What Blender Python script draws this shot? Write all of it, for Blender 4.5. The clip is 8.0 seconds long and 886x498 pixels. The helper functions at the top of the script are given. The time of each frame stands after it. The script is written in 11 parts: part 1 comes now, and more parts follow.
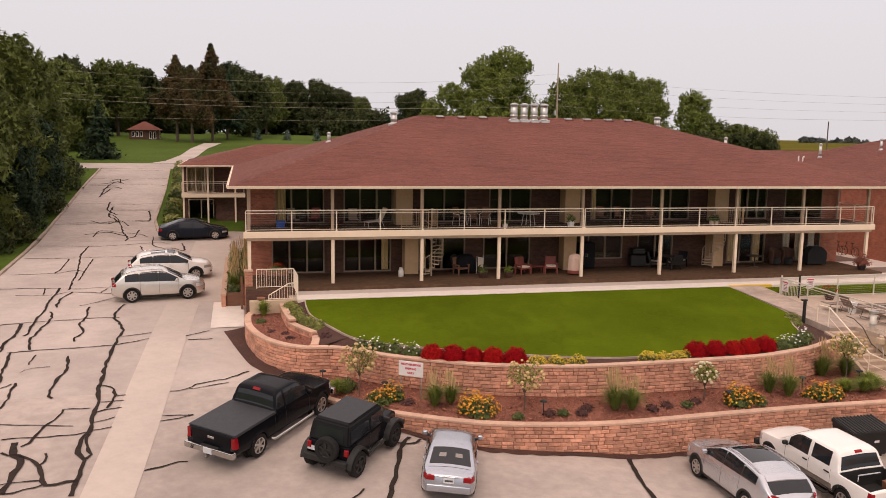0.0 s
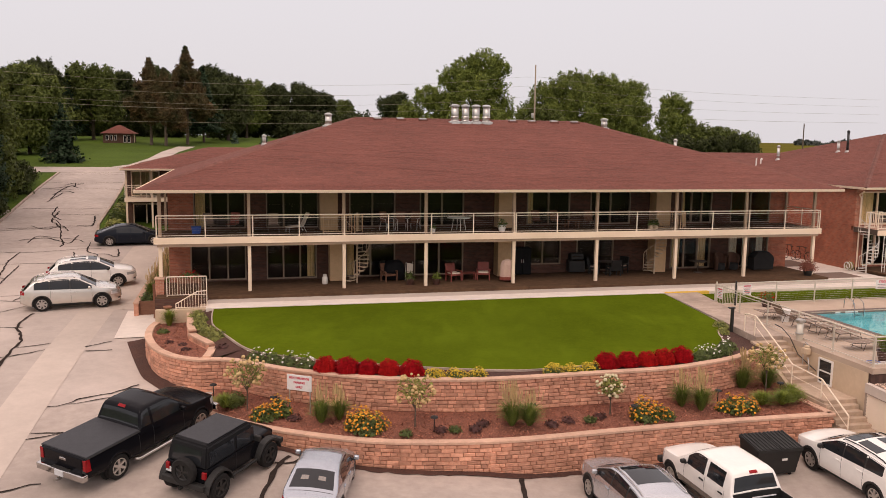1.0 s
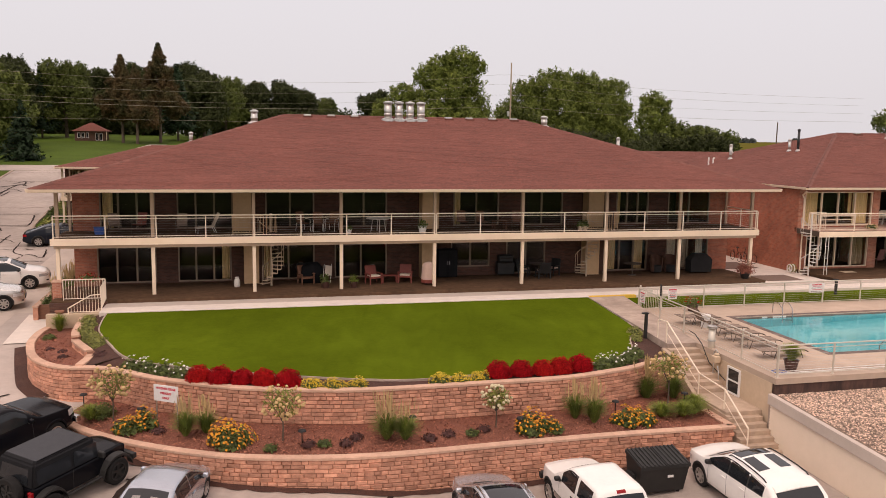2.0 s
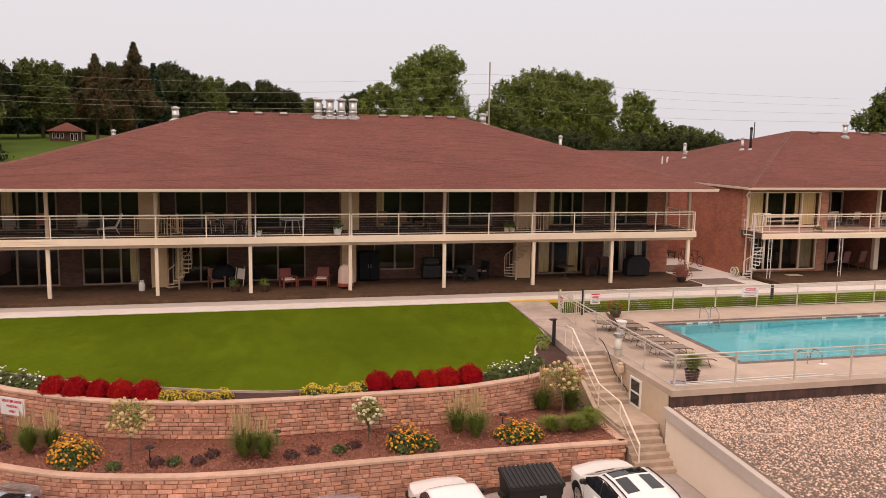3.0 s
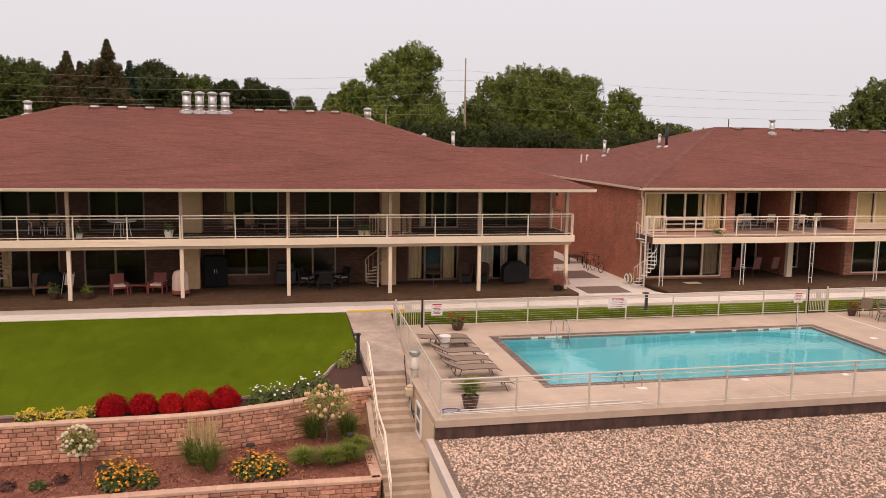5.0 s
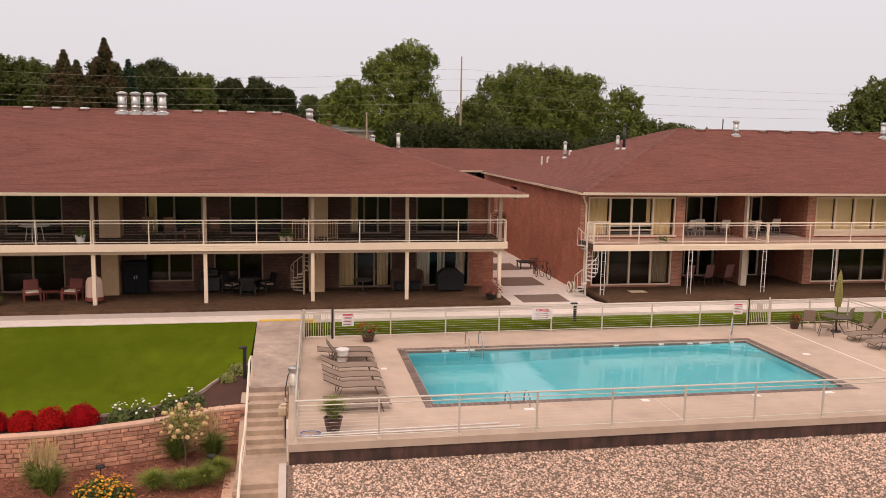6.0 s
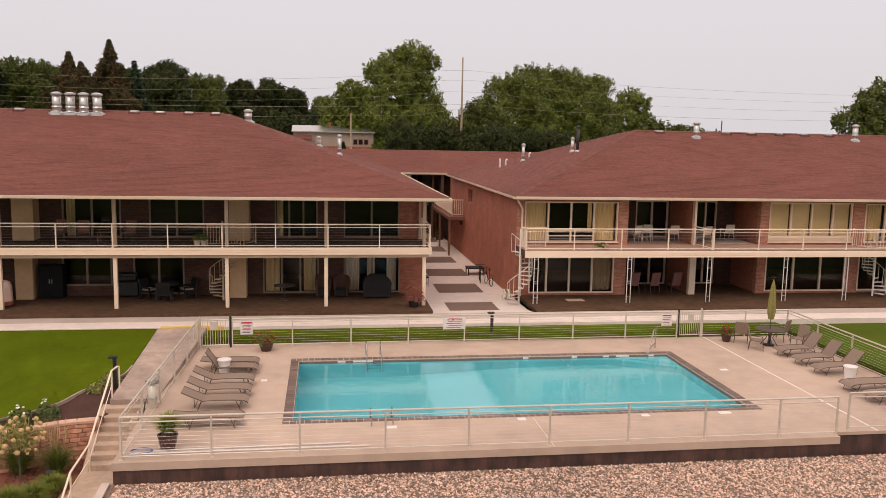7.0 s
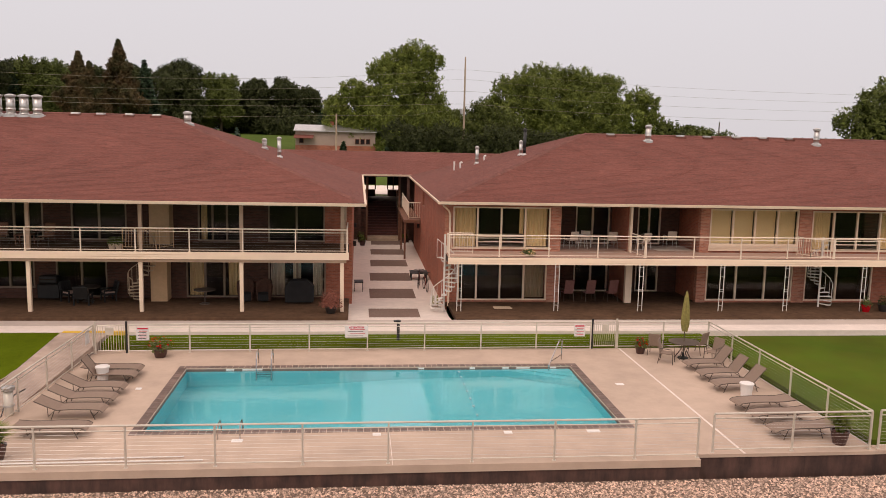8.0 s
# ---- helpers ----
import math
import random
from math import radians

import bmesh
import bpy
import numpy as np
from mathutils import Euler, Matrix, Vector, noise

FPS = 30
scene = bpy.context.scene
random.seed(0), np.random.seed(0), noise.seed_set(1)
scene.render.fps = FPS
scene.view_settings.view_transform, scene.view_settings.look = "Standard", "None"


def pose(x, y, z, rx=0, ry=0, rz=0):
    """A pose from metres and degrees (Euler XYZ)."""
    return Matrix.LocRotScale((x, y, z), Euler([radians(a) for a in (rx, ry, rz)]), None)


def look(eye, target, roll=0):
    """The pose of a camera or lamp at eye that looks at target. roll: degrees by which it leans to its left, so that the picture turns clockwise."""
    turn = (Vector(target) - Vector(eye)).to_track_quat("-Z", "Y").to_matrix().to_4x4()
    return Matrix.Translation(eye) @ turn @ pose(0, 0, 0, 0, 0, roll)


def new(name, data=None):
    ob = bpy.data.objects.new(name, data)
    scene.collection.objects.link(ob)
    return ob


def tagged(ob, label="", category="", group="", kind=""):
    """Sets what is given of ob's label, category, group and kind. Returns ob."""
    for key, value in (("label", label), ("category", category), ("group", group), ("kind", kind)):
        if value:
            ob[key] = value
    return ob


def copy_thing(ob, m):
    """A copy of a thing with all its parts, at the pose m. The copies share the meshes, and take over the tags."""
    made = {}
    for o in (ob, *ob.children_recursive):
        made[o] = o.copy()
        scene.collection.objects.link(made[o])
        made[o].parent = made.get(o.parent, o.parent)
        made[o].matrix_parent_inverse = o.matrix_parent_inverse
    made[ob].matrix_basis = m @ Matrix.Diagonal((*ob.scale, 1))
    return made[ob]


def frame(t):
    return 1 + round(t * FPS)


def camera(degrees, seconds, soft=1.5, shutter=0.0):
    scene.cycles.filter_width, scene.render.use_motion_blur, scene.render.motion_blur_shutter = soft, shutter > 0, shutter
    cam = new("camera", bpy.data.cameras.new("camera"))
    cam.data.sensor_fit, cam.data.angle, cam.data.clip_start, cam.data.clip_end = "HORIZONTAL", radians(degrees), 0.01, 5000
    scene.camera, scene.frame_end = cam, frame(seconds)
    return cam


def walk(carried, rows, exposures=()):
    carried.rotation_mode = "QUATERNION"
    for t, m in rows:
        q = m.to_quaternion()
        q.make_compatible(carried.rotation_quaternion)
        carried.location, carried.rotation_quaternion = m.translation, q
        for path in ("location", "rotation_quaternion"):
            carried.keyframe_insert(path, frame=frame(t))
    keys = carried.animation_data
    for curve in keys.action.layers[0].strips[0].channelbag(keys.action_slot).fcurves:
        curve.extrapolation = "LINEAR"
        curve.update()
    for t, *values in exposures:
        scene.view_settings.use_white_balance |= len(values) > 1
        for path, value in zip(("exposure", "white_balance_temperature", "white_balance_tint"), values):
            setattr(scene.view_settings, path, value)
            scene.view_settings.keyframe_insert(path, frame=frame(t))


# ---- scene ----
cam = camera(56.6, 8.0, 0.6)
PATH = [
    (0, (0.309, -0.096, 7.89), (0.778, 1.828, 7.614), 0.9),
    (0.5, (2.464, 0.153, 7.875), (2.932, 2.078, 7.604), 0.8),
    (1, (4.502, 0.55, 7.862), (4.975, 2.475, 7.594), 0.8),
    (1.5, (6.69, 0.847, 7.889), (7.164, 2.771, 7.62), 0.8),
    (2, (8.974, 1.087, 7.876), (9.451, 3.01, 7.605), 0.9),
    (3.5, (15.945, 2.224, 7.703), (16.406, 4.152, 7.436), 0.9),
    (4, (18.176, 2.502, 7.733), (18.621, 4.433, 7.463), 0.9),
    (4.5, (20.536, 2.923, 7.623), (20.966, 4.858, 7.354), 0.9),
    (6, (27.721, 3.93, 7.978), (28.082, 5.877, 7.702), 1.0),
    (6.5, (30.395, 4.252, 8.062), (30.717, 6.206, 7.786), 1.1),
    (7, (33.057, 4.564, 8.052), (33.345, 6.524, 7.779), 1.1),
    (7.5, (35.791, 4.732, 8.206), (36.039, 6.697, 7.927), 1.2),
    (8, (38.49, 4.644, 8.43), (38.698, 6.614, 8.151), 1.3),
]
walk(cam, [(t, look(eye, target, roll)) for t, eye, target, roll in PATH], [(0, 0.0), (2, 0.02), (4.5, 0.04), (6, 0.01), (8, -0.08)])

# ---- light: overcast sky, brighter towards the zenith, and a wide weak sun ----
SUN_ELEVATION, SUN_AZIMUTH = radians(52), radians(205)
world = bpy.data.worlds.new("overcast")
scene.world = world
world.use_nodes = True
wn, wl = world.node_tree.nodes, world.node_tree.links
wn.clear()
w_out, w_bg = wn.new("ShaderNodeOutputWorld"), wn.new("ShaderNodeBackground")
w_sky = wn.new("ShaderNodeTexSky")
w_sky.sky_type, w_sky.sun_disc = "NISHITA", False
w_sky.sun_elevation, w_sky.sun_rotation = SUN_ELEVATION, SUN_AZIMUTH
w_sky.dust_density = 6.0
w_co, w_sep, w_ramp = wn.new("ShaderNodeTexCoord"), wn.new("ShaderNodeSeparateXYZ"), wn.new("ShaderNodeValToRGB")
wl.new(w_co.outputs["Generated"], w_sep.inputs[0])
wl.new(w_sep.outputs["Z"], w_ramp.inputs[0])
w_ramp.color_ramp.elements[0].position, w_ramp.color_ramp.elements[0].color = 0.0, (0.79, 0.735, 0.757, 1)
w_ramp.color_ramp.elements[1].position, w_ramp.color_ramp.elements[1].color = 1.0, (1.66, 1.32, 1.24, 1)
w_mid = w_ramp.color_ramp.elements.new(0.17)
w_mid.color = (0.845, 0.792, 0.818, 1)
w_dim, w_mix = wn.new("ShaderNodeMix"), wn.new("ShaderNodeMix")
w_dim.data_type = w_mix.data_type = "RGBA"
w_dim.blend_type, w_dim.inputs[0].default_value = "MULTIPLY", 1.0
wl.new(w_sky.outputs[0], w_dim.inputs[6])
w_dim.inputs[7].default_value = (0.1, 0.1, 0.1, 1)
w_mix.inputs[0].default_value = 0.92
wl.new(w_dim.outputs[2], w_mix.inputs[6])
wl.new(w_ramp.outputs[0], w_mix.inputs[7])
wl.new(w_mix.outputs[2], w_bg.inputs[0])
w_bg.inputs[1].default_value = 1.0
wl.new(w_bg.outputs[0], w_out.inputs[0])

sun = new("sun", bpy.data.lights.new("sun", "SUN"))
sun.data.energy, sun.data.angle, sun.data.color = 0.9, radians(30), (1.0, 0.83, 0.69)
sun.matrix_world = look((0, 0, 60), (0 + 40 * math.sin(radians(25)), 40 * math.cos(radians(25)), 60 - 52))


# ---- materials ----
def nodes_of(name):
    m = bpy.data.materials.new(name)
    m.use_nodes = True
    n, l = m.node_tree.nodes, m.node_tree.links
    return m, n, l, n["Principled BSDF"]


def rgb(c):
    return (c[0], c[1], c[2], 1.0)


def mixer(n, l, kind, fac, a, b):
    x = n.new("ShaderNodeMix")
    x.data_type, x.blend_type = "RGBA", kind
    for socket, value in ((0, fac), (6, a), (7, b)):
        if isinstance(value, (int, float, tuple)):
            x.inputs[socket].default_value = value
        else:
            l.new(value, x.inputs[socket])
    return x.outputs[2]


def noise_of(n, l, scale, detail=5.0, rough=0.6, vec=None, stretch=None):
    t = n.new("ShaderNodeTexNoise")
    t.inputs["Scale"].default_value, t.inputs["Detail"].default_value, t.inputs["Roughness"].default_value = scale, detail, rough
    src = vec or n.new("ShaderNodeNewGeometry").outputs["Position"]
    if stretch:
        mp = n.new("ShaderNodeMapping")
        mp.inputs["Scale"].default_value = stretch
        l.new(src, mp.inputs[0])
        src = mp.outputs[0]
    l.new(src, t.inputs["Vector"])
    return t.outputs["Fac"]


def ramp_of(n, l, fac, stops):
    r = n.new("ShaderNodeValToRGB")
    e = r.color_ramp.elements
    while len(e) < len(stops):
        e.new(0.5)
    for k, (p, c) in enumerate(stops):
        e[k].position, e[k].color = p, rgb(c)
    l.new(fac, r.inputs[0])
    return r.outputs[0]


def mat(name, c1, c2=None, rough=0.7, metal=0.0, scale=3.0, bump=0.0, bscale=40.0, spec=0.5, blotch=0.15, big=0.25, vary=0.0, island=0.0, coat=0.0, stretch=None, ior=1.5):
    """A surface of two colours mixed by fine noise, stained by a broader one, with fine relief."""
    m, n, l, b = nodes_of(name)
    c2 = c2 or tuple(v * 0.8 for v in c1)
    col = ramp_of(n, l, noise_of(n, l, scale, 6, 0.65, stretch=stretch), [(0.33, c1), (0.67, c2)])
    if blotch:
        shade = ramp_of(n, l, noise_of(n, l, big, 4, 0.6), [(0.3, (1 - blotch,) * 3), (0.7, (1 + blotch * 0.5,) * 3)])
        col = mixer(n, l, "MULTIPLY", 1.0, col, shade)
    for amount, source in ((vary, "object"), (island, "island")):
        if amount:
            src = n.new("ShaderNodeObjectInfo").outputs["Random"] if source == "object" else n.new("ShaderNodeNewGeometry").outputs["Random Per Island"]
            shade = ramp_of(n, l, src, [(0.0, (1 - amount,) * 3), (1.0, (1 + amount,) * 3)])
            col = mixer(n, l, "MULTIPLY", 1.0, col, shade)
    l.new(col, b.inputs["Base Color"])
    b.inputs["Roughness"].default_value, b.inputs["Metallic"].default_value = rough, metal
    b.inputs["Specular IOR Level"].default_value, b.inputs["Coat Weight"].default_value = spec, coat
    b.inputs["Coat Roughness"].default_value, b.inputs["IOR"].default_value = 0.05, ior
    if bump:
        bp = n.new("ShaderNodeBump")
        bp.inputs["Strength"].default_value, bp.inputs["Distance"].default_value = bump, 0.02
        l.new(noise_of(n, l, bscale, 4, 0.7), bp.inputs["Height"])
        l.new(bp.outputs[0], b.inputs["Normal"])
    return m


def brick_mat(name, c1, c2, mortar, w=0.21, h=0.075):
    """Running-bond brickwork on upright walls along x or y."""
    m, n, l, b = nodes_of(name)
    g, s, c, a = n.new("ShaderNodeNewGeometry"), n.new("ShaderNodeSeparateXYZ"), n.new("ShaderNodeCombineXYZ"), n.new("ShaderNodeMath")
    l.new(g.outputs["Position"], s.inputs[0])
    l.new(s.outputs["X"], a.inputs[0])
    l.new(s.outputs["Y"], a.inputs[1])
    l.new(a.outputs[0], c.inputs[0])
    l.new(s.outputs["Z"], c.inputs[1])
    t = n.new("ShaderNodeTexBrick")
    l.new(c.outputs[0], t.inputs["Vector"])
    t.inputs["Color1"].default_value, t.inputs["Color2"].default_value, t.inputs["Mortar"].default_value = rgb(c1), rgb(c2), rgb(mortar)
    t.inputs["Scale"].default_value, t.inputs["Brick Width"].default_value, t.inputs["Row Height"].default_value = 1.0, w, h
    t.inputs["Mortar Size"].default_value, t.inputs["Bias"].default_value = 0.006, -0.1
    shade = ramp_of(n, l, noise_of(n, l, 0.9, 5, 0.7), [(0.3, (0.72,) * 3), (0.7, (1.12,) * 3)])
    l.new(mixer(n, l, "MULTIPLY", 1.0, t.outputs["Color"], shade), b.inputs["Base Color"])
    b.inputs["Roughness"].default_value = 0.85
    bp = n.new("ShaderNodeBump")
    bp.inputs["Strength"].default_value, bp.inputs["Distance"].default_value = 0.6, 0.01
    bp.invert = True
    l.new(t.outputs["Fac"], bp.inputs["Height"])
    l.new(bp.outputs[0], b.inputs["Normal"])
    return m


def glass_mat(name, tint, rough=0.0, ior=1.45, ripple=0.0):
    m, n, l, b = nodes_of(name)
    b.inputs["Base Color"].default_value, b.inputs["Roughness"].default_value = rgb(tint), rough
    b.inputs["Transmission Weight"].default_value, b.inputs["IOR"].default_value = 1.0, ior
    if ripple:
        bp = n.new("ShaderNodeBump")
        bp.inputs["Strength"].default_value, bp.inputs["Distance"].default_value = ripple, 0.03
        l.new(noise_of(n, l, 2.2, 3, 0.55), bp.inputs["Height"])
        l.new(bp.outputs[0], b.inputs["Normal"])
    return m


M = {}
M["concrete"] = mat("parking_concrete", (0.465, 0.388, 0.338), (0.375, 0.31, 0.27), 0.9, scale=2.2, bump=0.3, bscale=60, blotch=0.28, big=0.12)
M["concrete_drive"] = mat("driveway_concrete", (0.515, 0.434, 0.382), (0.425, 0.356, 0.313), 0.9, scale=1.6, bump=0.3, bscale=60, blotch=0.2, big=0.2)
M["concrete_new"] = mat("new_concrete", (0.78, 0.68, 0.60), (0.69, 0.60, 0.53), 0.88, scale=2.5, bump=0.15, bscale=60, blotch=0.08)
M["concrete_strip"] = mat("driveway_strip_concrete", (0.565, 0.475, 0.41), (0.49, 0.41, 0.352), 0.9, scale=2.0, bump=0.2, blotch=0.12)
M["pool_deck"] = mat("pool_deck_concrete", (0.535, 0.41, 0.315), (0.458, 0.35, 0.268), 0.85, scale=1.3, bump=0.15, bscale=50, blotch=0.14, big=0.3)
M["path_old"] = mat("weathered_path_concrete", (0.47, 0.365, 0.295), (0.35, 0.27, 0.218), 0.92, scale=3, bump=0.3, blotch=0.25, big=0.8)
M["step"] = mat("step_concrete", (0.54, 0.405, 0.30), (0.43, 0.32, 0.235), 0.9, scale=3, bump=0.2, blotch=0.2, big=0.9)
M["tar"] = mat("tar_crack_seal", (0.024, 0.017, 0.014), (0.045, 0.033, 0.028), 0.9, scale=8, spec=0.1)
M["soil"] = mat("dry_field_soil", (0.135, 0.115, 0.026), (0.10, 0.092, 0.02), 1.0, scale=0.2, blotch=0.2, big=0.02, spec=0.0)
M["lawn"] = mat("mown_lawn", (0.097, 0.131, 0.008), (0.083, 0.117, 0.007), 0.95, scale=5, bump=0.12, bscale=70, blotch=0.26, big=0.16, spec=0.0)
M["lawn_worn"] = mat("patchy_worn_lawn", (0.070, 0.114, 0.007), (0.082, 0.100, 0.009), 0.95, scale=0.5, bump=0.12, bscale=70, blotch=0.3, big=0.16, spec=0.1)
M["rough_grass"] = mat("verge_grass", (0.083, 0.122, 0.015), (0.058, 0.095, 0.013), 0.95, scale=3, bump=0.7, bscale=50, blotch=0.25, big=0.1, spec=0.1)
M["blade"] = mat("grass_blades", (0.104, 0.137, 0.008), (0.09, 0.123, 0.007), 0.9, scale=2, island=0.14, spec=0.0)
M["mulch"] = mat("shredded_bark_mulch", (0.355, 0.136, 0.085), (0.155, 0.058, 0.037), 0.95, scale=22, bump=1.0, bscale=35, blotch=0.3, big=0.9)
M["mulch_dark"] = mat("damp_dark_mulch", (0.105, 0.043, 0.028), (0.04, 0.018, 0.013), 0.95, scale=20, bump=1.0, bscale=35, blotch=0.3, big=0.9)
M["chip"] = mat("bark_chips", (0.40, 0.158, 0.098), (0.21, 0.078, 0.05), 0.95, scale=9, island=0.5)
M["block"] = mat("split_face_block", (0.70, 0.362, 0.24), (0.49, 0.234, 0.152), 0.92, scale=5, bump=0.9, bscale=28, blotch=0.22, big=0.8, vary=0.24)
M["block_far"] = mat("split_face_block_joined", (0.70, 0.362, 0.24), (0.49, 0.234, 0.152), 0.92, scale=5, bump=0.9, bscale=28, blotch=0.22, big=0.8, island=0.24)
M["joint"] = mat("dark_block_joint", (0.41, 0.225, 0.15), (0.30, 0.16, 0.108), 0.95)
M["cap"] = mat("wall_cap_stone", (0.64, 0.41, 0.295), (0.54, 0.338, 0.238), 0.9, scale=6, bump=0.5, vary=0.08, blotch=0.15)
M["brick"] = brick_mat("red_brown_brick", (0.475, 0.158, 0.088), (0.325, 0.102, 0.059), (0.37, 0.215, 0.15))
M["brick_pier"] = brick_mat("tan_red_pier_brick", (0.56, 0.24, 0.15), (0.36, 0.13, 0.08), (0.50, 0.33, 0.24))
# Darker copy of the red brick, with the recesses' shade in its colour.
M["brick_dark"] = brick_mat("shade_darkened_brick", (0.125, 0.052, 0.034), (0.07, 0.032, 0.022), (0.10, 0.068, 0.05))
M["stucco"] = mat("beige_stucco", (0.60, 0.46, 0.32), (0.54, 0.41, 0.285), 0.9, scale=4, bump=0.2)
M["cream"] = mat("cream_paint", (0.86, 0.69, 0.515), (0.80, 0.635, 0.47), 0.6, scale=2, blotch=0.08)
# West door frames: cream dimmed in the colour itself, for their shaded wall.
M["frame_shaded"] = mat("shaded_window_frame", (0.30, 0.22, 0.15), (0.25, 0.18, 0.125), 0.6, scale=2, blotch=0.1)
# Tan tone stands for shade on the upper posts and the balcony beam.
M["post_tan"] = mat("shade_toned_post", (0.52, 0.37, 0.26), (0.45, 0.32, 0.225), 0.65, scale=3, blotch=0.12)
M["closet"] = mat("ochre_stucco", (0.66, 0.44, 0.25), (0.58, 0.385, 0.215), 0.9, scale=4, bump=0.2)
M["siding"] = mat("cream_lap_siding", (0.82, 0.68, 0.54), (0.76, 0.63, 0.49), 0.6, scale=2, blotch=0.1)
M["rail"] = mat("cream_metal_rail", (0.87, 0.735, 0.59), (0.81, 0.685, 0.545), 0.45, scale=3, blotch=0.06)
M["rail_grey"] = mat("pool_fence_metal", (0.66, 0.60, 0.51), (0.58, 0.53, 0.45), 0.4, metal=0.3, scale=3, blotch=0.08)
M["white_metal"] = mat("white_painted_metal", (0.75, 0.70, 0.63), (0.68, 0.63, 0.57), 0.45, scale=4, blotch=0.06)
M["white_plastic"] = mat("white_plastic", (0.80, 0.76, 0.72), (0.74, 0.71, 0.67), 0.4, scale=4, blotch=0.05)
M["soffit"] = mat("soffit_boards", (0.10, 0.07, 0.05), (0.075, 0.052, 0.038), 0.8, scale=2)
M["carpet"] = mat("dark_outdoor_carpet", (0.132, 0.078, 0.046), (0.082, 0.048, 0.029), 0.97, scale=3, bump=0.3, blotch=0.25, big=0.5, spec=0.1)
M["deck_grey"] = mat("pinkish_deck_coating", (0.52, 0.335, 0.25), (0.455, 0.292, 0.218), 0.85, scale=2, blotch=0.12)
M["shingle"] = mat("red_brown_asphalt_shingles", (0.208, 0.074, 0.054), (0.134, 0.049, 0.037), 0.93, scale=5, bump=0.6, bscale=60, blotch=0.14, big=0.25, island=0.10, stretch=(1, 1, 6), spec=0.3)
M["ridge_cap"] = mat("ridge_shingles", (0.21, 0.083, 0.062), (0.15, 0.06, 0.045), 0.93, scale=5, bump=0.5, vary=0.15)
M["barn_wall"] = mat("pinkish_tan_metal", (0.46, 0.34, 0.275), (0.40, 0.295, 0.24), 0.7, scale=2)
M["galv"] = mat("galvanised_steel", (0.62, 0.60, 0.57), (0.50, 0.49, 0.47), 0.35, metal=0.85, scale=6, blotch=0.12, big=2)
M["black_pipe"] = mat("black_pipe", (0.02, 0.02, 0.02), rough=0.4)
M["window"] = glass_mat("window_glass", (0.93, 0.92, 0.90), 0.0, 1.27)
M["curtain"] = mat("pale_curtain", (0.90, 0.68, 0.36), (0.80, 0.59, 0.30), 0.9, scale=1.5, blotch=0.1)
M["curtain_dim"] = mat("tan_curtain", (0.42, 0.31, 0.19), (0.34, 0.25, 0.15), 0.9, scale=1.5, blotch=0.1)
M["curtain_white"] = mat("white_curtain", (0.80, 0.68, 0.52), (0.70, 0.59, 0.44), 0.9, scale=1.5, blotch=0.1)
# Room surfaces near black: the interiors' lack of light is in this colour.
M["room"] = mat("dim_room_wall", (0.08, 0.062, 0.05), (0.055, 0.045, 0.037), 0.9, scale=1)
M["water"] = glass_mat("pool_water", (0.90, 0.98, 1.0), 0.0, 1.33, 0.18)
M["plaster"] = mat("pool_plaster", (0.175, 0.62, 0.675), (0.14, 0.555, 0.625), 0.7, scale=0.8, blotch=0.1, big=0.4)
M["coping"] = mat("dark_coping_tile", (0.19, 0.13, 0.105), (0.13, 0.09, 0.075), 0.6, scale=5, vary=0.25)
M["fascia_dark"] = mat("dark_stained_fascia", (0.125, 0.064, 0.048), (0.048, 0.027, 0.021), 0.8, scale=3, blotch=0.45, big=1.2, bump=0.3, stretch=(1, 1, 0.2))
M["gravel_bed"] = mat("roof_gravel_bed", (0.30, 0.205, 0.152), (0.07, 0.046, 0.034), 0.95, scale=16, bump=1.0, bscale=30, blotch=0.15)
M["pebble"] = mat("roof_pebbles", (0.72, 0.535, 0.42), (0.40, 0.28, 0.21), 0.9, scale=8, island=0.62, blotch=0.1)
M["rubber"] = mat("tyre_rubber", (0.016, 0.015, 0.015), (0.022, 0.021, 0.02), 0.9, scale=10, spec=0.2)
M["alloy"] = mat("alloy_rim", (0.62, 0.60, 0.58), (0.55, 0.53, 0.51), 0.3, metal=0.9, scale=6)
M["chrome"] = mat("chrome", (0.55, 0.54, 0.53), rough=0.12, metal=1.0, blotch=0)
M["black_plastic"] = mat("black_plastic", (0.02, 0.0195, 0.019), (0.028, 0.027, 0.026), 0.6, scale=6, spec=0.3)
M["car_glass"] = mat("tinted_car_glass", (0.018, 0.02, 0.023), rough=0.03, blotch=0, ior=1.46)
M["tail"] = mat("red_lamp_lens", (0.30, 0.006, 0.010), (0.22, 0.005, 0.008), 0.2, blotch=0, spec=0.3)
M["head"] = mat("clear_lamp_lens", (0.70, 0.70, 0.70), (0.55, 0.55, 0.55), 0.15, metal=0.4, blotch=0)
M["plate"] = mat("pale_number_plate", (0.65, 0.66, 0.68), rough=0.5, blotch=0)
for nm, c in (("black", (0.007, 0.007, 0.009)), ("navy", (0.014, 0.017, 0.025)), ("white", (0.86, 0.82, 0.77))):
    M["paint_" + nm] = mat(nm + "_car_paint", c, tuple(v * 0.93 for v in c), 0.16, blotch=0.04, ior=1.2 if nm == "black" else 1.22 if nm != "white" else 1.45, coat=0.0 if nm != "white" else 0.4)
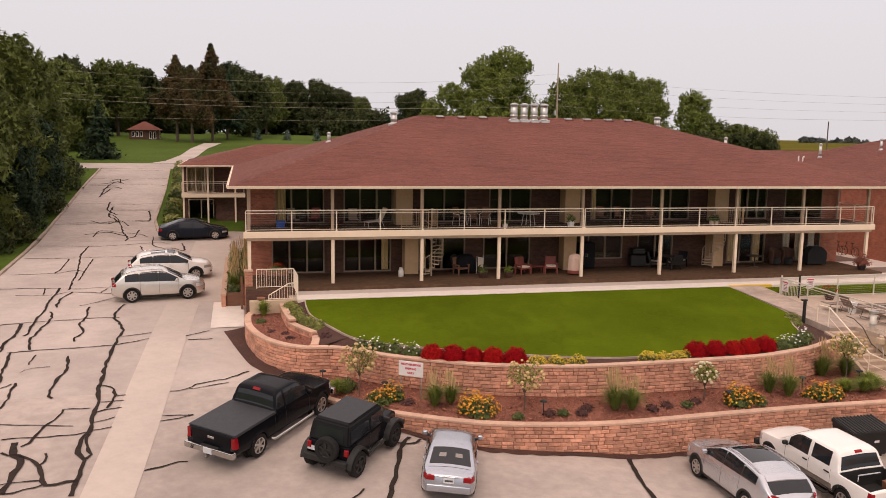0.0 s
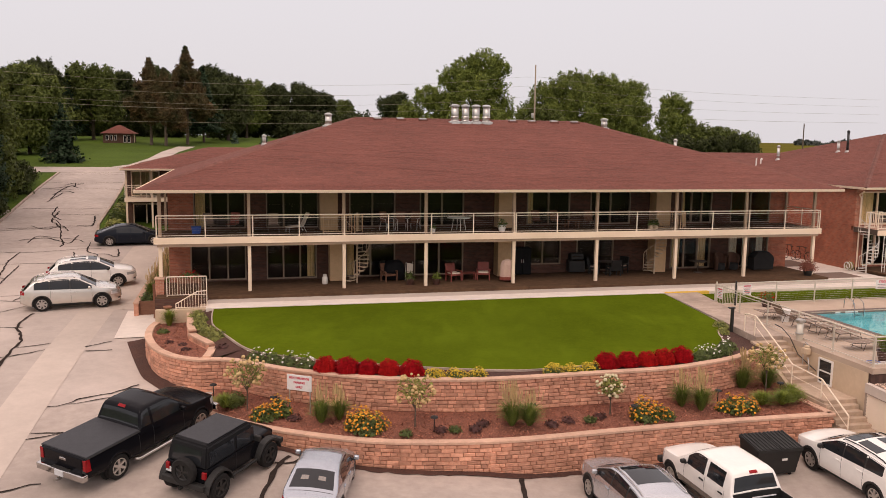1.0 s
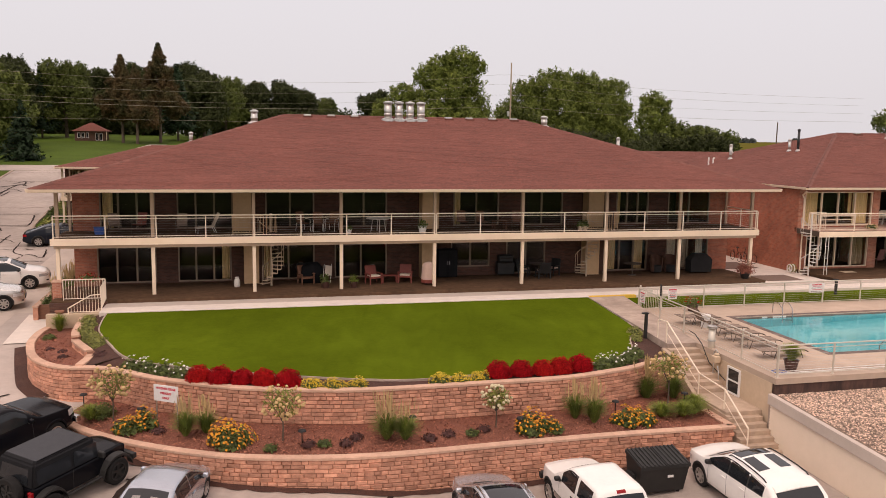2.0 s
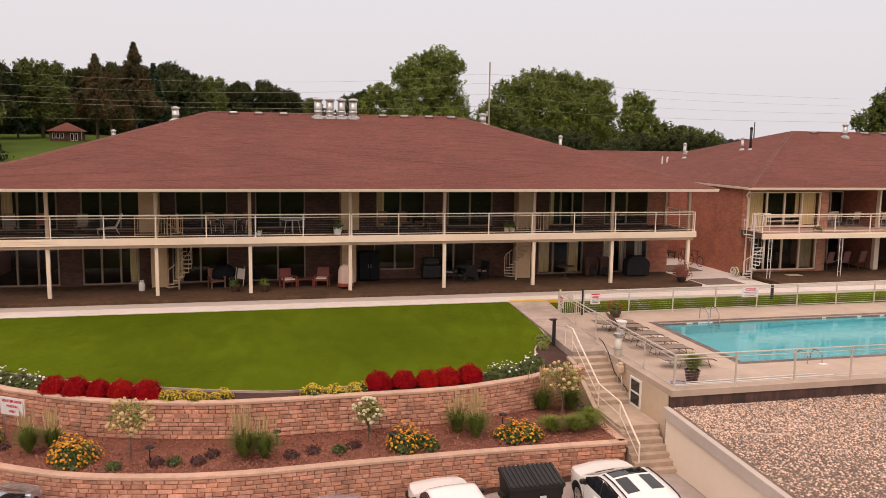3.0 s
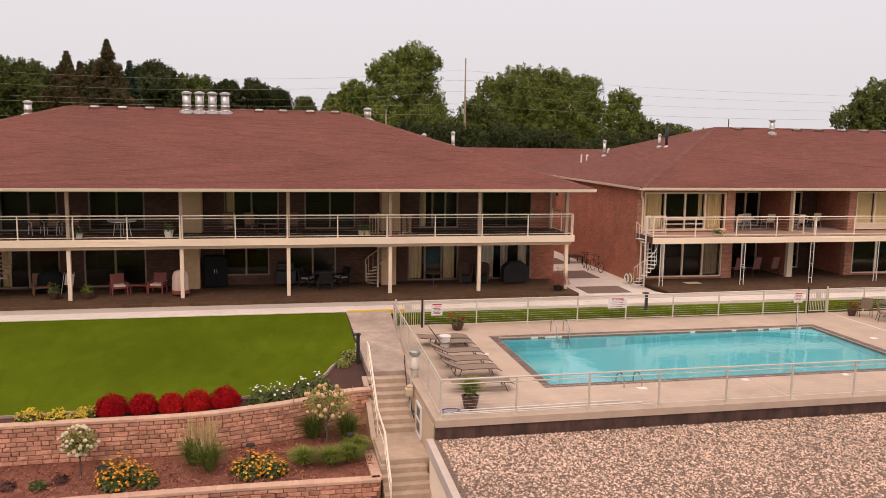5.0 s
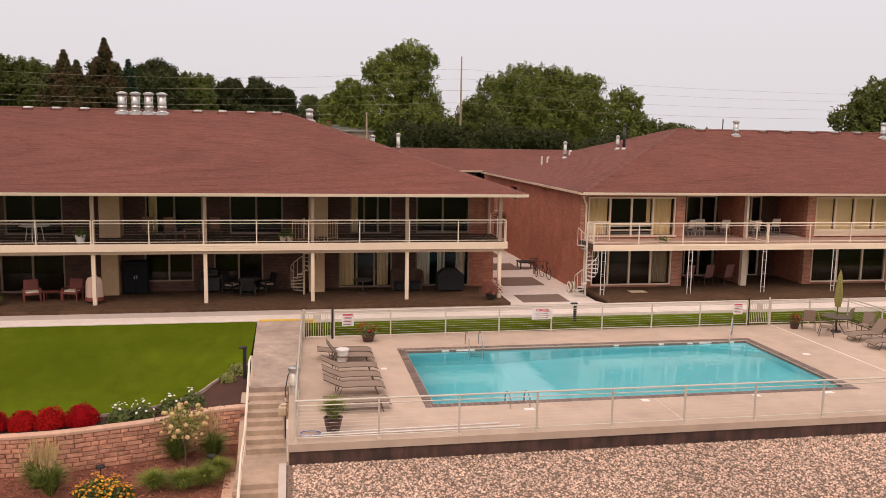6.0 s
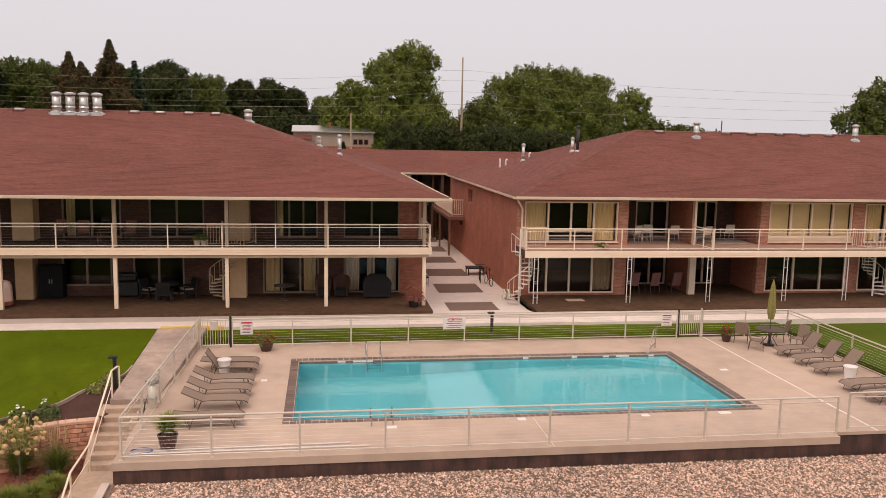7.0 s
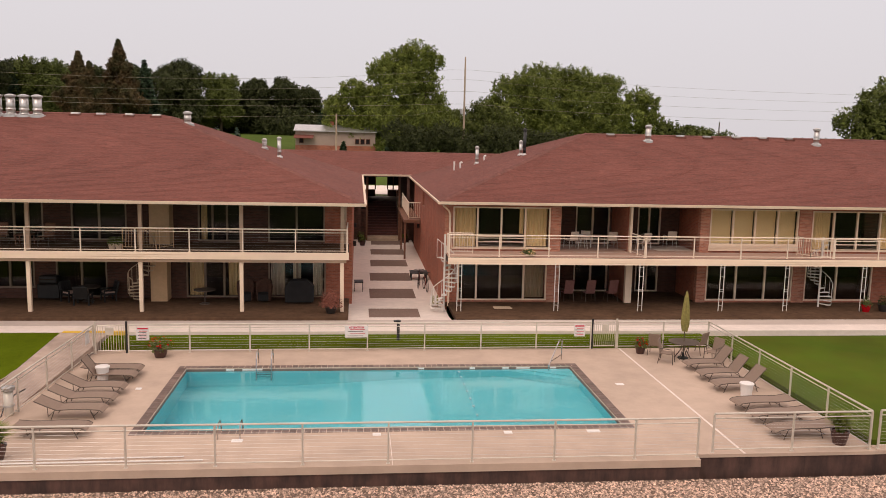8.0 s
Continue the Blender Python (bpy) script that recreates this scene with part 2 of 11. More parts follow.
for nm, c in (("silver", (0.56, 0.57, 0.60)), ("steel", (0.42, 0.45, 0.50)), ("champagne", (0.72, 0.68, 0.62)), ("grey_trim", (0.25, 0.23, 0.21))):
    M["paint_" + nm] = mat(nm + "_metallic_paint", c, tuple(v * 0.93 for v in c), 0.27, metal=0.7, blotch=0.05, coat=0.7)
M["soft_top"] = mat("black_vinyl_top", (0.032, 0.033, 0.038), (0.022, 0.023, 0.028), 0.6, scale=6, bump=0.2)
M["jeep_fabric"] = mat("matt_black_vinyl", (0.010, 0.010, 0.012), (0.008, 0.008, 0.009), 0.75, scale=6, spec=0.2)
M["sling"] = mat("taupe_sling_fabric", (0.27, 0.195, 0.145), (0.22, 0.158, 0.118), 0.8, scale=20, bump=0.2, bscale=150, blotch=0.08)
M["bronze"] = mat("bronze_metal_frame", (0.13, 0.098, 0.075), (0.10, 0.075, 0.058), 0.5, metal=0.5)
M["black_metal"] = mat("black_metal", (0.02, 0.02, 0.02), (0.028, 0.027, 0.026), 0.5, metal=0.3)
M["yellow_paint"] = mat("worn_yellow_paint", (0.78, 0.50, 0.06), (0.66, 0.42, 0.06), 0.8, scale=6, blotch=0.15)
M["sign_white"] = mat("white_sign_face", (0.80, 0.77, 0.74), rough=0.5, blotch=0.04)
M["sign_red"] = mat("red_sign_letters", (0.60, 0.03, 0.06), rough=0.5, blotch=0)
M["sign_black"] = mat("black_sign_bars", (0.05, 0.045, 0.045), rough=0.6, blotch=0)
M["wood"] = mat("brown_stained_wood", (0.22, 0.10, 0.055), (0.16, 0.07, 0.04), 0.7, scale=3, stretch=(1, 1, 8))
M["redwood"] = mat("red_brown_wood_furniture", (0.25, 0.055, 0.038), (0.18, 0.04, 0.028), 0.6, scale=3)
M["cushion"] = mat("pale_cushion", (0.74, 0.62, 0.50), (0.66, 0.55, 0.44), 0.9, scale=8, blotch=0.1)
M["pink_cover"] = mat("faded_pink_cover", (0.62, 0.44, 0.36), (0.54, 0.37, 0.30), 0.85, scale=2)
M["dark_fabric"] = mat("dark_fabric", (0.018, 0.017, 0.017), (0.013, 0.012, 0.012), 0.9)
M["pot_brown"] = mat("dark_glazed_pot", (0.09, 0.04, 0.03), (0.05, 0.025, 0.02), 0.4, scale=5)
M["pot_black"] = mat("black_pot", (0.025, 0.022, 0.02), rough=0.5)
M["mat_brown"] = mat("brown_walk_mat", (0.23, 0.155, 0.12), (0.18, 0.12, 0.092), 0.95, scale=10, bump=0.4)
M["blue"] = mat("blue_plastic", (0.05, 0.12, 0.42), rough=0.5)
M["umbrella"] = mat("olive_canvas", (0.31, 0.265, 0.078), (0.19, 0.17, 0.052), 0.9, scale=9)
M["bark"] = mat("grey_brown_bark", (0.16, 0.12, 0.085), (0.09, 0.065, 0.048), 0.95, scale=4, bump=0.8, bscale=12, stretch=(4, 4, 1))
M["leaf_mid"] = mat("broadleaf_green", (0.150, 0.178, 0.038), (0.075, 0.096, 0.022), 0.65, scale=0.6, island=0.4, vary=0.1, spec=0.25)
M["leaf_light"] = mat("bright_broadleaf_green", (0.225, 0.265, 0.05), (0.12, 0.153, 0.029), 0.65, scale=0.6, island=0.4, vary=0.08, spec=0.25)
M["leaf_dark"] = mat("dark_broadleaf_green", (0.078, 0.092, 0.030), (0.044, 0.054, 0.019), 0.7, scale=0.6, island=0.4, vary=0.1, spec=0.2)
# Far leaves greyed and paled: distance haze mixed into the colour.
M["leaf_far"] = mat("haze_greyed_foliage", (0.12, 0.13, 0.115), (0.085, 0.095, 0.085), 0.9, scale=0.1, island=0.3, spec=0.1)
M["needle"] = mat("spruce_needles", (0.035, 0.06, 0.028), (0.022, 0.04, 0.018), 0.75, scale=0.8, island=0.4, spec=0.2)
M["needle_rust"] = mat("rusty_pine_needles", (0.155, 0.092, 0.042), (0.058, 0.068, 0.026), 0.75, scale=0.3, island=0.45, spec=0.2)
M["needle_blue"] = mat("blue_spruce_needles", (0.11, 0.15, 0.11), (0.075, 0.11, 0.08), 0.75, scale=0.8, island=0.35, spec=0.2)
M["shrub"] = mat("shrub_leaves", (0.13, 0.16, 0.034), (0.075, 0.105, 0.02), 0.6, scale=3, island=0.4)
M["grass_tuft"] = mat("ornamental_grass", (0.25, 0.30, 0.058), (0.135, 0.18, 0.035), 0.7, scale=3, island=0.35)
M["tuft_bright"] = mat("bright_arching_blades", (0.30, 0.34, 0.055), (0.15, 0.195, 0.032), 0.7, scale=3, island=0.4)
M["plume"] = mat("straw_plumes", (0.60, 0.44, 0.22), (0.50, 0.36, 0.18), 0.9, scale=3, island=0.25)
M["mum_red"] = mat("crimson_chrysanthemum", (0.36, 0.006, 0.010), (0.22, 0.004, 0.007), 0.9, scale=6, island=0.4, spec=0.08)
M["mum_red2"] = mat("scarlet_chrysanthemum", (0.43, 0.012, 0.010), (0.27, 0.006, 0.007), 0.9, scale=6, island=0.45, spec=0.08)
M["flower_yellow"] = mat("yellow_petals", (0.62, 0.45, 0.02), (0.50, 0.34, 0.015), 0.7, island=0.25)
M["flower_gold"] = mat("orange_gold_petals", (0.68, 0.30, 0.012), (0.55, 0.20, 0.01), 0.7, island=0.3)
M["flower_white"] = mat("white_petals", (0.80, 0.77, 0.70), rough=0.7, island=0.1)
M["flower_cream"] = mat("cream_hydrangea", (0.66, 0.46, 0.22), (0.48, 0.33, 0.145), 0.8, scale=6, island=0.2)
M["flower_pale"] = mat("ivory_hydrangea", (0.68, 0.60, 0.40), (0.58, 0.50, 0.30), 0.8, scale=6, island=0.2)
M["shrub_lime"] = mat("yellow_green_shrub_leaves", (0.26, 0.255, 0.05), (0.15, 0.165, 0.032), 0.65, scale=3, island=0.4)
M["red_grass"] = mat("russet_fountain_grass", (0.30, 0.10, 0.065), (0.20, 0.065, 0.04), 0.8, scale=3, island=0.35)
M["wire"] = mat("weathered_wire", (0.34, 0.30, 0.23), (0.28, 0.25, 0.19), 0.7)
M["wicker"] = mat("dark_brown_wicker", (0.13, 0.062, 0.038), (0.085, 0.04, 0.026), 0.8, scale=14, bump=0.4, bscale=60)
M["grout"] = mat("pale_tile_grout", (0.58, 0.46, 0.37), (0.50, 0.40, 0.32), 0.9, scale=6)
M["stair_brown"] = mat("dark_red_brown_stair", (0.105, 0.036, 0.027), (0.065, 0.024, 0.019), 0.75, scale=3)
M["dusty_rose"] = mat("faded_rose_sling", (0.26, 0.115, 0.098), (0.20, 0.088, 0.076), 0.85, scale=10)
M["clay"] = mat("brown_clay", (0.30, 0.13, 0.075), (0.22, 0.095, 0.055), 0.85, scale=6)
M["burgundy"] = mat("burgundy_foliage", (0.085, 0.026, 0.02), (0.05, 0.018, 0.014), 0.7, island=0.4)


def thin_leaf(m, share_through=0.3):
    """Lets part of the daylight pass through thin leaves."""
    n, l = m.node_tree.nodes, m.node_tree.links
    b, out = n["Principled BSDF"], n["Material Output"]
    through_leaf, mx = n.new("ShaderNodeBsdfTranslucent"), n.new("ShaderNodeMixShader")
    l.new(b.inputs["Base Color"].links[0].from_socket, through_leaf.inputs[0])
    mx.inputs[0].default_value = share_through
    l.new(b.outputs[0], mx.inputs[1])
    l.new(through_leaf.outputs[0], mx.inputs[2])
    l.new(mx.outputs[0], out.inputs[0])


for key in ("leaf_mid", "leaf_light", "leaf_dark", "needle_rust", "shrub", "grass_tuft", "tuft_bright"):
    thin_leaf(M[key])


# ---- building blocks ----
def part(name, bm, material, parent=None, label="", smooth=False):
    """Links a bmesh as one mesh object, under a thing or a part."""
    me = bpy.data.meshes.new(name)
    bm.to_mesh(me)
    bm.free()
    return share(name, me, material, parent, label, smooth)


def share(name, me, material=None, parent=None, label="", smooth=False):
    if material is not None and not me.materials:
        me.materials.append(M[material] if isinstance(material, str) else material)
    if smooth:
        me.shade_smooth()
    ob = new(name, me)
    ob.parent = parent
    if label:
        ob["label"] = label
    return ob


def thing(name, label, category, x=0.0, y=0.0, z=0.0, turn=0.0, group="", kind=""):
    ob = new(name)
    ob.matrix_basis = pose(x, y, z, 0, 0, turn)
    ob.empty_display_size = 0.2
    return tagged(ob, label, category, group, kind)


def box(bm, x0, x1, y0, y1, z0, z1, m=None, taper=0.0):
    q = [(x0, y0, z0), (x1, y0, z0), (x1, y1, z0), (x0, y1, z0), (x0 + taper, y0 + taper, z1), (x1 - taper, y0 + taper, z1), (x1 - taper, y1 - taper, z1), (x0 + taper, y1 - taper, z1)]
    v = [bm.verts.new(m @ Vector(p) if m else p) for p in q]
    for f in ((3, 2, 1, 0), (4, 5, 6, 7), (0, 1, 5, 4), (1, 2, 6, 5), (2, 3, 7, 6), (3, 0, 4, 7)):
        bm.faces.new([v[i] for i in f])
    return bm


def bx(*a, **k):
    return box(bmesh.new(), *a, **k)


def soft_box(x0, x1, y0, y1, z0, z1, r=0.02, seg=2, m=None):
    bm = bx(x0, x1, y0, y1, z0, z1, m=m)
    bmesh.ops.bevel(bm, geom=list(bm.edges), offset=r, segments=seg, affect="EDGES", profile=0.5)
    return bm


def ring_loft(bm, rings, closed=True, caps=True):
    """Skins equal-length rings of points."""
    vs = [[bm.verts.new(p) for p in r] for r in rings]
    n = len(rings[0])
    for a, b in zip(vs, vs[1:]):
        for i in range(n if closed else n - 1):
            j = (i + 1) % n
            bm.faces.new((a[i], a[j], b[j], b[i]))
    if caps and closed:
        bm.faces.new(vs[0][::-1])
        bm.faces.new(vs[-1])
    return bm


def tube(bm, pts, r, n=6, r1=None):
    """A round bar along a line of points."""
    pts = [Vector(p) for p in pts]
    rings, up = [], None
    for i, p in enumerate(pts):
        d = (pts[min(i + 1, len(pts) - 1)] - pts[max(i - 1, 0)]).normalized()
        if up is None:
            up = Vector((0, 0, 1)) if abs(d.z) < 0.9 else Vector((1, 0, 0))
        a = d.cross(up).normalized()
        c = a.cross(d).normalized()
        up = c
        rad = r if r1 is None else r + (r1 - r) * i / (len(pts) - 1)
        rings.append([p + (a * math.cos(2 * math.pi * k / n) + c * math.sin(2 * math.pi * k / n)) * rad for k in range(n)])
    return ring_loft(bm, rings)


def tb(pts, r, n=6, r1=None):
    return tube(bmesh.new(), pts, r, n, r1)


def lathe(bm, prof, n=16, x=0, y=0):
    """Turns a profile of (radius, height) round the upright axis."""
    return ring_loft(bm, [[(x + r * math.cos(2 * math.pi * k / n), y + r * math.sin(2 * math.pi * k / n), z) for k in range(n)] for r, z in prof])


def lt(prof, n=16, x=0, y=0):
    return lathe(bmesh.new(), prof, n, x, y)


def prism(bm, poly, z0, z1):
    a, b = [bm.verts.new((x, y, z0)) for x, y in poly], [bm.verts.new((x, y, z1)) for x, y in poly]
    n = len(poly)
    bm.faces.new(a[::-1])
    bm.faces.new(b)
    for i in range(n):
        bm.faces.new((a[i], a[(i + 1) % n], b[(i + 1) % n], b[i]))
    return bm


def soup(name, verts, faces, material, parent=None, label="", smooth=False):
    me = bpy.data.meshes.new(name)
    me.from_pydata([tuple(v) for v in verts], [], faces)
    return share(name, me, material, parent, label, smooth)


def spline(pts, step):
    """Catmull-Rom line through the points, resampled at even steps."""
    P = [np.array(p, float) for p in pts]
    P = [2 * P[0] - P[1]] + P + [2 * P[-1] - P[-2]]
    out = []
    for a, b, c, d in zip(P, P[1:], P[2:], P[3:]):
        for t in np.linspace(0, 1, 24, endpoint=False):
            out.append(0.5 * (2 * b + (c - a) * t + (2 * a - 5 * b + 4 * c - d) * t * t + (3 * b - a - 3 * c + d) * t ** 3))
    out = np.array(out + [P[-2]])
    s = np.concatenate(([0], np.cumsum(np.linalg.norm(np.diff(out, axis=0), axis=1))))
    n = max(2, int(round(s[-1] / step)) + 1)
    g = np.linspace(0, s[-1], n)
    return np.stack([np.interp(g, s, out[:, k]) for k in range(out.shape[1])], axis=1)


# ---- lie of the land ----
GY = (-400, 0, 18, 24.7, 29.4, 34, 39, 46.2, 63.7, 80, 104, 114, 400)
GZ = (-8.0, -4.0, -3.4, -3.0, -2.45, -2.06, -1.65, -1.27, -0.3, 1.08, 3.33, 3.8, 4.2)


def street(y):
    return float(np.interp(y, GY, GZ))


def lot(x, y):
    """The car park falls away to the east along the foot of the block wall."""
    f = float(np.clip((x - 3.0) / 5.0, 0, 1)) if y < 33 else 0.0
    flat = -2.84 - (26.0 - y) * 0.02 - float(np.interp(x, (3.0, 8.0, 12.0, 14.0, 18.0, 22.0, 26.0), (0.0, 0.3, 0.44, 0.66, 0.78, 0.6, 0.28)))
    return street(y) * (1 - f) + flat * f


def rise(x, y):
    """Beyond the crossing street the land climbs in the west and stays level in the east."""
    climb = float(np.interp(y, (114, 156, 190, 260), (3.8, 5.6, 7.0, 7.4)))
    k = float(np.clip((70 - x) / 30, 0, 1)) if y < 500 else 0.0
    return climb * k + float(np.interp(y, (114, 400), (3.8, 4.2))) * (1 - k)


def land(x, y):
    """Height of the open ground: the street's slope in the west, a terrace pit under the buildings."""
    s = street(y) if y < 114 else rise(x, y)
    if x < 0.5:
        return s
    if y < 28:
        return lot(x, y) - 0.25
    if y < 77:
        return min(s, -2.9)
    return float(np.interp(y, (77, 84, 104, 114), (2.3, 2.5, 3.3, 3.8))) if y < 114 else rise(x, y)


# ---- ground, street and car park ----
def sheet(name, xs, ys, height, material, label, category, lift=0.0, keep=None):
    vs = [(x, y, height(x, y) + lift) for y in ys for x in xs]
    n, fs = len(xs), []
    for j in range(len(ys) - 1):
        for i in range(n - 1):
            if keep is None or keep((xs[i] + xs[i + 1]) / 2, (ys[j] + ys[j + 1]) / 2):
                fs.append((j * n + i, j * n + i + 1, (j + 1) * n + i + 1, (j + 1) * n + i))
    return tagged(soup(name, vs, fs, material), label, category, kind="structure")


gx = [-3000, -900, -300, -120, -60, -30, -20, -10, -4, 0.45, 0.55, 4, 12, 20, 28, 40, 60, 90, 140, 300, 900, 3000]
gy = [-600, -200, -60, -20, 0, 10, 18, 24.7, 27.9, 28.1, 34, 39, 46.2, 55, 63.7, 72, 77.9, 78.1, 84, 92, 104, 114, 125, 140, 156, 190, 260, 400, 900, 3500]
tagged(sheet("ground", gx, gy, land, "rough_grass", "", "", 0.0), "mown green grass ground rising towards the street", "ground")


def west_edge(y):
    return float(np.interp(y, (-40, 53, 62.5, 71, 90, 103), (-12.0, -13.85, -14.0, -14.4, -15.4, -15.75)))


def strip_sheet(name, ys, left, right, z, material, label, category, lift, cols=6):
    vs, fs = [], []
    for y in ys:
        for k in range(cols + 1):
            x = left(y) + (right(y) - left(y)) * k / cols
            vs.append((x, y, z(x, y) + lift))
    n = cols + 1
    for j in range(len(ys) - 1):
        for i in range(cols):
            fs.append((j * n + i, j * n + i + 1, (j + 1) * n + i + 1, (j + 1) * n + i))
    return tagged(soup(name, vs, fs, material), label, category, kind="structure")


on_street = lambda x, y: street(y)
strip_sheet("parking_lot", [-30, 0, 10, 18, 21, 24.7, 29.4, 32.5], west_edge, lambda y: 27.6, lot, "concrete", "worn pinkish grey concrete car park with tar-sealed cracks", "pavement", 0.02, 30)
strip_sheet("driveway", [32.5, 34, 36.5, 39, 42, 46.2, 52, 58, 63.7], west_edge, lambda y: float(np.interp(y, (32.5, 35.5, 40, 45, 63.7), (3.6, 0.9, 0.4, 0.3, 0.3))), on_street, "concrete_drive", "worn concrete driveway rising beside the building", "road", 0.02)
strip_sheet("road", [63.7, 66.8, 67.6, 70, 72, 76, 80, 84, 88, 92, 96, 100, 103.5], west_edge, lambda y: float(np.interp(y, (63.7, 66.8, 67.6, 72, 87, 103.5), (0.3, 0.3, -6.4, -7.0, -7.46, -8.3))), on_street, "concrete", "pale concrete street with black sealed joints", "road", 0.02)
sheet("cross_road", [-240, -120, -60, -30, -15, -7, 0, 20, 60, 120, 240], [103.5, 105, 108, 110.5], lambda x, y: street(y), "concrete", "pale concrete crossing street", "road", 0.03)
for side, off in (("west", -0.22), ("east", 0.0)):
    bm = bmesh.new()
    ys = [67, 72, 80, 88, 96, 103] if side == "east" else [45, 52, 60, 68, 76, 84, 92, 100, 103]
    edge = (lambda y: float(np.interp(y, (65, 72, 87, 103.5), (-6.0, -7.0, -7.46, -8.3)))) if side == "east" else west_edge
    for a, b in zip(ys, ys[1:]):
        xa, xb = edge(a) + off, edge(b) + off
        q = [(xa, a, street(a) - 0.1), (xa + 0.2, a, street(a) - 0.1), (xa + 0.2, a, street(a) + 0.13), (xa, a, street(a) + 0.13)]
        r = [(xb, b, street(b) - 0.1), (xb + 0.2, b, street(b) - 0.1), (xb + 0.2, b, street(b) + 0.13), (xb, b, street(b) + 0.13)]
        ring_loft(bm, [q, r])
    tagged(part("kerb_" + side, bm, "path_old"), "low concrete kerb along the street", "kerb", kind="structure")

strip_sheet("drive_strip", [4, 18, 24.7, 29.4, 34, 39, 43, 45.5, 45.6, 52, 58, 63.5], lambda y: float(np.interp(y, (4, 26, 29.4, 36.7, 44.5, 63.5), (-5.6, -4.52, -4.32, -4.12, -3.8, -3.22))), lambda y: float(np.interp(y, (4, 26, 29.8, 37, 45.5, 45.6), (-4.2, -2.93, -2.7, -2.46, -2.08, -0.7))), on_street, "concrete_strip", "lighter concrete strip between street and car park", "pavement", 0.032, 2)
strip_sheet("entry_pad", [40.2, 42.6, 45.1], lambda y: -1.35, lambda y: 0.22, on_street, "concrete_new", "new pale concrete landing beside the planter", "pavement", 0.06, 2)
sheet("side_drive", [-200, -30, -22, -15.2], [76.6, 79.4], lambda x, y: street(y), "concrete", "concrete side drive off the street", "pavement", 0.03)
strip_sheet("far_drive", [110.5, 114, 125, 140, 156], lambda y: float(np.interp(y, (110, 114, 125, 140, 156), (-11.5, -9.6, -8.4, -7.9, -6.4))), lambda y: float(np.interp(y, (110, 114, 125, 140, 156), (-5.6, -6.6, -5.9, -5.3, -3.4))), lambda x, y: land(x, y), "concrete_drive", "pale drive to the far houses", "pavement", 0.06, 2)
sheet("far_field", [60, 200, 500, 1200, 3000], [230, 400, 900, 2000, 3400], lambda x, y: 4.3 if y < 2500 else 4.6, "soil", "dry olive field reaching the horizon", "ground", 0.25)

rng = random.Random(11)


def tar_line(pts, width, jitter=0.12, step=0.35):
    """A sealed crack: a wandering ribbon of tar that lies on the paving."""
    c = spline([(x, y) for x, y in pts], step)
    bm, left, right = bmesh.new(), [], []
    for i, p in enumerate(c):
        d = c[min(i + 1, len(c) - 1)] - c[max(i - 1, 0)]
        d = d / max(np.linalg.norm(d), 1e-6)
        nrm = np.array((-d[1], d[0]))
        q = p + nrm * rng.uniform(-jitter, jitter)
        w = width * rng.uniform(0.5, 1.15) / 2
        for arr, s in ((left, 1), (right, -1)):
            e = q + nrm * w * s
            arr.append(bm.verts.new((e[0], e[1], lot(e[0], e[1]) + 0.046)))
    for i in range(len(c) - 1):
        bm.faces.new((left[i], left[i + 1], right[i + 1], right[i]))
    ob = part("crack_seal", bm, "tar")
    return tagged(ob, "black tar seal along a crack in the concrete", "crack seal", "sealed cracks", "structure")


# sealed joints and cracks of street, driveway and car park
tar_line([(-14.8, 70.5), (-12.9, 70.2), (-10.1, 71.0), (-7.2, 71.3)], 0.08, 0.045, 0.3)
tar_line([(-13.9, 62.3), (-11.4, 62.1), (-9.4, 61.9), (-6.3, 62.9), (-5.0, 62.6)], 0.08, 0.045, 0.3)
tar_line([(-13.7, 58.0), (-11.7, 57.8), (-8.6, 58.0), (-6.5, 58.0), (-4.7, 58.6), (-3.5, 58.5)], 0.08, 0.045, 0.3)
tar_line([(-13.3, 53.1), (-12.0, 53.2), (-10.8, 53.3), (-9.8, 54.0), (-9.3, 53.6)], 0.08, 0.045, 0.3)
tar_line([(-13.0, 49.5), (-11.2, 49.5), (-9.1, 49.1), (-7.0, 49.4)], 0.08, 0.045, 0.3)
tar_line([(-11.8, 47.9), (-10.0, 47.8), (-9.0, 48.4), (-6.8, 47.7)], 0.07, 0.045, 0.3)
tar_line([(-11.1, 42.1), (-9.7, 42.4), (-8.2, 42.6), (-6.7, 42.8), (-5.8, 42.7)], 0.08, 0.045, 0.3)
tar_line([(-9.7, 37.7), (-8.7, 37.9), (-7.3, 38.0), (-5.5, 38.2), (-4.0, 38.9)], 0.08, 0.045, 0.3)
tar_line([(-5.3, 39.4), (-4.7, 39.6), (-4.0, 39.9)], 0.07, 0.045, 0.3)
tar_line([(-10.4, 62.0), (-10.4, 59.0), (-10.0, 56.0), (-9.6, 52.9), (-9.5, 51.0), (-9.3, 48.9)], 0.12, 0.045, 0.3)
tar_line([(-9.9, 49.4), (-9.8, 47.7), (-9.8, 45.9), (-9.6, 44.1), (-9.7, 42.9), (-9.5, 40.7), (-9.6, 40.1)], 0.14, 0.045, 0.3)
tar_line([(-9.0, 48.4), (-9.3, 47.0), (-9.3, 46.0), (-9.2, 45.1)], 0.13, 0.045, 0.3)
tar_line([(-10.9, 57.5), (-10.8, 54.9), (-10.9, 53.3)], 0.1, 0.045, 0.3)
tar_line([(-9.4, 57.4), (-9.3, 54.3), (-9.2, 51.2)], 0.1, 0.045, 0.3)
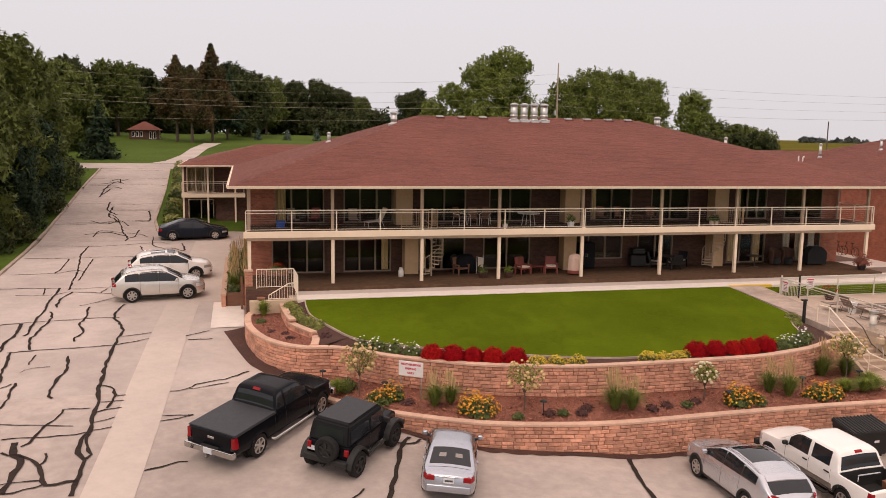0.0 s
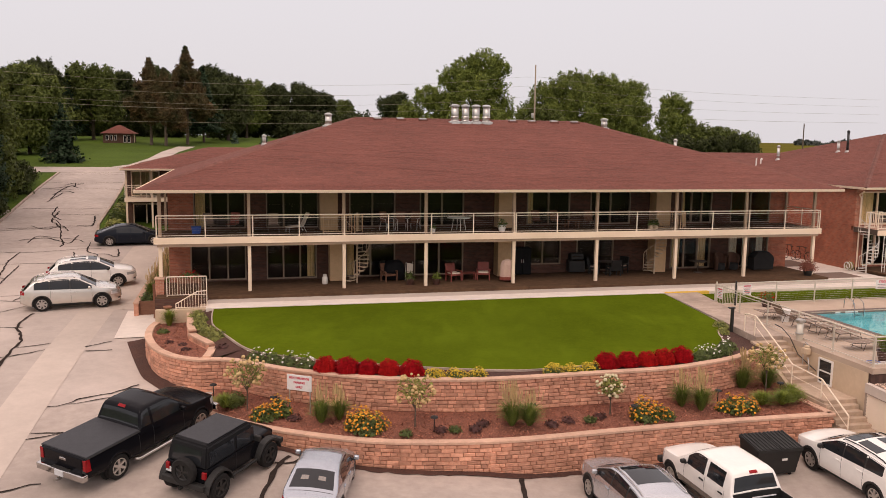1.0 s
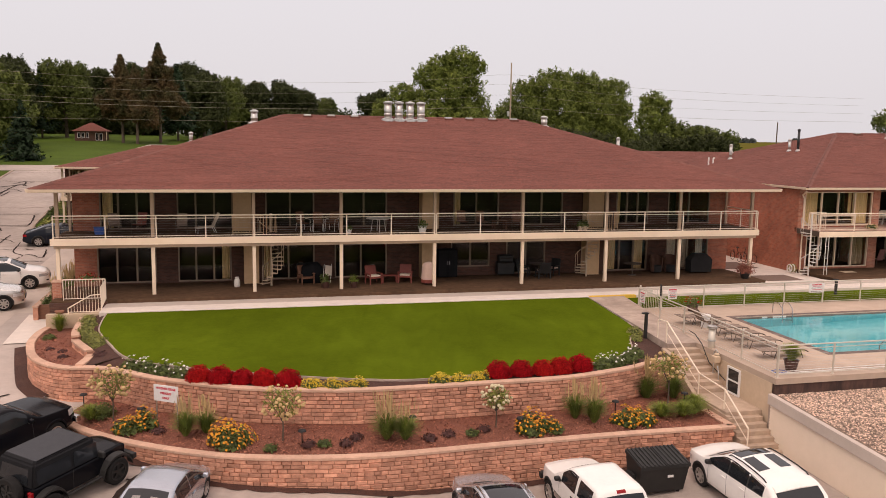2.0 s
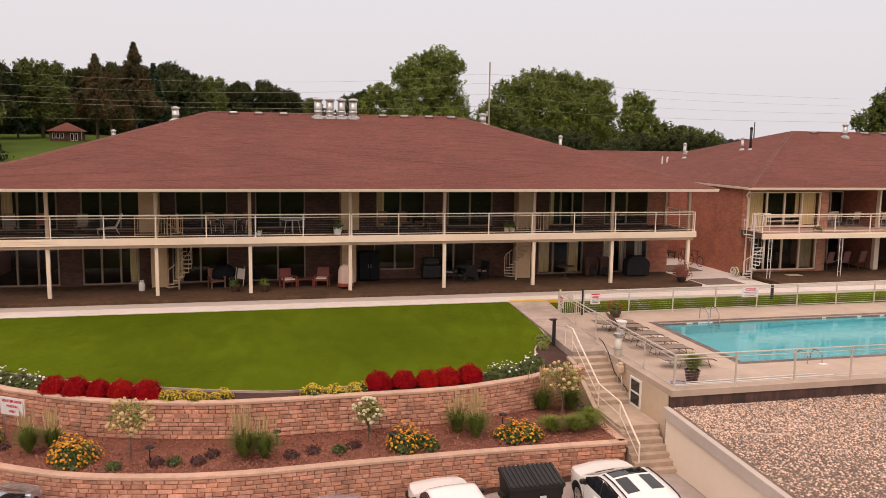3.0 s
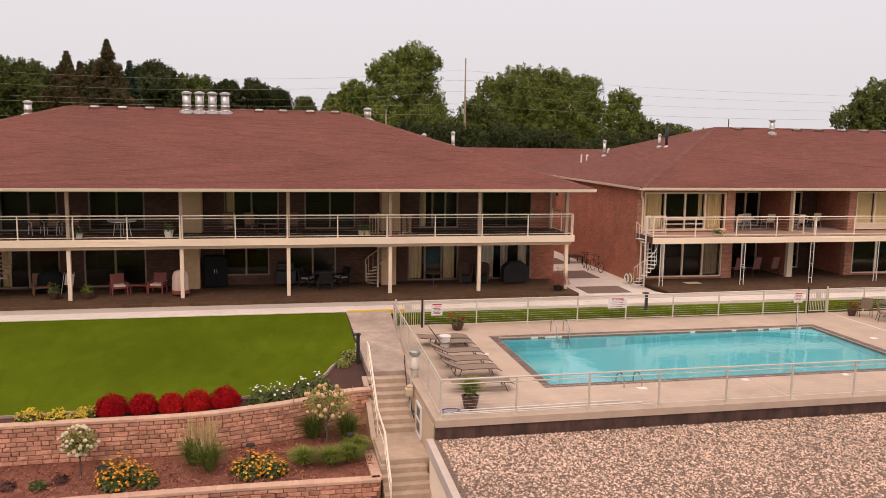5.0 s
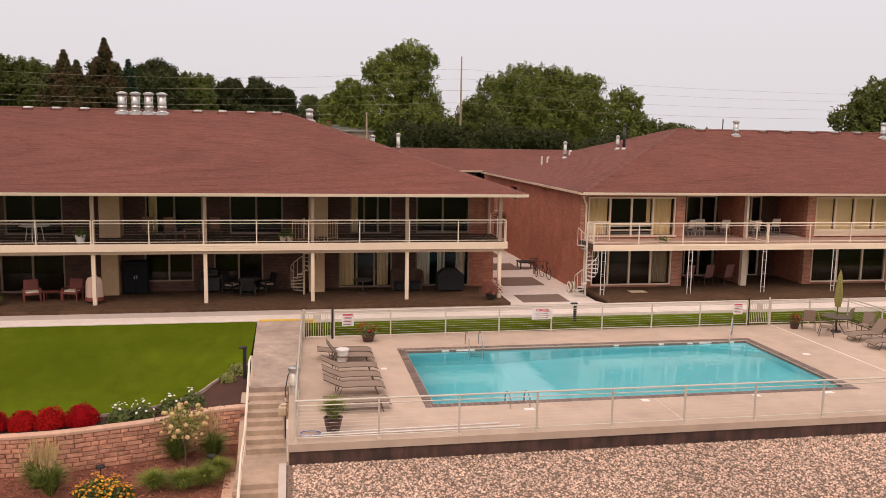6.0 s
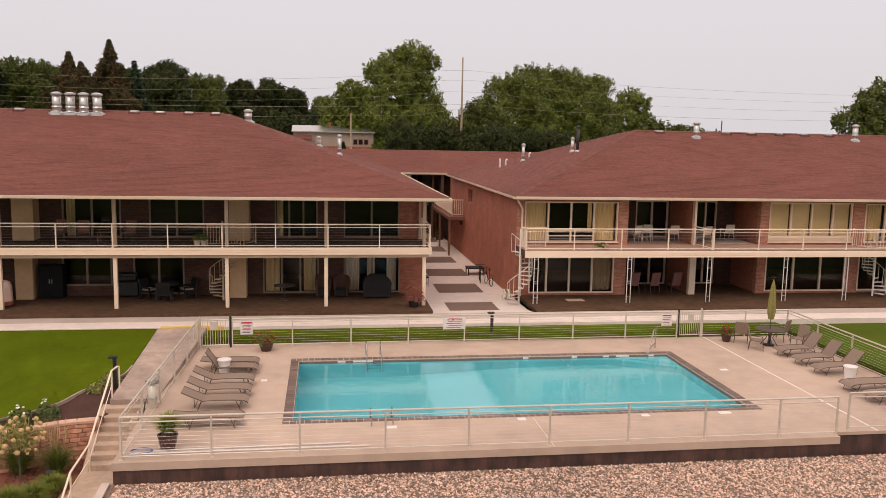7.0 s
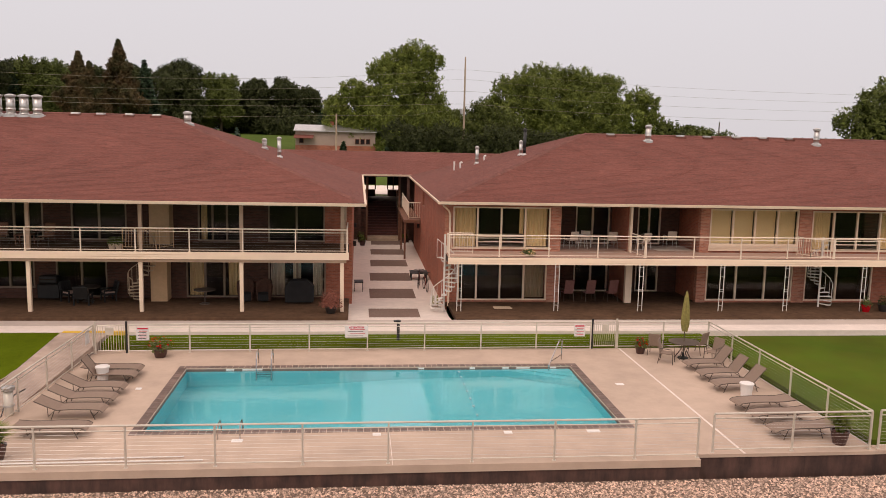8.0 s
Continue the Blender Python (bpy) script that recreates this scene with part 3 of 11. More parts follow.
tar_line([(-7.6, 45.0), (-7.4, 42.8), (-7.5, 41.8), (-7.1, 40.3), (-7.3, 39.5), (-7.2, 38.9)], 0.13, 0.045, 0.3)
tar_line([(-9.3, 44.3), (-9.0, 43.0), (-9.1, 41.4), (-9.1, 40.2), (-9.2, 39.6), (-8.9, 38.0)], 0.13, 0.045, 0.3)
tar_line([(-10.2, 42.2), (-10.0, 40.3), (-10.1, 39.2), (-10.0, 37.9)], 0.17, 0.045, 0.3)
tar_line([(-5.9, 45.3), (-6.1, 43.7), (-6.0, 42.4), (-5.7, 41.9), (-5.5, 41.0), (-5.3, 40.3), (-5.4, 39.2), (-5.4, 37.5)], 0.14, 0.045, 0.3)
tar_line([(-8.1, 45.3), (-7.4, 45.9), (-6.7, 46.7), (-6.2, 47.2)], 0.07, 0.045, 0.3)
tar_line([(-10.6, 49.4), (-10.4, 48.0)], 0.08, 0.045, 0.3)
tar_line([(-7.3, 49.0), (-7.5, 48.0)], 0.08, 0.045, 0.3)
tar_line([(-11.0, 74.8), (-10.2, 73.5), (-9.3, 69.8), (-8.8, 67.1), (-8.2, 64.9), (-8.2, 63.7)], 0.12, 0.045, 0.3)
tar_line([(-10.7, 65.3), (-10.5, 67.6), (-8.9, 66.9), (-7.4, 66.1), (-6.8, 65.2)], 0.1, 0.045, 0.3)
tar_line([(-6.4, 65.2), (-6.1, 62.0), (-5.2, 60.5), (-5.3, 59.5)], 0.1, 0.045, 0.3)
tar_line([(-4.1, 62.5), (-3.8, 59.7), (-4.7, 60.8), (-5.2, 60.7)], 0.12, 0.045, 0.3)
tar_line([(-6.9, 61.7), (-6.5, 59.0), (-7.0, 57.7)], 0.1, 0.045, 0.3)
tar_line([(-2.4, 39.1), (-1.4, 39.8)], 0.1, 0.045, 0.3)
tar_line([(-2.3, 38.5), (-1.2, 38.5)], 0.08, 0.045, 0.3)
tar_line([(-5.4, 37.6), (-5.4, 35.5), (-5.3, 33.9), (-5.3, 33.0), (-5.1, 31.6), (-5.1, 30.6), (-5.0, 29.7), (-5.0, 29.0), (-5.1, 28.8), (-5.1, 27.8), (-4.8, 27.0), (-4.8, 26.1), (-4.8, 25.8), (-4.8, 25.0)], 0.18, 0.045, 0.3)
tar_line([(-5.0, 29.0), (-4.9, 28.0), (-4.7, 27.6), (-4.8, 27.2)], 0.15, 0.045, 0.3)
tar_line([(-5.4, 33.4), (-4.8, 33.1), (-4.6, 32.4), (-4.6, 31.7), (-4.7, 31.1)], 0.12, 0.045, 0.3)
tar_line([(-4.5, 32.2), (-4.2, 32.3)], 0.07, 0.045, 0.3)
tar_line([(-5.1, 31.7), (-4.2, 31.7)], 0.06, 0.045, 0.3)
tar_line([(-5.0, 30.8), (-4.7, 31.0), (-4.2, 31.1)], 0.08, 0.045, 0.3)
tar_line([(-5.0, 29.9), (-4.3, 30.2)], 0.06, 0.045, 0.3)
tar_line([(-5.0, 29.2), (-4.3, 29.4)], 0.08, 0.045, 0.3)
tar_line([(-7.1, 37.0), (-6.9, 35.4), (-7.0, 34.2), (-7.0, 32.7), (-6.8, 32.3)], 0.16, 0.045, 0.3)
tar_line([(-6.2, 31.2), (-5.3, 31.2)], 0.07, 0.045, 0.3)
tar_line([(-6.2, 31.2), (-6.3, 30.3), (-6.6, 29.7), (-6.7, 29.0), (-6.7, 28.7), (-7.0, 28.4)], 0.11, 0.045, 0.3)
tar_line([(-8.1, 30.2), (-6.5, 29.9), (-5.6, 29.7)], 0.07, 0.045, 0.3)
tar_line([(-7.7, 29.0), (-6.7, 29.0), (-5.7, 29.0), (-5.1, 29.1)], 0.08, 0.045, 0.3)
tar_line([(-7.2, 28.7), (-7.1, 27.9), (-6.8, 27.5), (-6.7, 27.0), (-6.8, 26.5), (-6.8, 26.0), (-6.8, 25.4)], 0.24, 0.045, 0.3)
tar_line([(-7.5, 28.0), (-7.1, 27.8), (-6.9, 27.8), (-6.5, 27.5), (-6.1, 26.9), (-5.9, 26.2), (-5.6, 25.7), (-5.2, 25.8), (-4.8, 25.9)], 0.16, 0.045, 0.3)
tar_line([(-6.1, 27.8), (-6.0, 27.5), (-6.1, 27.0)], 0.1, 0.045, 0.3)
tar_line([(-7.0, 26.0), (-6.4, 26.1), (-5.9, 26.1)], 0.08, 0.045, 0.3)
tar_line([(-6.8, 25.4), (-6.4, 25.5), (-5.7, 25.8)], 0.09, 0.045, 0.3)
tar_line([(-9.6, 37.8), (-9.4, 36.4), (-9.3, 35.4), (-9.1, 34.2)], 0.14, 0.045, 0.3)
tar_line([(-8.5, 34.1), (-8.4, 32.7), (-8.4, 31.6)], 0.12, 0.045, 0.3)
tar_line([(-8.9, 33.6), (-8.6, 34.0)], 0.07, 0.045, 0.3)
tar_line([(-8.5, 37.3), (-8.5, 36.1)], 0.09, 0.045, 0.3)
tar_line([(-8.6, 35.2), (-8.4, 35.6), (-7.6, 35.8)], 0.06, 0.045, 0.3)
tar_line([(-2.6, 32.4), (-2.0, 32.5), (-1.6, 33.0), (-0.5, 33.4), (0.4, 34.1)], 0.08, 0.045, 0.3)
tar_line([(-1.9, 32.5), (-0.4, 33.0)], 0.07, 0.045, 0.3)
tar_line([(-2.7, 30.1), (-1.6, 30.0)], 0.06, 0.045, 0.3)
tar_line([(-2.7, 29.6), (-2.0, 29.8), (-1.6, 30.0)], 0.09, 0.045, 0.3)
tar_line([(-2.9, 26.2), (-2.5, 26.3), (-2.1, 26.5), (-1.6, 26.6)], 0.09, 0.045, 0.3)
tar_line([(-11.9, 71.8), (-10.5, 70.4), (-9.6, 71.7), (-8.7, 69.5)], 0.12, 0.045, 0.3)
tar_line([(-13.1, 85.1), (-13.2, 89.7), (-12.8, 93.0), (-11.9, 92.0)], 0.16, 0.045, 0.3)
tar_line([(-15.2, 91.4), (-13.6, 92.0), (-11.8, 94.8)], 0.16, 0.045, 0.3)
tar_line([(-11.5, 66.2), (-9.9, 67.0), (-8.8, 66.0), (-7.8, 65.0), (-7.7, 67.8)], 0.12, 0.045, 0.3)
tar_line([(-11.7, 80.9), (-11.3, 76.9), (-10.2, 74.4)], 0.14, 0.045, 0.3)
tar_line([(-15.7, 101.0), (-12.5, 102.1), (-8.7, 101.7)], 0.1, 0.045, 0.3)
tar_line([(-15.4, 95.4), (-12.2, 95.1), (-7.6, 95.6)], 0.1, 0.045, 0.3)
tar_line([(-15.2, 90.4), (-12.8, 90.8), (-9.5, 91.2), (-7.2, 90.4)], 0.1, 0.045, 0.3)
tar_line([(-13.5, 93.5), (-12.7, 95.1), (-12.3, 92.3)], 0.16, 0.045, 0.3)
tar_line([(-13.4, 87.6), (-13.1, 89.3), (-12.4, 89.7), (-11.7, 88.6)], 0.16, 0.045, 0.3)
tar_line([(-12.7, 88.6), (-12.9, 85.9), (-13.1, 83.6)], 0.16, 0.045, 0.3)
tar_line([(-14.4, 80.0), (-12.3, 80.0), (-9.8, 79.6), (-7.1, 80.2)], 0.1, 0.045, 0.3)
tar_line([(-11.1, 78.5), (-10.8, 74.0), (-10.2, 72.7), (-9.6, 71.0)], 0.16, 0.045, 0.3)
tar_line([(-10.9, 76.7), (-8.7, 76.7), (-7.5, 76.6)], 0.12, 0.045, 0.3)
tar_line([(-7.8, 76.1), (-7.4, 73.4), (-7.3, 71.6)], 0.14, 0.045, 0.3)
tar_line([(-13.5, 70.9), (-10.9, 71.0), (-10.1, 71.5), (-7.1, 71.8)], 0.1, 0.045, 0.3)
tar_line([(5.9, 27.5), (5.4, 26.4), (5.0, 24.9), (4.5, 23.4), (4.2, 21.5)], 0.2, 0.05)
tar_line([(5.4, 27.0), (5.9, 26.9), (6.3, 27.3)], 0.16, 0.04)
tar_line([(2.2, 22.4), (3.3, 23.2), (4.3, 22.8)], 0.13, 0.06)
tar_line([(3.2, 23.1), (3.8, 23.9)], 0.12, 0.05)
tar_line([(13.45, 25.5), (13.05, 23.9), (12.75, 22.3), (12.0, 18.0)], 0.17, 0.03)
tar_line([(18.9, 23.6), (19.0, 21.0), (19.3, 18.0)], 0.13, 0.03)

# ---- terrace: lawn, beds and block walls ----
UPPER = [(0.48, 40.2), (0.3, 39.2), (0.32, 37.7), (0.5, 36.6), (0.85, 35.3), (1.32, 34.35), (1.95, 33.55), (2.8, 33.02), (3.4, 33.02), (4.33, 32.55), (5.5, 31.45), (6.4, 30.8), (9.0, 29.35), (12.15, 28.5), (14.1, 28.33), (16.8, 28.35), (20.4, 28.42), (22.4, 28.85), (23.85, 29.3), (25.2, 30.0), (26.2, 30.2)]
LOWER = [(2.5, 31.5), (3.45, 30.2), (4.8, 28.9), (6.4, 27.75), (8.5, 26.65), (11.0, 26.0), (13.6, 25.75), (17.6, 25.9), (21.6, 25.98), (25.95, 25.9)]
TOP_UP, TOP_LOW = -0.82, -2.18


def lawn_z(y):
    return -0.18 - max(0.0, 39.5 - y) * 0.062


def block_mesh(length, h, depth, seed):
    """One split-face block, its rough face proud of the joint."""
    r = random.Random(seed)
    bm = bmesh.new()
    g = 0.007
    L0, L1 = -length / 2 + g, length / 2 - g
    back = [(L0, depth, g), (L1, depth, g), (L1, depth, h - g), (L0, depth, h - g)]
    rim = [(L0, 0, g), (L1, 0, g), (L1, 0, h - g), (L0, 0, h - g)]
    s = 0.016
    face = [(L0 + s, -r.uniform(0.012, 0.035), g + s), (L1 - s, -r.uniform(0.012, 0.035), g + s), (L1 - s, -r.uniform(0.012, 0.035), h - g - s), (L0 + s, -r.uniform(0.012, 0.035), h - g - s)]
    ring_loft(bm, [back, rim, face])
    bmesh.ops.recalc_face_normals(bm, faces=bm.faces)
    me = bpy.data.meshes.new("block")
    bm.to_mesh(me)
    bm.free()
    me.materials.append(M["block"])
    return me


def offset_line(c, d):
    out = []
    for i, p in enumerate(c):
        t = c[min(i + 1, len(c) - 1)] - c[max(i - 1, 0)]
        t = t / np.linalg.norm(t)
        out.append(p + np.array((t[1], -t[0])) * d)
    return np.array(out)


def block_wall(name, curve, top, base, course, label, near, seed):
    r = random.Random(seed)
    root = thing(name, label, "retaining wall", kind="structure")
    c = spline(curve, 0.1)
    s = np.concatenate(([0], np.cumsum(np.linalg.norm(np.diff(c, axis=0), axis=1))))
    at = lambda d: np.array([np.interp(d, s, c[:, k]) for k in range(2)])
    # core behind the faces
    front, back = offset_line(c[::3], -0.035), offset_line(c[::3], -0.32)
    bm = bmesh.new()
    ring_loft(bm, [[(a[0], a[1], base), (b[0], b[1], base), (b[0], b[1], top - 0.09), (a[0], a[1], top - 0.09)] for a, b in zip(front, back)])
    part("core", bm, "joint", root)
    lengths = (0.22, 0.31, 0.40, 0.44)
    meshes = {(L, k): block_mesh(L, course, 0.2, seed * 10 + int(L * 100) + k) for L in lengths for k in range(3)}
    count, far = 0, bmesh.new()
    rows = int((top - 0.09 - base) / course)
    for row in range(rows):
        z = top - 0.09 - (row + 1) * course
        d = r.uniform(0, 0.3)
        while d < s[-1] - 0.1:
            L = r.choice(lengths)
            if d + L > s[-1] + 0.15:
                break
            a, b = at(d), at(min(d + L, s[-1]))
            mid, t = (a + b) / 2, b - a
            if z + course > lot(mid[0], mid[1]) - 0.15 or name != "retaining_wall_lower":
                me = meshes[L, r.randrange(3)]
                p = pose(mid[0], mid[1], z, r.uniform(-0.6, 0.6), 0, math.degrees(math.atan2(t[1], t[0])))
                if near[0] < mid[0] < near[1] and count < 300:
                    ob = share("block", me, None, root)
                    ob.matrix_basis = p
                    count += 1
                else:
                    n0 = len(far.verts)
                    vs = [far.verts.new(p @ v.co) for v in me.vertices]
                    for f in me.polygons:
                        far.faces.new([vs[i] for i in f.vertices])
            d += L
    ob = part("blocks", far, "block_far", root)
    ob["kind"] = "stuff"
    # cap stones
    d = 0.0
    while d < s[-1] - 0.05:
        e = min(d + r.uniform(0.42, 0.5), s[-1])
        a, b = at(d), at(e)
        t = b - a
        L = np.linalg.norm(t)
        cap = soft_box(-L / 2 + 0.002, L / 2 + 0.012, -0.05, 0.27, 0, 0.1, 0.014, 1)
        ob = part("cap_stone", cap, "cap", root)
        m = (a + b) / 2
        ob.matrix_basis = pose(m[0], m[1], top - 0.09, 0, 0, math.degrees(math.atan2(t[1], t[0])))
        d = e
    return root


block_wall("retaining_wall_upper", UPPER, TOP_UP, -2.6, 0.142, "curved tan split-face block retaining wall below the lawn", (9.0, 17.0), 3)
block_wall("retaining_wall_lower", LOWER, TOP_LOW, -3.95, 0.142, "curved tan split-face block wall beside the car park", (5.0, 21.0), 4)
block_wall("retaining_wall_return", [(25.98, 26.0), (25.98, 27.0), (25.97, 28.3)], TOP_LOW, -3.95, 0.142, "short block wall end beside the steps", (26, 27), 5)
for curve, top, seed in (([(1.95, 39.95), (2.0, 39.2), (2.05, 38.3), (2.12, 37.2), (2.24, 36.45)], -0.4, 6), ([(2.2, 36.6), (2.42, 36.0), (2.7, 35.4), (3.05, 34.66)], -0.58, 7), ([(3.1, 34.75), (3.08, 34.2), (3.0, 33.65), (2.93, 33.3)], -0.76, 8)):
    block_wall("planter_wall", curve, top, -1.2, 0.16, "low curved block wall stepping down between two planting beds", (0, 9), seed)

# lawn inside the terrace
c_low = [(3.15, 39.55), (3.12, 38.4), (3.2, 37.0), (3.52, 36.0), (3.95, 34.9), (4.5, 33.6), (5.2, 32.75), (6.3, 32.1), (7.8, 31.4), (10.95, 30.2), (14.3, 29.3), (16.4, 29.3), (18.7, 29.5), (22.5, 30.0), (24.4, 31.2), (25.1, 32.6), (26.0, 33.9), (26.15, 35.0), (26.2, 39.55)]
lo = spline(c_low, 0.25)


def fill_bed(name, inner, outer, z_in, z_out, material, label, category, rows=4, rough=0.0):
    """A sheet of ground ruled between two lines."""
    n = max(len(inner), len(outer))
    res = lambda c: np.stack([np.interp(np.linspace(0, 1, n), np.linspace(0, 1, len(c)), c[:, k]) for k in range(2)], axis=1)
    a, b = res(inner), res(outer)
    vs, fs = [], []
    for j in range(rows + 1):
        f = j / rows
        for i in range(n):
            p = a[i] * (1 - f) + b[i] * f
            z = z_in(p[0], p[1]) * (1 - f) + z_out(p[0], p[1]) * f
            if rough and 0 < j < rows:
                z += rough * noise.noise(Vector((p[0] * 1.7, p[1] * 1.7, 3)))
            vs.append((p[0], p[1], z))
    for j in range(rows):
        for i in range(n - 1):
            fs.append((j * n + i, j * n + i + 1, (j + 1) * n + i + 1, (j + 1) * n + i))
    return tagged(soup(name, vs, fs, material, smooth=True), label, category, kind="structure")


back_edge = np.stack([np.linspace(3.15, 26.2, len(lo)), np.full(len(lo), 39.6)], axis=1)
fill_bed("lawn", lo, back_edge, lambda x, y: lawn_z(y), lambda x, y: lawn_z(y), "lawn", "smooth bright green mown lawn on the terrace", "lawn", 14, 0.03)
wall_in = offset_line(spline(UPPER, 0.25), -0.2)
bed_z = lambda x, y: lawn_z(y) - 0.05
up_bed = np.array([p for p in wall_in if p[0] > 3.0 and p[1] < 33.3])
fill_bed("terrace_bed", np.concatenate((spline(c_low[5:17], 0.25), [[26.15, 34.4]])), np.concatenate((up_bed, [[26.3, 30.8]])), bed_z, lambda x, y: -0.93, "mulch_dark", "dark brown bark mulch bed behind the wall", "flower bed", 5, 0.05)
fill_bed("corner_bed", np.array([(2.15, 40.0), (2.2, 39.2), (2.25, 38.2), (2.4, 36.9), (2.8, 35.8), (3.22, 34.8), (3.2, 33.9), (3.1, 33.2)]), np.array([(3.15, 40.0), (3.13, 39.0), (3.12, 38.2), (3.2, 37.0), (3.52, 36.0), (3.95, 34.9), (4.25, 34.15), (4.5, 33.5)]), lambda x, y: float(np.interp(y, (33.2, 39.6), (-0.88, -0.45))), bed_z, "mulch_dark", "dark bark mulch bed with low shrubs", "flower bed", 4, 0.03)
fill_bed("end_bed", np.array([(0.65, 40.1), (0.5, 39.0), (0.55, 37.4), (0.8, 36.2), (1.2, 35.0), (1.8, 34.1), (2.9, 33.3)]), np.array([(2.0, 40.1), (2.02, 39.2), (2.08, 38.2), (2.15, 37.2), (2.5, 35.9), (3.1, 34.6), (3.0, 33.4)]), lambda x, y: -0.93, lambda x, y: -0.88, "mulch", "brown bark mulch in the raised end planter", "flower bed", 6, 0.05)
up_front = offset_line(spline([p for p in UPPER if p[0] > 3.0][0:], 0.25), 0.0)
# washed-out soil along the wall's foot
foot = spline(LOWER, 0.25)
e_in, e_out = offset_line(foot, 0.05), offset_line(foot, 0.36)
bm = bmesh.new()
rf = random.Random(31)
ring_loft(bm, [[(a[0], a[1], lot(*a) + 0.02), (a[0] + (b[0] - a[0]) * k, a[1] + (b[1] - a[1]) * k, lot(*b) + 0.04), (a[0], a[1], lot(*a) + 0.09)] for a, b, k in ((a, b, rf.uniform(0.55, 1.0)) for a, b in zip(e_in, e_out))])
bmesh.ops.recalc_face_normals(bm, faces=bm.faces)
tagged(part("soil_edge", bm, "mulch_dark"), "dark soil gathered along the foot of the block wall", "soil", kind="structure")
low_back = offset_line(spline(LOWER, 0.25), -0.2)
fill_bed("lower_bed", low_back, up_front, lambda x, y: -2.28, lambda x, y: -2.05, "mulch", "reddish brown bark mulch bed between the two walls", "flower bed", 8, 0.07)
fill_bed("mulch_verge", spline([(1.35, 33.3), (0.85, 34.15), (0.43, 34.95), (-0.02, 36.6), (-0.4, 38.2), (-0.72, 39.6)], 0.4), spline([(2.0, 33.65), (1.4, 34.4), (0.95, 35.3), (0.5, 37.0), (0.35, 38.5), (0.42, 39.9)], 0.4), lambda x, y: street(y) + 0.03, lambda x, y: street(y) + 0.16, "mulch_dark", "strip of dark mulch at the foot of the wall", "flower bed", 3, 0.03)
bm = bmesh.new()
edging = spline(c_low[:18], 0.3)
e2 = offset_line(edging, 0.055)
ring_loft(bm, [[(a[0], a[1], lawn_z(a[1]) - 0.12), (b[0], b[1], lawn_z(a[1]) - 0.12), (b[0], b[1], lawn_z(a[1]) + 0.02), (a[0], a[1], lawn_z(a[1]) + 0.02)] for a, b in zip(edging, e2)])
tagged(part("lawn_edging", bm, "path_old"), "thin grey concrete edging round the lawn", "edging", kind="structure")
# grass blades over the lawn
r2 = np.random.default_rng(5)


def in_poly(px, py, poly):
    inside, j = np.zeros(len(px), bool), len(poly) - 1
    for i in range(len(poly)):
        (xi, yi), (xj, yj) = poly[i], poly[j]
        hit = ((yi > py) != (yj > py)) & (px < (xj - xi) * (py - yi) / (yj - yi + 1e-12) + xi)
        inside ^= hit
        j = i
    return inside


def blades(name, poly, z, count, label, h=0.03):
    xs, ys = [p[0] for p in poly], [p[1] for p in poly]
    px, py = r2.uniform(min(xs), max(xs), count), r2.uniform(min(ys), max(ys), count)
    ok = in_poly(px, py, poly)
    px, py = px[ok], py[ok]
    a, w, hh = r2.uniform(0, 2 * np.pi, len(px)), r2.uniform(0.005, 0.011, len(px)), r2.uniform(0.5, 1.2, len(px)) * h * 0.4
    zz = np.array([z(x, y) for x, y in zip(px, py)])
    lean = r2.uniform(0.03, 0.05, len(px))
    tip = np.stack([-np.sin(a) * lean, np.cos(a) * lean], 1)
    v = np.empty((len(px), 3, 3))
    v[:, 0] = np.stack([px - np.cos(a) * w, py - np.sin(a) * w, zz + 0.004], 1)
    v[:, 1] = np.stack([px + np.cos(a) * w, py + np.sin(a) * w, zz + 0.004], 1)
    v[:, 2] = np.stack([px + tip[:, 0], py + tip[:, 1], zz + hh], 1)
    ob = soup(name, v.reshape(-1, 3), [(3 * i, 3 * i + 1, 3 * i + 2) for i in range(len(px))], "blade", None, "", True)
    ob.data.normals_split_custom_set_from_vertices([(0, 0, 1)] * len(ob.data.vertices))
    return tagged(ob, label, "grass", kind="stuff")


blades("grass", [tuple(p) for p in lo[::3]] + [(26.1, 39.5), (3.2, 39.5)], lambda x, y: lawn_z(y), 110000, "short green turf blades on the terrace lawn")

# ---- walks, steps and pool terrace ----
DECK = -0.58
tagged(part("walk_new", bx(2.78, 82, 39.58, 40.72, -0.6, -0.15), "concrete_new"), "pale new concrete walk in front of the patios", "pavement", kind="structure")
tagged(part("walk_old", bx(2.8, 82, 40.72, 41.8, -0.6, -0.155), "concrete_strip"), "weathered concrete strip beside the patio edge", "pavement", kind="structure")
tagged(part("passage_floor", ring_loft(bmesh.new(), [[(38.1, y, -0.6), (42.9, y, -0.6), (42.9, y, z), (38.1, y, z)] for y, z in ((41.8, -0.158), (43.0, -0.28), (71.2, -0.28))]), "concrete_new"), "concrete passage between the two buildings", "pavement", kind="structure")
bm = bmesh.new()
v = [bm.verts.new(p) for p in ((26.22, 39.58, -0.165), (28.2, 39.58, -0.165), (27.7, 31.4, DECK), (26.25, 31.4, DECK), (26.22, 39.58, -0.8), (28.2, 39.58, -0.8), (27.7, 31.4, -1.1), (26.25, 31.4, -1.1))]
for f in ((0, 3, 2, 1), (4, 5, 6, 7), (0, 1, 5, 4), (1, 2, 6, 5), (2, 3, 7, 6), (3, 0, 4, 7)):
    bm.faces.new([v[i] for i in f])
bmesh.ops.recalc_face_normals(bm, faces=bm.faces)
tagged(part("sloping_path", bm, "path_old"), "stained grey concrete path sloping to the steps", "pavement", kind="structure")
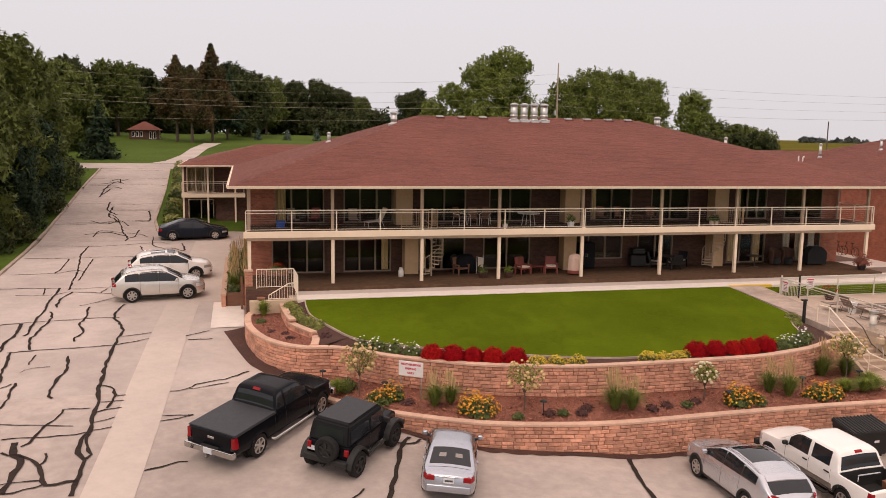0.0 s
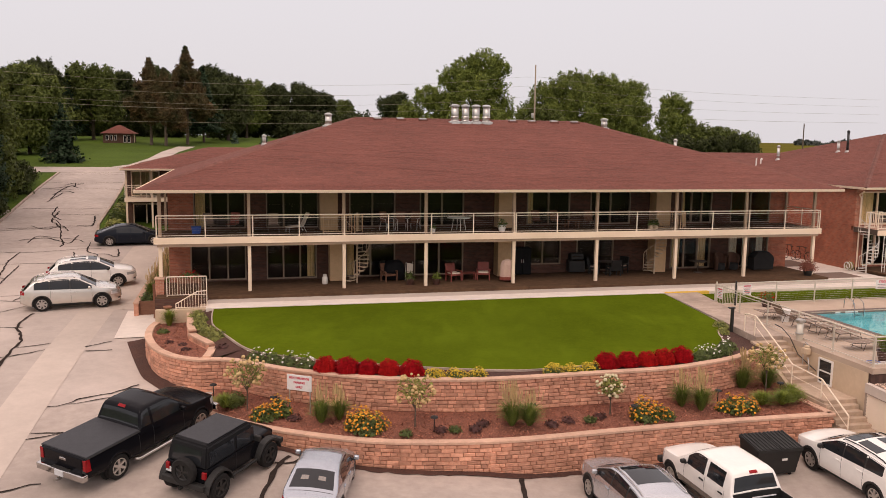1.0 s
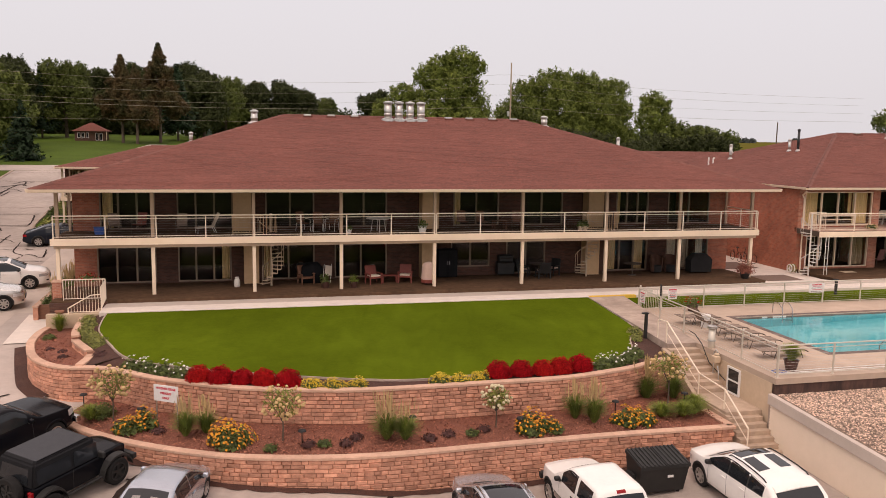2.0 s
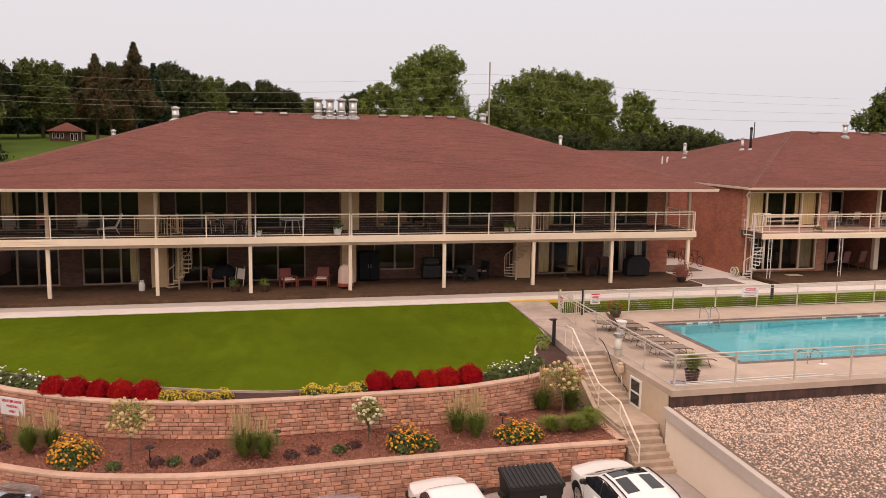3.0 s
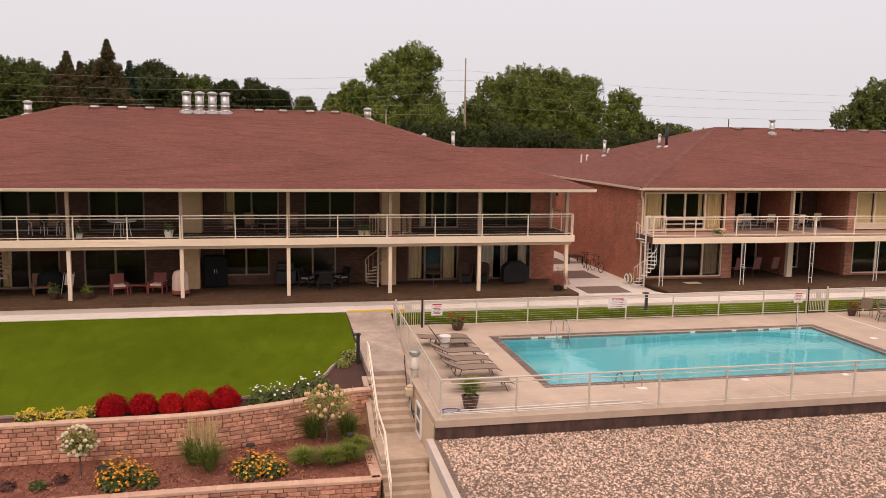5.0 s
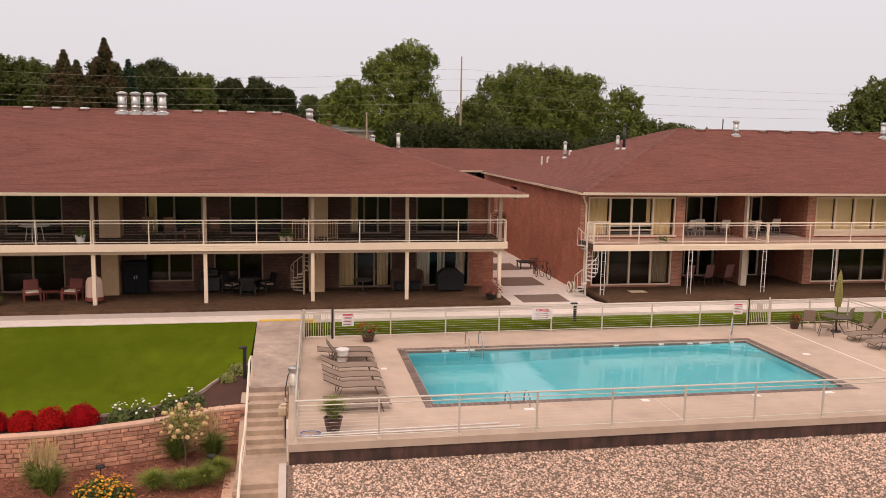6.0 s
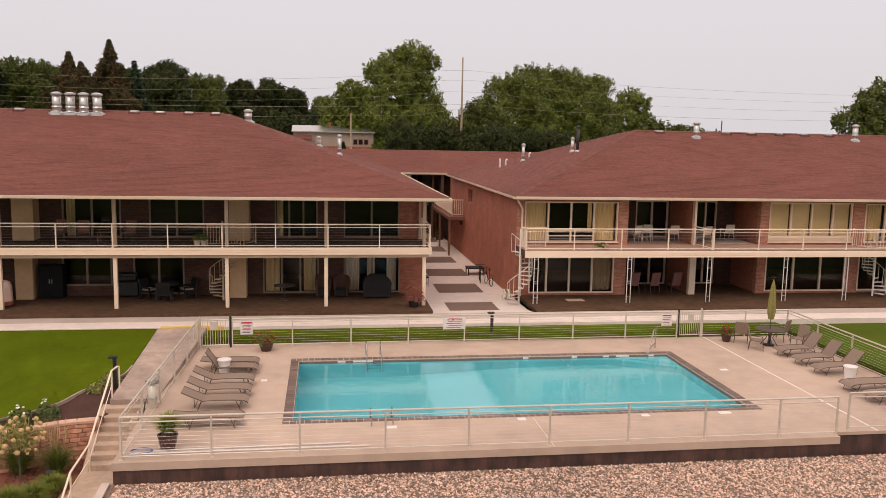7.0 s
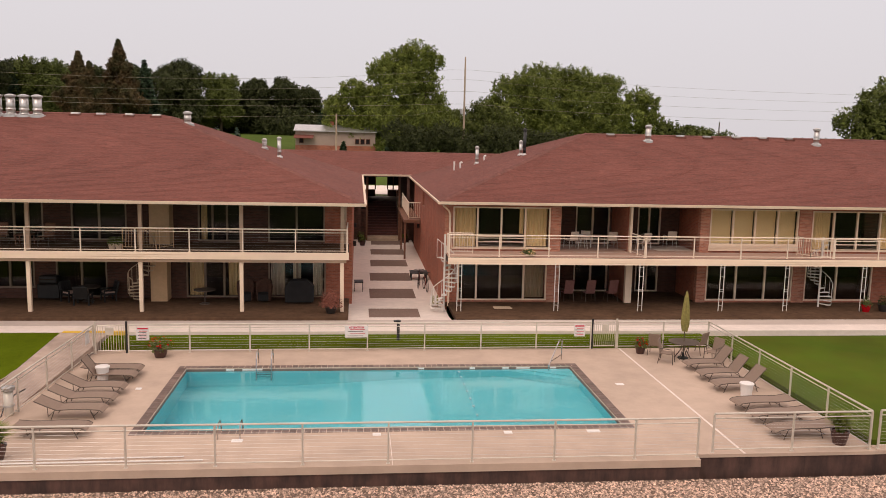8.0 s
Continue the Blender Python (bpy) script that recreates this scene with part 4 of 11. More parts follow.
tagged(part("yellow_kerb", bx(26.3, 28.9, 39.52, 39.76, -0.4, -0.135), "yellow_paint"), "worn yellow painted kerb edge at the path", "kerb", kind="structure")

steps = thing("garden_steps", "weathered tan concrete steps in two flights", "steps", kind="structure")
y, z = 31.43, DECK
for k in range(8):
    z -= 0.17
    part("step", soft_box(26.2, 27.56, y - 0.355 * (k + 1) - 0.03, y - 0.355 * k + 0.04, -3.3, z, 0.012, 1), "step", steps)
land_z = DECK - 8 * 0.17
part("landing", soft_box(26.08, 27.56, 26.7, y - 0.355 * 8, -3.3, land_z - 0.003, 0.012, 1), "step", steps)
for k in range(6):
    part("step", soft_box(26.05, 27.45, 26.7 - 0.25 * (k + 1), 26.75 - 0.25 * k, -3.6, land_z - 0.168 * (k + 1), 0.012, 1), "step", steps)
tagged(part("steps_side_wall", ring_loft(bmesh.new(), [[(26.02, y, -3.0), (26.195, y, -3.0), (26.195, y, z), (26.02, y, z)] for y, z in ((31.5, -0.76), (30.9, -0.86), (28.8, -1.98), (26.5, -2.06))]), "step"), "concrete cheek wall beside the steps", "wall", kind="structure")

# pool terrace slab, built round the basin
PX0, PX1, PY0, PY1 = 31.82, 47.21, 28.59, 35.86
CW = 0.32
terrace = thing("pool_terrace", "buff concrete pool terrace raised above the gravel roof", "pool terrace", kind="structure")
for a in ((27.58, PX0, 26.05, 38.25), (PX1, 53.85, 26.42, 38.25), (PX0, PX1, 26.05, PY0), (PX0, PX1, PY1, 38.25)):
    part("slab", bx(a[0], a[1], a[2], a[3], DECK - (0.1 if a[2] == 26.42 else 0.22), DECK), "pool_deck", terrace)
part("infill", bx(47.21, 48.25, 26.05, 26.42, DECK - 0.22, DECK), "pool_deck", terrace)
part("slab_joint", bx(49.7, 49.78, 26.43, 38.2, DECK + 0.001, DECK + 0.004), "concrete_new", terrace)
for x in (39.5,):
    part("slab_joint", bx(x, x + 0.02, 26.1, PY0 - 0.02, DECK + 0.001, DECK + 0.004), "concrete_new", terrace)
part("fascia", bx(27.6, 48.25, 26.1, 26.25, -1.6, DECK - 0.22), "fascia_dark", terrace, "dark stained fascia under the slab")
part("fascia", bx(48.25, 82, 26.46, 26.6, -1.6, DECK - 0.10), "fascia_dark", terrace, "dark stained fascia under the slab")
part("edge_beam", bx(53.85, 82, 26.43, 26.85, DECK - 0.1, DECK + 0.02), "pool_deck", terrace)
part("side_wall", bx(27.57, 27.77, 26.26, 32.6, -3.2, DECK - 0.22), "stucco", terrace, "stained tan concrete wall beside the steps")
tagged(part("pool_lawn_strip", bx(28.25, 53.95, 38.26, 39.57, -1.2, -0.28), "lawn"), "narrow green lawn strip behind the pool fence", "lawn", kind="structure")
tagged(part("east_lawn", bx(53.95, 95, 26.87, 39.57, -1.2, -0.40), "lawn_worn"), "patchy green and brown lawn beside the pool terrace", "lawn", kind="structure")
blades("grass", [(54.0, 26.9), (70, 26.9), (70, 39.5), (54.0, 39.5)], lambda x, y: -0.40, 7000, "short green turf blades beside the pool")
blades("grass", [(28.3, 38.3), (53.9, 38.3), (53.9, 39.55), (28.3, 39.55)], lambda x, y: -0.28, 8000, "short green turf blades on the narrow strip")

pool = thing("swimming_pool", "rectangular swimming pool with turquoise water and dark tile coping", "swimming pool", kind="structure")
bm = bmesh.new()
x0, x1, y0, y1, wz = PX0 + CW, PX1 - CW, PY0 + CW, PY1 - CW, DECK - 0.09
prof = [(x0, -2.6), (36, -2.6), (40.5, -1.9), (44, -1.75), (x1, -1.7)]
top = [[bm.verts.new((x, yy, DECK - 0.02)) for x, _ in prof] for yy in (y0, y1)]
bot = [[bm.verts.new((x, yy, z)) for x, z in prof] for yy in (y0, y1)]
for i in range(len(prof) - 1):
    bm.faces.new((bot[0][i], bot[0][i + 1], bot[1][i + 1], bot[1][i]))
    bm.faces.new((top[0][i], top[0][i + 1], bot[0][i + 1], bot[0][i]))
    bm.faces.new((bot[1][i], bot[1][i + 1], top[1][i + 1], top[1][i]))
for i in (0, -1):
    bm.faces.new((top[0][i], bot[0][i], bot[1][i], top[1][i]))
part("basin", bm, "plaster", pool)
bm = bmesh.new()
nx, ny = 60, 28
g = [[bm.verts.new((x0 + (x1 - x0) * i / nx, y0 + (y1 - y0) * j / ny, wz + 0.0012 * noise.noise(Vector((i * 0.7, j * 0.7, 1))))) for i in range(nx + 1)] for j in range(ny + 1)]
for j in range(ny):
    for i in range(nx):
        bm.faces.new((g[j][i], g[j][i + 1], g[j + 1][i + 1], g[j + 1][i]))
ob = part("water", bm, "water", pool, "clear still turquoise water", smooth=True)
ob.visible_shadow = False
part("corner_step", prism(bmesh.new(), [(x1 - 2.6, y1), (x1, y1 - 1.5), (x1, y1)], -1.7, wz - 0.22), "plaster", pool, "pale corner entry step")
part("corner_step", prism(bmesh.new(), [(x1 - 2.0, y1 - 0.002), (x1 - 0.002, y1 - 1.1), (x1 - 0.002, y1 - 0.002)], wz - 0.22, wz - 0.06), "plaster", pool)
bm = bmesh.new()
for (a, b, c, d) in ((x0, x1, y0 - 0.01, y0 + 0.012), (x0, x1, y1 - 0.012, y1 + 0.01), (x0 - 0.01, x0 + 0.012, y0, y1), (x1 - 0.012, x1 + 0.01, y0, y1)):
    box(bm, a, b, c, d, wz - 0.10, DECK - 0.03)
part("waterline_tile", bm, "coping", pool, "dark waterline tile band")
cop = bpy.data.meshes.new("coping_tile")
bm = soft_box(-0.1, 0.1, -0.144, 0.144, 0, 0.05, 0.006, 1)
bm.to_mesh(cop)
bm.free()
cop.materials.append(M["coping"])
n_x, n_y = int((PX1 - PX0) / 0.222), int((PY1 - PY0 - 2 * CW) / 0.222)
for k in range(n_x):
    for yy in (PY0 + CW / 2, PY1 - CW / 2):
        share("coping_tile", cop, None, pool).matrix_basis = pose(PX0 + (k + 0.5) * (PX1 - PX0) / n_x, yy, DECK - 0.03)
for k in range(n_y):
    for xx in (PX0 + CW / 2, PX1 - CW / 2):
        share("coping_tile", cop, None, pool).matrix_basis = pose(xx, PY0 + CW + (k + 0.5) * (PY1 - PY0 - 2 * CW) / n_y, DECK - 0.03, 0, 0, 90)
part("coping_bed", bx(PX0, x0 + 0.001, PY0, PY1, DECK - 0.2, DECK + 0.008), "grout", pool)
part("coping_bed", bx(x1 - 0.001, PX1, PY0, PY1, DECK - 0.2, DECK + 0.008), "grout", pool)
part("coping_bed", bx(x0, x1, PY0, y0 + 0.001, DECK - 0.2, DECK + 0.008), "grout", pool)
part("coping_bed", bx(x0, x1, y1 - 0.001, PY1, DECK - 0.2, DECK + 0.008), "grout", pool)
for x, w in ((33.6, 0.3), (34.2, 0.75), (40.9, 0.22), (42.9, 0.22), (44.2, 0.25), (44.75, 0.55), (46.1, 0.25)):
    part("depth_marker", bx(x, x + w, y1 - 0.03, y1 - 0.016, wz + 0.008, DECK - 0.02), "white_plastic", pool, "white depth marker tile")
for x, y, w in ((34.9, 27.95, 0.32), (39.0, 28.3, 0.25), (43.0, 28.3, 0.25), (45.6, 28.3, 0.4), (30.9, 33.0, 0.2), (48.0, 33.0, 0.3)):
    part("skimmer_lid", bx(x, x + w, y, y + 0.22, DECK, DECK + 0.012), "white_plastic", pool, "white skimmer lid in the deck")

# paved yard behind the rear building
bm = ring_loft(bmesh.new(), [[(34, y, land(41, y) - 0.2), (50, y, land(41, y) - 0.2), (50, y, land(41, y) + 0.03), (34, y, land(41, y) + 0.03)] for y in (83.4, 86, 89, 91.5)])
bmesh.ops.recalc_face_normals(bm, faces=bm.faces)
tagged(part("rear_yard", bm, "concrete_new"), "pale paved yard behind the rear building", "pavement", kind="structure")

# ---- garage with the gravel roof ----
garage = thing("garage", "flat gravel-roofed garage with cream lap siding", "garage")
GZ0 = lambda y: -1.18 - (26.1 - y) * 0.05
part("roof_deck", ring_loft(bmesh.new(), [[(27.4, y, GZ0(y) - 0.35), (84, y, GZ0(y) - 0.35), (84, y, GZ0(y)), (27.4, y, GZ0(y))] for y in (26.08, 9.0)]), "gravel_bed", garage)
part("edge_trim", ring_loft(bmesh.new(), [[(27.32, y, GZ0(y) - 0.3), (27.52, y, GZ0(y) - 0.3), (27.52, y, GZ0(y) + 0.06), (27.32, y, GZ0(y) + 0.06)] for y in (26.08, 9.0)]), "concrete_strip", garage, "pale weathered roof edge trim")
part("wall", bx(27.5, 83.9, 9.1, 26.0, -4.2, -1.75), "room", garage)
for k in range(19):
    z = -1.5 - 0.115 * (k + 1)
    part("siding_board", ring_loft(bmesh.new(), [[(27.46, y, z), (27.41, y, z), (27.455, y, z + 0.12), (27.48, y, z + 0.12)] for y in (26.05, 9.1)]), "siding", garage)
part("corner_pier", bx(27.5, 27.72, 25.8, 26.25, -3.2, -1.2), "path_old", garage, "tan concrete corner pier")
# loose stones on the roof
cnt = 95000
px, py = r2.uniform(27.7, 70, cnt), 26.05 - np.where(r2.random(cnt) < 0.72, np.abs(r2.normal(0, 4.2, cnt)).clip(0, 11), r2.uniform(0, 16.9, cnt))
sz = r2.uniform(0.018, 0.05, cnt)
base = np.array([(1, 0, 0), (-0.5, 0.87, 0), (-0.5, -0.87, 0), (0, 0, 0.9)])
ang = r2.uniform(0, 6.28, cnt)
ca, sa = np.cos(ang)[:, None], np.sin(ang)[:, None]
bxs = base[None, :, 0] * r2.uniform(0.8, 1.6, (cnt, 1))
bys = np.repeat(base[None, :, 1], cnt, 0)
vx, vy = px[:, None] + sz[:, None] * (bxs * ca - bys * sa), py[:, None] + sz[:, None] * (bxs * sa + bys * ca)
vz = (-1.18 - (26.1 - py) * 0.05)[:, None] + sz[:, None] * base[None, :, 2] + 0.002
vv = np.stack([vx, vy, vz], 2).reshape(-1, 3)
tagged(soup("roof_gravel", vv, [f for i in range(cnt) for f in ((4 * i, 4 * i + 1, 4 * i + 3), (4 * i + 1, 4 * i + 2, 4 * i + 3), (4 * i + 2, 4 * i, 4 * i + 3))], "pebble"), "loose tan and grey pebbles covering the flat roof", "gravel", kind="stuff")


# ---- buildings ----
def facade(root, y, x0, x1, z0, z1, openings, material, thick=0.25, ends=None):
    """A wall along x whose openings (xa, xb, za, zb) go through it; one wall piece per pier and per band over or under."""
    cuts = sorted(openings)
    x = x0
    for a, b, za, zb in cuts:
        if a > x + 0.01:
            part("wall", bx(x, a, y, y + thick, z0, z1), ends if ends and x == x0 else material, root)
        if za > z0 + 0.01:
            part("wall", bx(a, b, y, y + thick, z0, za), material, root)
        if zb < z1 - 0.01:
            part("wall", bx(a, b, y, y + thick, zb, z1), material, root)
        x = b
    if x1 > x + 0.01:
        part("wall", bx(x, x1, y, y + thick, z0, z1), ends or material, root)


def window(root, x0, x1, y, z0, z1, bars, transom=None, name="window", mt="cream", depth=0.12):
    """Frame with upright bars and one pane a bay; transom: height of a low cross bar in the middle bays."""
    f = 0.07
    w = new(name)
    w.parent = root
    w.empty_display_size = 0.2
    for a, b in ((x0, x0 + f), (x1 - f, x1)):
        part("jamb", bx(a, b, y - 0.02, y + depth, z0, z1), mt, w)
    part("sill", bx(x0 + f, x1 - f, y - 0.02, y + depth, z0, z0 + f), mt, w)
    part("head", bx(x0 + f, x1 - f, y - 0.02, y + depth, z1 - f, z1), mt, w)
    xs = [x0 + f] + list(bars) + [x1 - f]
    for b in bars:
        part("mullion", bx(b - 0.045, b + 0.045, y - 0.018, y + depth - 0.01, z0 + f, z1 - f), mt, w)
    if transom:
        part("transom", bx(x0 + f, x1 - f, y - 0.015, y + depth - 0.012, transom - 0.035, transom + 0.035), mt, w)
    for a, b in zip(xs, xs[1:]):
        p = part("pane", bx(a + 0.04, b - 0.04, y + 0.05, y + 0.058, z0 + f, z1 - f), "window", w)
        p.visible_shadow = False
    return w


def curtain(root, x0, x1, y, z0, z1, mt="curtain"):
    """A pleated hanging curtain."""
    n = max(6, int((x1 - x0) / 0.045))
    ring = lambda z: [(x0 + (x1 - x0) * k / n, y + 0.035 * math.sin(k * 1.9) + 0.012 * math.sin(k * 0.7), z) for k in range(n + 1)]
    back = lambda z: [(p[0], p[1] + 0.008, z) for p in reversed(ring(z))]
    return part("curtain", ring_loft(bmesh.new(), [ring(z) + back(z) for z in (z0, z1)]), mt, root)


def shingles(root, e0, e1, r1, r0, seed, material="shingle"):
    """Overlapping shingle tabs in courses on one roof slope, from the eave e0-e1 up to r0-r1."""
    rr = np.random.default_rng(seed)
    e0, e1, r0, r1 = (np.array(p, float) for p in (e0, e1, r0, r1))
    slope = np.linalg.norm((r0 + r1) / 2 - (e0 + e1) / 2)
    run = np.linalg.norm(np.cross(e1 - e0, r0 - e0)) / np.linalg.norm(e1 - e0)
    n = max(4, int(run / 0.155))
    nrm = np.cross(e1 - e0, r0 - e0)
    nrm = nrm / np.linalg.norm(nrm)
    nrm = nrm if nrm[2] > 0 else -nrm
    vs, fs = [], []
    for k in range(n):
        t0, t1 = k / n, min(1.0, (k + 1.25) / n)
        a0, b0 = e0 + (r0 - e0) * t0, e1 + (r1 - e1) * t0
        a1, b1 = e0 + (r0 - e0) * t1, e1 + (r1 - e1) * t1
        L = np.linalg.norm(b0 - a0)
        cuts, d = [0.0], rr.uniform(0.2, 0.9)
        while d < L - 0.2:
            cuts.append(d / L)
            d += rr.uniform(0.55, 1.0)
        cuts.append(1.0)
        for u, w in zip(cuts, cuts[1:]):
            lift = rr.uniform(0.005, 0.011)
            i = len(vs)
            p = [a0 + (b0 - a0) * u, a0 + (b0 - a0) * w]
            q = [a1 + (b1 - a1) * w, a1 + (b1 - a1) * u]
            vs += [p[0] + nrm * lift, p[1] + nrm * lift, q[0] + nrm * 0.002, q[1] + nrm * 0.002, p[0] - nrm * 0.005, p[1] - nrm * 0.005]
            fs += [(i, i + 1, i + 2, i + 3), (i + 4, i + 5, i + 1, i)]
    ob = soup("shingles", vs, fs, material, root)
    ob["kind"] = "stuff"
    return ob


def ridge_caps(root, a, b, step=0.3):
    """Cap shingles folded over a ridge or hip."""
    a, b = Vector(a), Vector(b)
    d = (b - a)
    n = int(d.length / step)
    d.normalize()
    side = d.cross(Vector((0, 0, 1))).normalized()
    up = side.cross(d).normalized()
    bm = bmesh.new()
    ring = lambda o, h: [o - side * 0.15 - up * 0.03 + up * h, o + up * (0.035 + h), o + side * 0.15 - up * 0.03 + up * h]
    v = [bm.verts.new(x) for x in ring(Vector(), 0.014) + ring(d * step * 1.15, 0.0)]
    bm.faces.new((v[0], v[1], v[4], v[3]))
    bm.faces.new((v[1], v[2], v[5], v[4]))
    me = bpy.data.meshes.new("ridge_cap")
    bm.to_mesh(me)
    bm.free()
    me.materials.append(M["ridge_cap"])
    for k in range(n):
        share("ridge_cap", me, None, root).matrix_basis = Matrix.Translation(a + d * step * k)


def hip_roof(root, x0, x1, y0, y1, ze, ra, rb, soffit=0.0):
    """Hip roof over a rectangle; ra and rb are the ridge's ends."""
    e = [(x0, y0, ze), (x1, y0, ze), (x1, y1, ze), (x0, y1, ze)]
    bm = bmesh.new()
    lowv = [bm.verts.new((x, y, z - 0.16)) for x, y, z in e]
    ev = [bm.verts.new((x, y, z - 0.02)) for x, y, z in e]
    a, b = bm.verts.new((ra[0], ra[1], ra[2] - 0.03)), bm.verts.new((rb[0], rb[1], rb[2] - 0.03))
    bm.faces.new(lowv[::-1])
    for i in range(4):
        bm.faces.new((lowv[i], lowv[(i + 1) % 4], ev[(i + 1) % 4], ev[i]))
    bm.faces.new((ev[0], ev[1], b, a))
    bm.faces.new((ev[1], ev[2], b))
    bm.faces.new((ev[2], ev[3], a, b))
    bm.faces.new((ev[3], ev[0], a))
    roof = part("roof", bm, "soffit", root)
    shingles(roof, e[0], e[1], rb, ra, 1)
    shingles(roof, e[1], e[2], rb, rb, 2)
    shingles(roof, e[3], e[0], ra, ra, 3)
    shingles(roof, e[2], e[3], ra, rb, 4)
    for p, q in ((e[0], ra), (e[1], rb), (e[2], rb), (e[3], ra), (ra, rb)):
        ridge_caps(roof, p, q)
    for (p, q, ox, oy) in ((e[0], e[1], 0, -1), (e[1], e[2], 1, 0), (e[3], e[0], -1, 0)):
        bm = bmesh.new()
        p, q = Vector(p), Vector(q)
        o = Vector((ox, oy, 0))
        prof = [(0.003, -0.15), (0.085, -0.14), (0.12, -0.03), (0.12, 0.0), (0.105, 0.0), (0.1, -0.025), (0.003, -0.03)]
        ring_loft(bm, [[s + o * dx + Vector((0, 0, dz)) for dx, dz in prof] for s in (p, q)])
        bmesh.ops.recalc_face_normals(bm, faces=bm.faces)
        part("gutter", bm, "cream", roof, "cream painted gutter")
    return roof


def railing(name, p, q, posts, label, height=1.07, mt="rail", parent=None, cables=6, low=0.1, group="railings", category="railing"):
    """Post-and-cable railing between two points: posts, top rail, second rail, bottom rail and thin cables."""
    p, q = Vector(p), Vector(q)
    root = thing(name, label, category, group=group) if parent is None else new(name)
    if parent is not None:
        root.parent = parent
    d = q - p
    up = Vector((0, 0, 1))
    ang = math.degrees(math.atan2(d.y, d.x))
    me = bpy.data.meshes.new("post")
    bm = bx(-0.025, 0.025, -0.025, 0.025, 0, height - 0.02)
    box(bm, -0.05, 0.05, -0.05, 0.05, 0, 0.012)
    bm.to_mesh(me)
    bm.free()
    me.materials.append(M[mt])
    for k in range(posts + 1):
        o = p + d * k / posts
        share("post", me, None, root).matrix_basis = pose(o.x, o.y, o.z, 0, 0, ang)
    part("top_rail", tb([p + up * height, q + up * height], 0.03, 8), mt, root)
    part("rail", tb([p + up * (height - 0.14), q + up * (height - 0.14)], 0.018), mt, root)
    part("bottom_rail", tb([p + up * low, q + up * low], 0.018), mt, root)
    for k in range(cables):
        h = low + (height - 0.14 - low) * (k + 1) / (cables + 1)
        part("cable", tb([p + up * h, q + up * h], 0.003, 4), "galv", root)
    return root


def picket_rail(name, p, q, label, height=1.0, mt="rail", n=None, parent=None):
    """Short railing with upright pickets."""
    p, q = Vector(p), Vector(q)
    root = thing(name, label, "railing", group="picket railings") if parent is None else new(name)
    if parent is not None:
        root.parent = parent
    d, up = q - p, Vector((0, 0, 1))
    part("top_rail", tb([p + up * height, q + up * height], 0.028, 8), mt, root)
    part("bottom_rail", tb([p + up * 0.1, q + up * 0.1], 0.018), mt, root)
    n = n or max(3, int(d.length / 0.13))
    for k in range(n + 1):
        o = p + d * k / n
        part("picket", tb([o + up * (0.0 if k in (0, n) else 0.1), o + up * height], 0.024 if k in (0, n) else 0.011, 6), mt, root)
    return root


def spiral_stair(x, y, z0, z1, start, sweep, mt, label, radius=0.75):
    root = thing("spiral_stair", label, "staircase", x, y, z0, group="spiral stairs")
    h = z1 - z0
    part("pole", tb([(0, 0, 0), (0, 0, h + 1.0)], 0.05, 8), mt, root)
    n = int(h / 0.2)
    rail = []
    for k in range(n):
        a = radians(start + sweep * k / n)
        b = a + radians(sweep / n * 1.1)
        z = h * (k + 1) / (n + 1)
        poly = [(0, 0), (radius * math.cos(a), radius * math.sin(a)), (radius * math.cos(b), radius * math.sin(b))]
        part("tread", prism(bmesh.new(), poly, z - 0.04, z), mt, root)
        o = Vector((radius * math.cos(b), radius * math.sin(b), z))
        part("baluster", tb([o, o + Vector((0, 0, 0.9))], 0.013, 5), mt, root)
        rail.append(o + Vector((0, 0, 0.9)))
    part("handrail", tb(rail, 0.022, 6), mt, root)
    return root


UPZ = 2.81
west = thing("apartment_building", "two-storey brick apartment building with long balconies and red-brown hip roof", "apartment building")
# floors, decks and slab
part("patio_deck", soft_box(0.35, 38.1, 41.7, 46.0, -0.3, 0, 0.02, 1), "carpet", west, "dark carpeted ground-floor deck")
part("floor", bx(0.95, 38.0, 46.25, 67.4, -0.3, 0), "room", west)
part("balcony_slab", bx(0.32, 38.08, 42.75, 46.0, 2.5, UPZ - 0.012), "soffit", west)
part("balcony_floor", bx(0.33, 38.06, 42.9, 46.0, UPZ - 0.012, UPZ), "carpet", west, "dark carpeted balcony floor")
for k in range(3):
    z = 2.49 + k * 0.108
    part("fascia_board", ring_loft(bmesh.new(), [[(x, 42.72, z), (x, 42.63, z), (x, 42.665, z + 0.106), (x, 42.72, z + 0.106)] for x in (0.27, 38.12)]), "cream", west)
part("beam", bx(0.4, 38.0, 42.76, 42.94, 2.33, 2.488), "post_tan", west, "beam under the balcony edge, toned tan for its shade")
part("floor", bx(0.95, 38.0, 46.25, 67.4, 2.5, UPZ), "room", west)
LOW = [(1.78, 4.68, 0.06, 2.2), (5.76, 8.48, 0.06, 2.2), (10.08, 12.88, 0.06, 2.2), (13.98, 16.88, 0.06, 2.2), (20.58, 22.88, 0.5, 2.2), (23.88, 26.28, 0.06, 2.2), (30.08, 32.83, 0.06, 2.2), (34.08, 36.93, 0.06, 2.2)]
UPP = [(1.98, 4.68, UPZ + 0.06, 5.0), (5.76, 8.58, UPZ + 0.06, 5.0), (10.28, 12.88, UPZ + 0.06, 5.0), (14.28, 16.88, UPZ + 0.06, 5.0), (20.68, 23.38, UPZ + 0.06, 5.0), (24.68, 27.28, UPZ + 0.06, 5.0), (30.68, 32.78, UPZ + 0.06, 5.0), (34.08, 36.88, UPZ + 0.06, 5.0)]
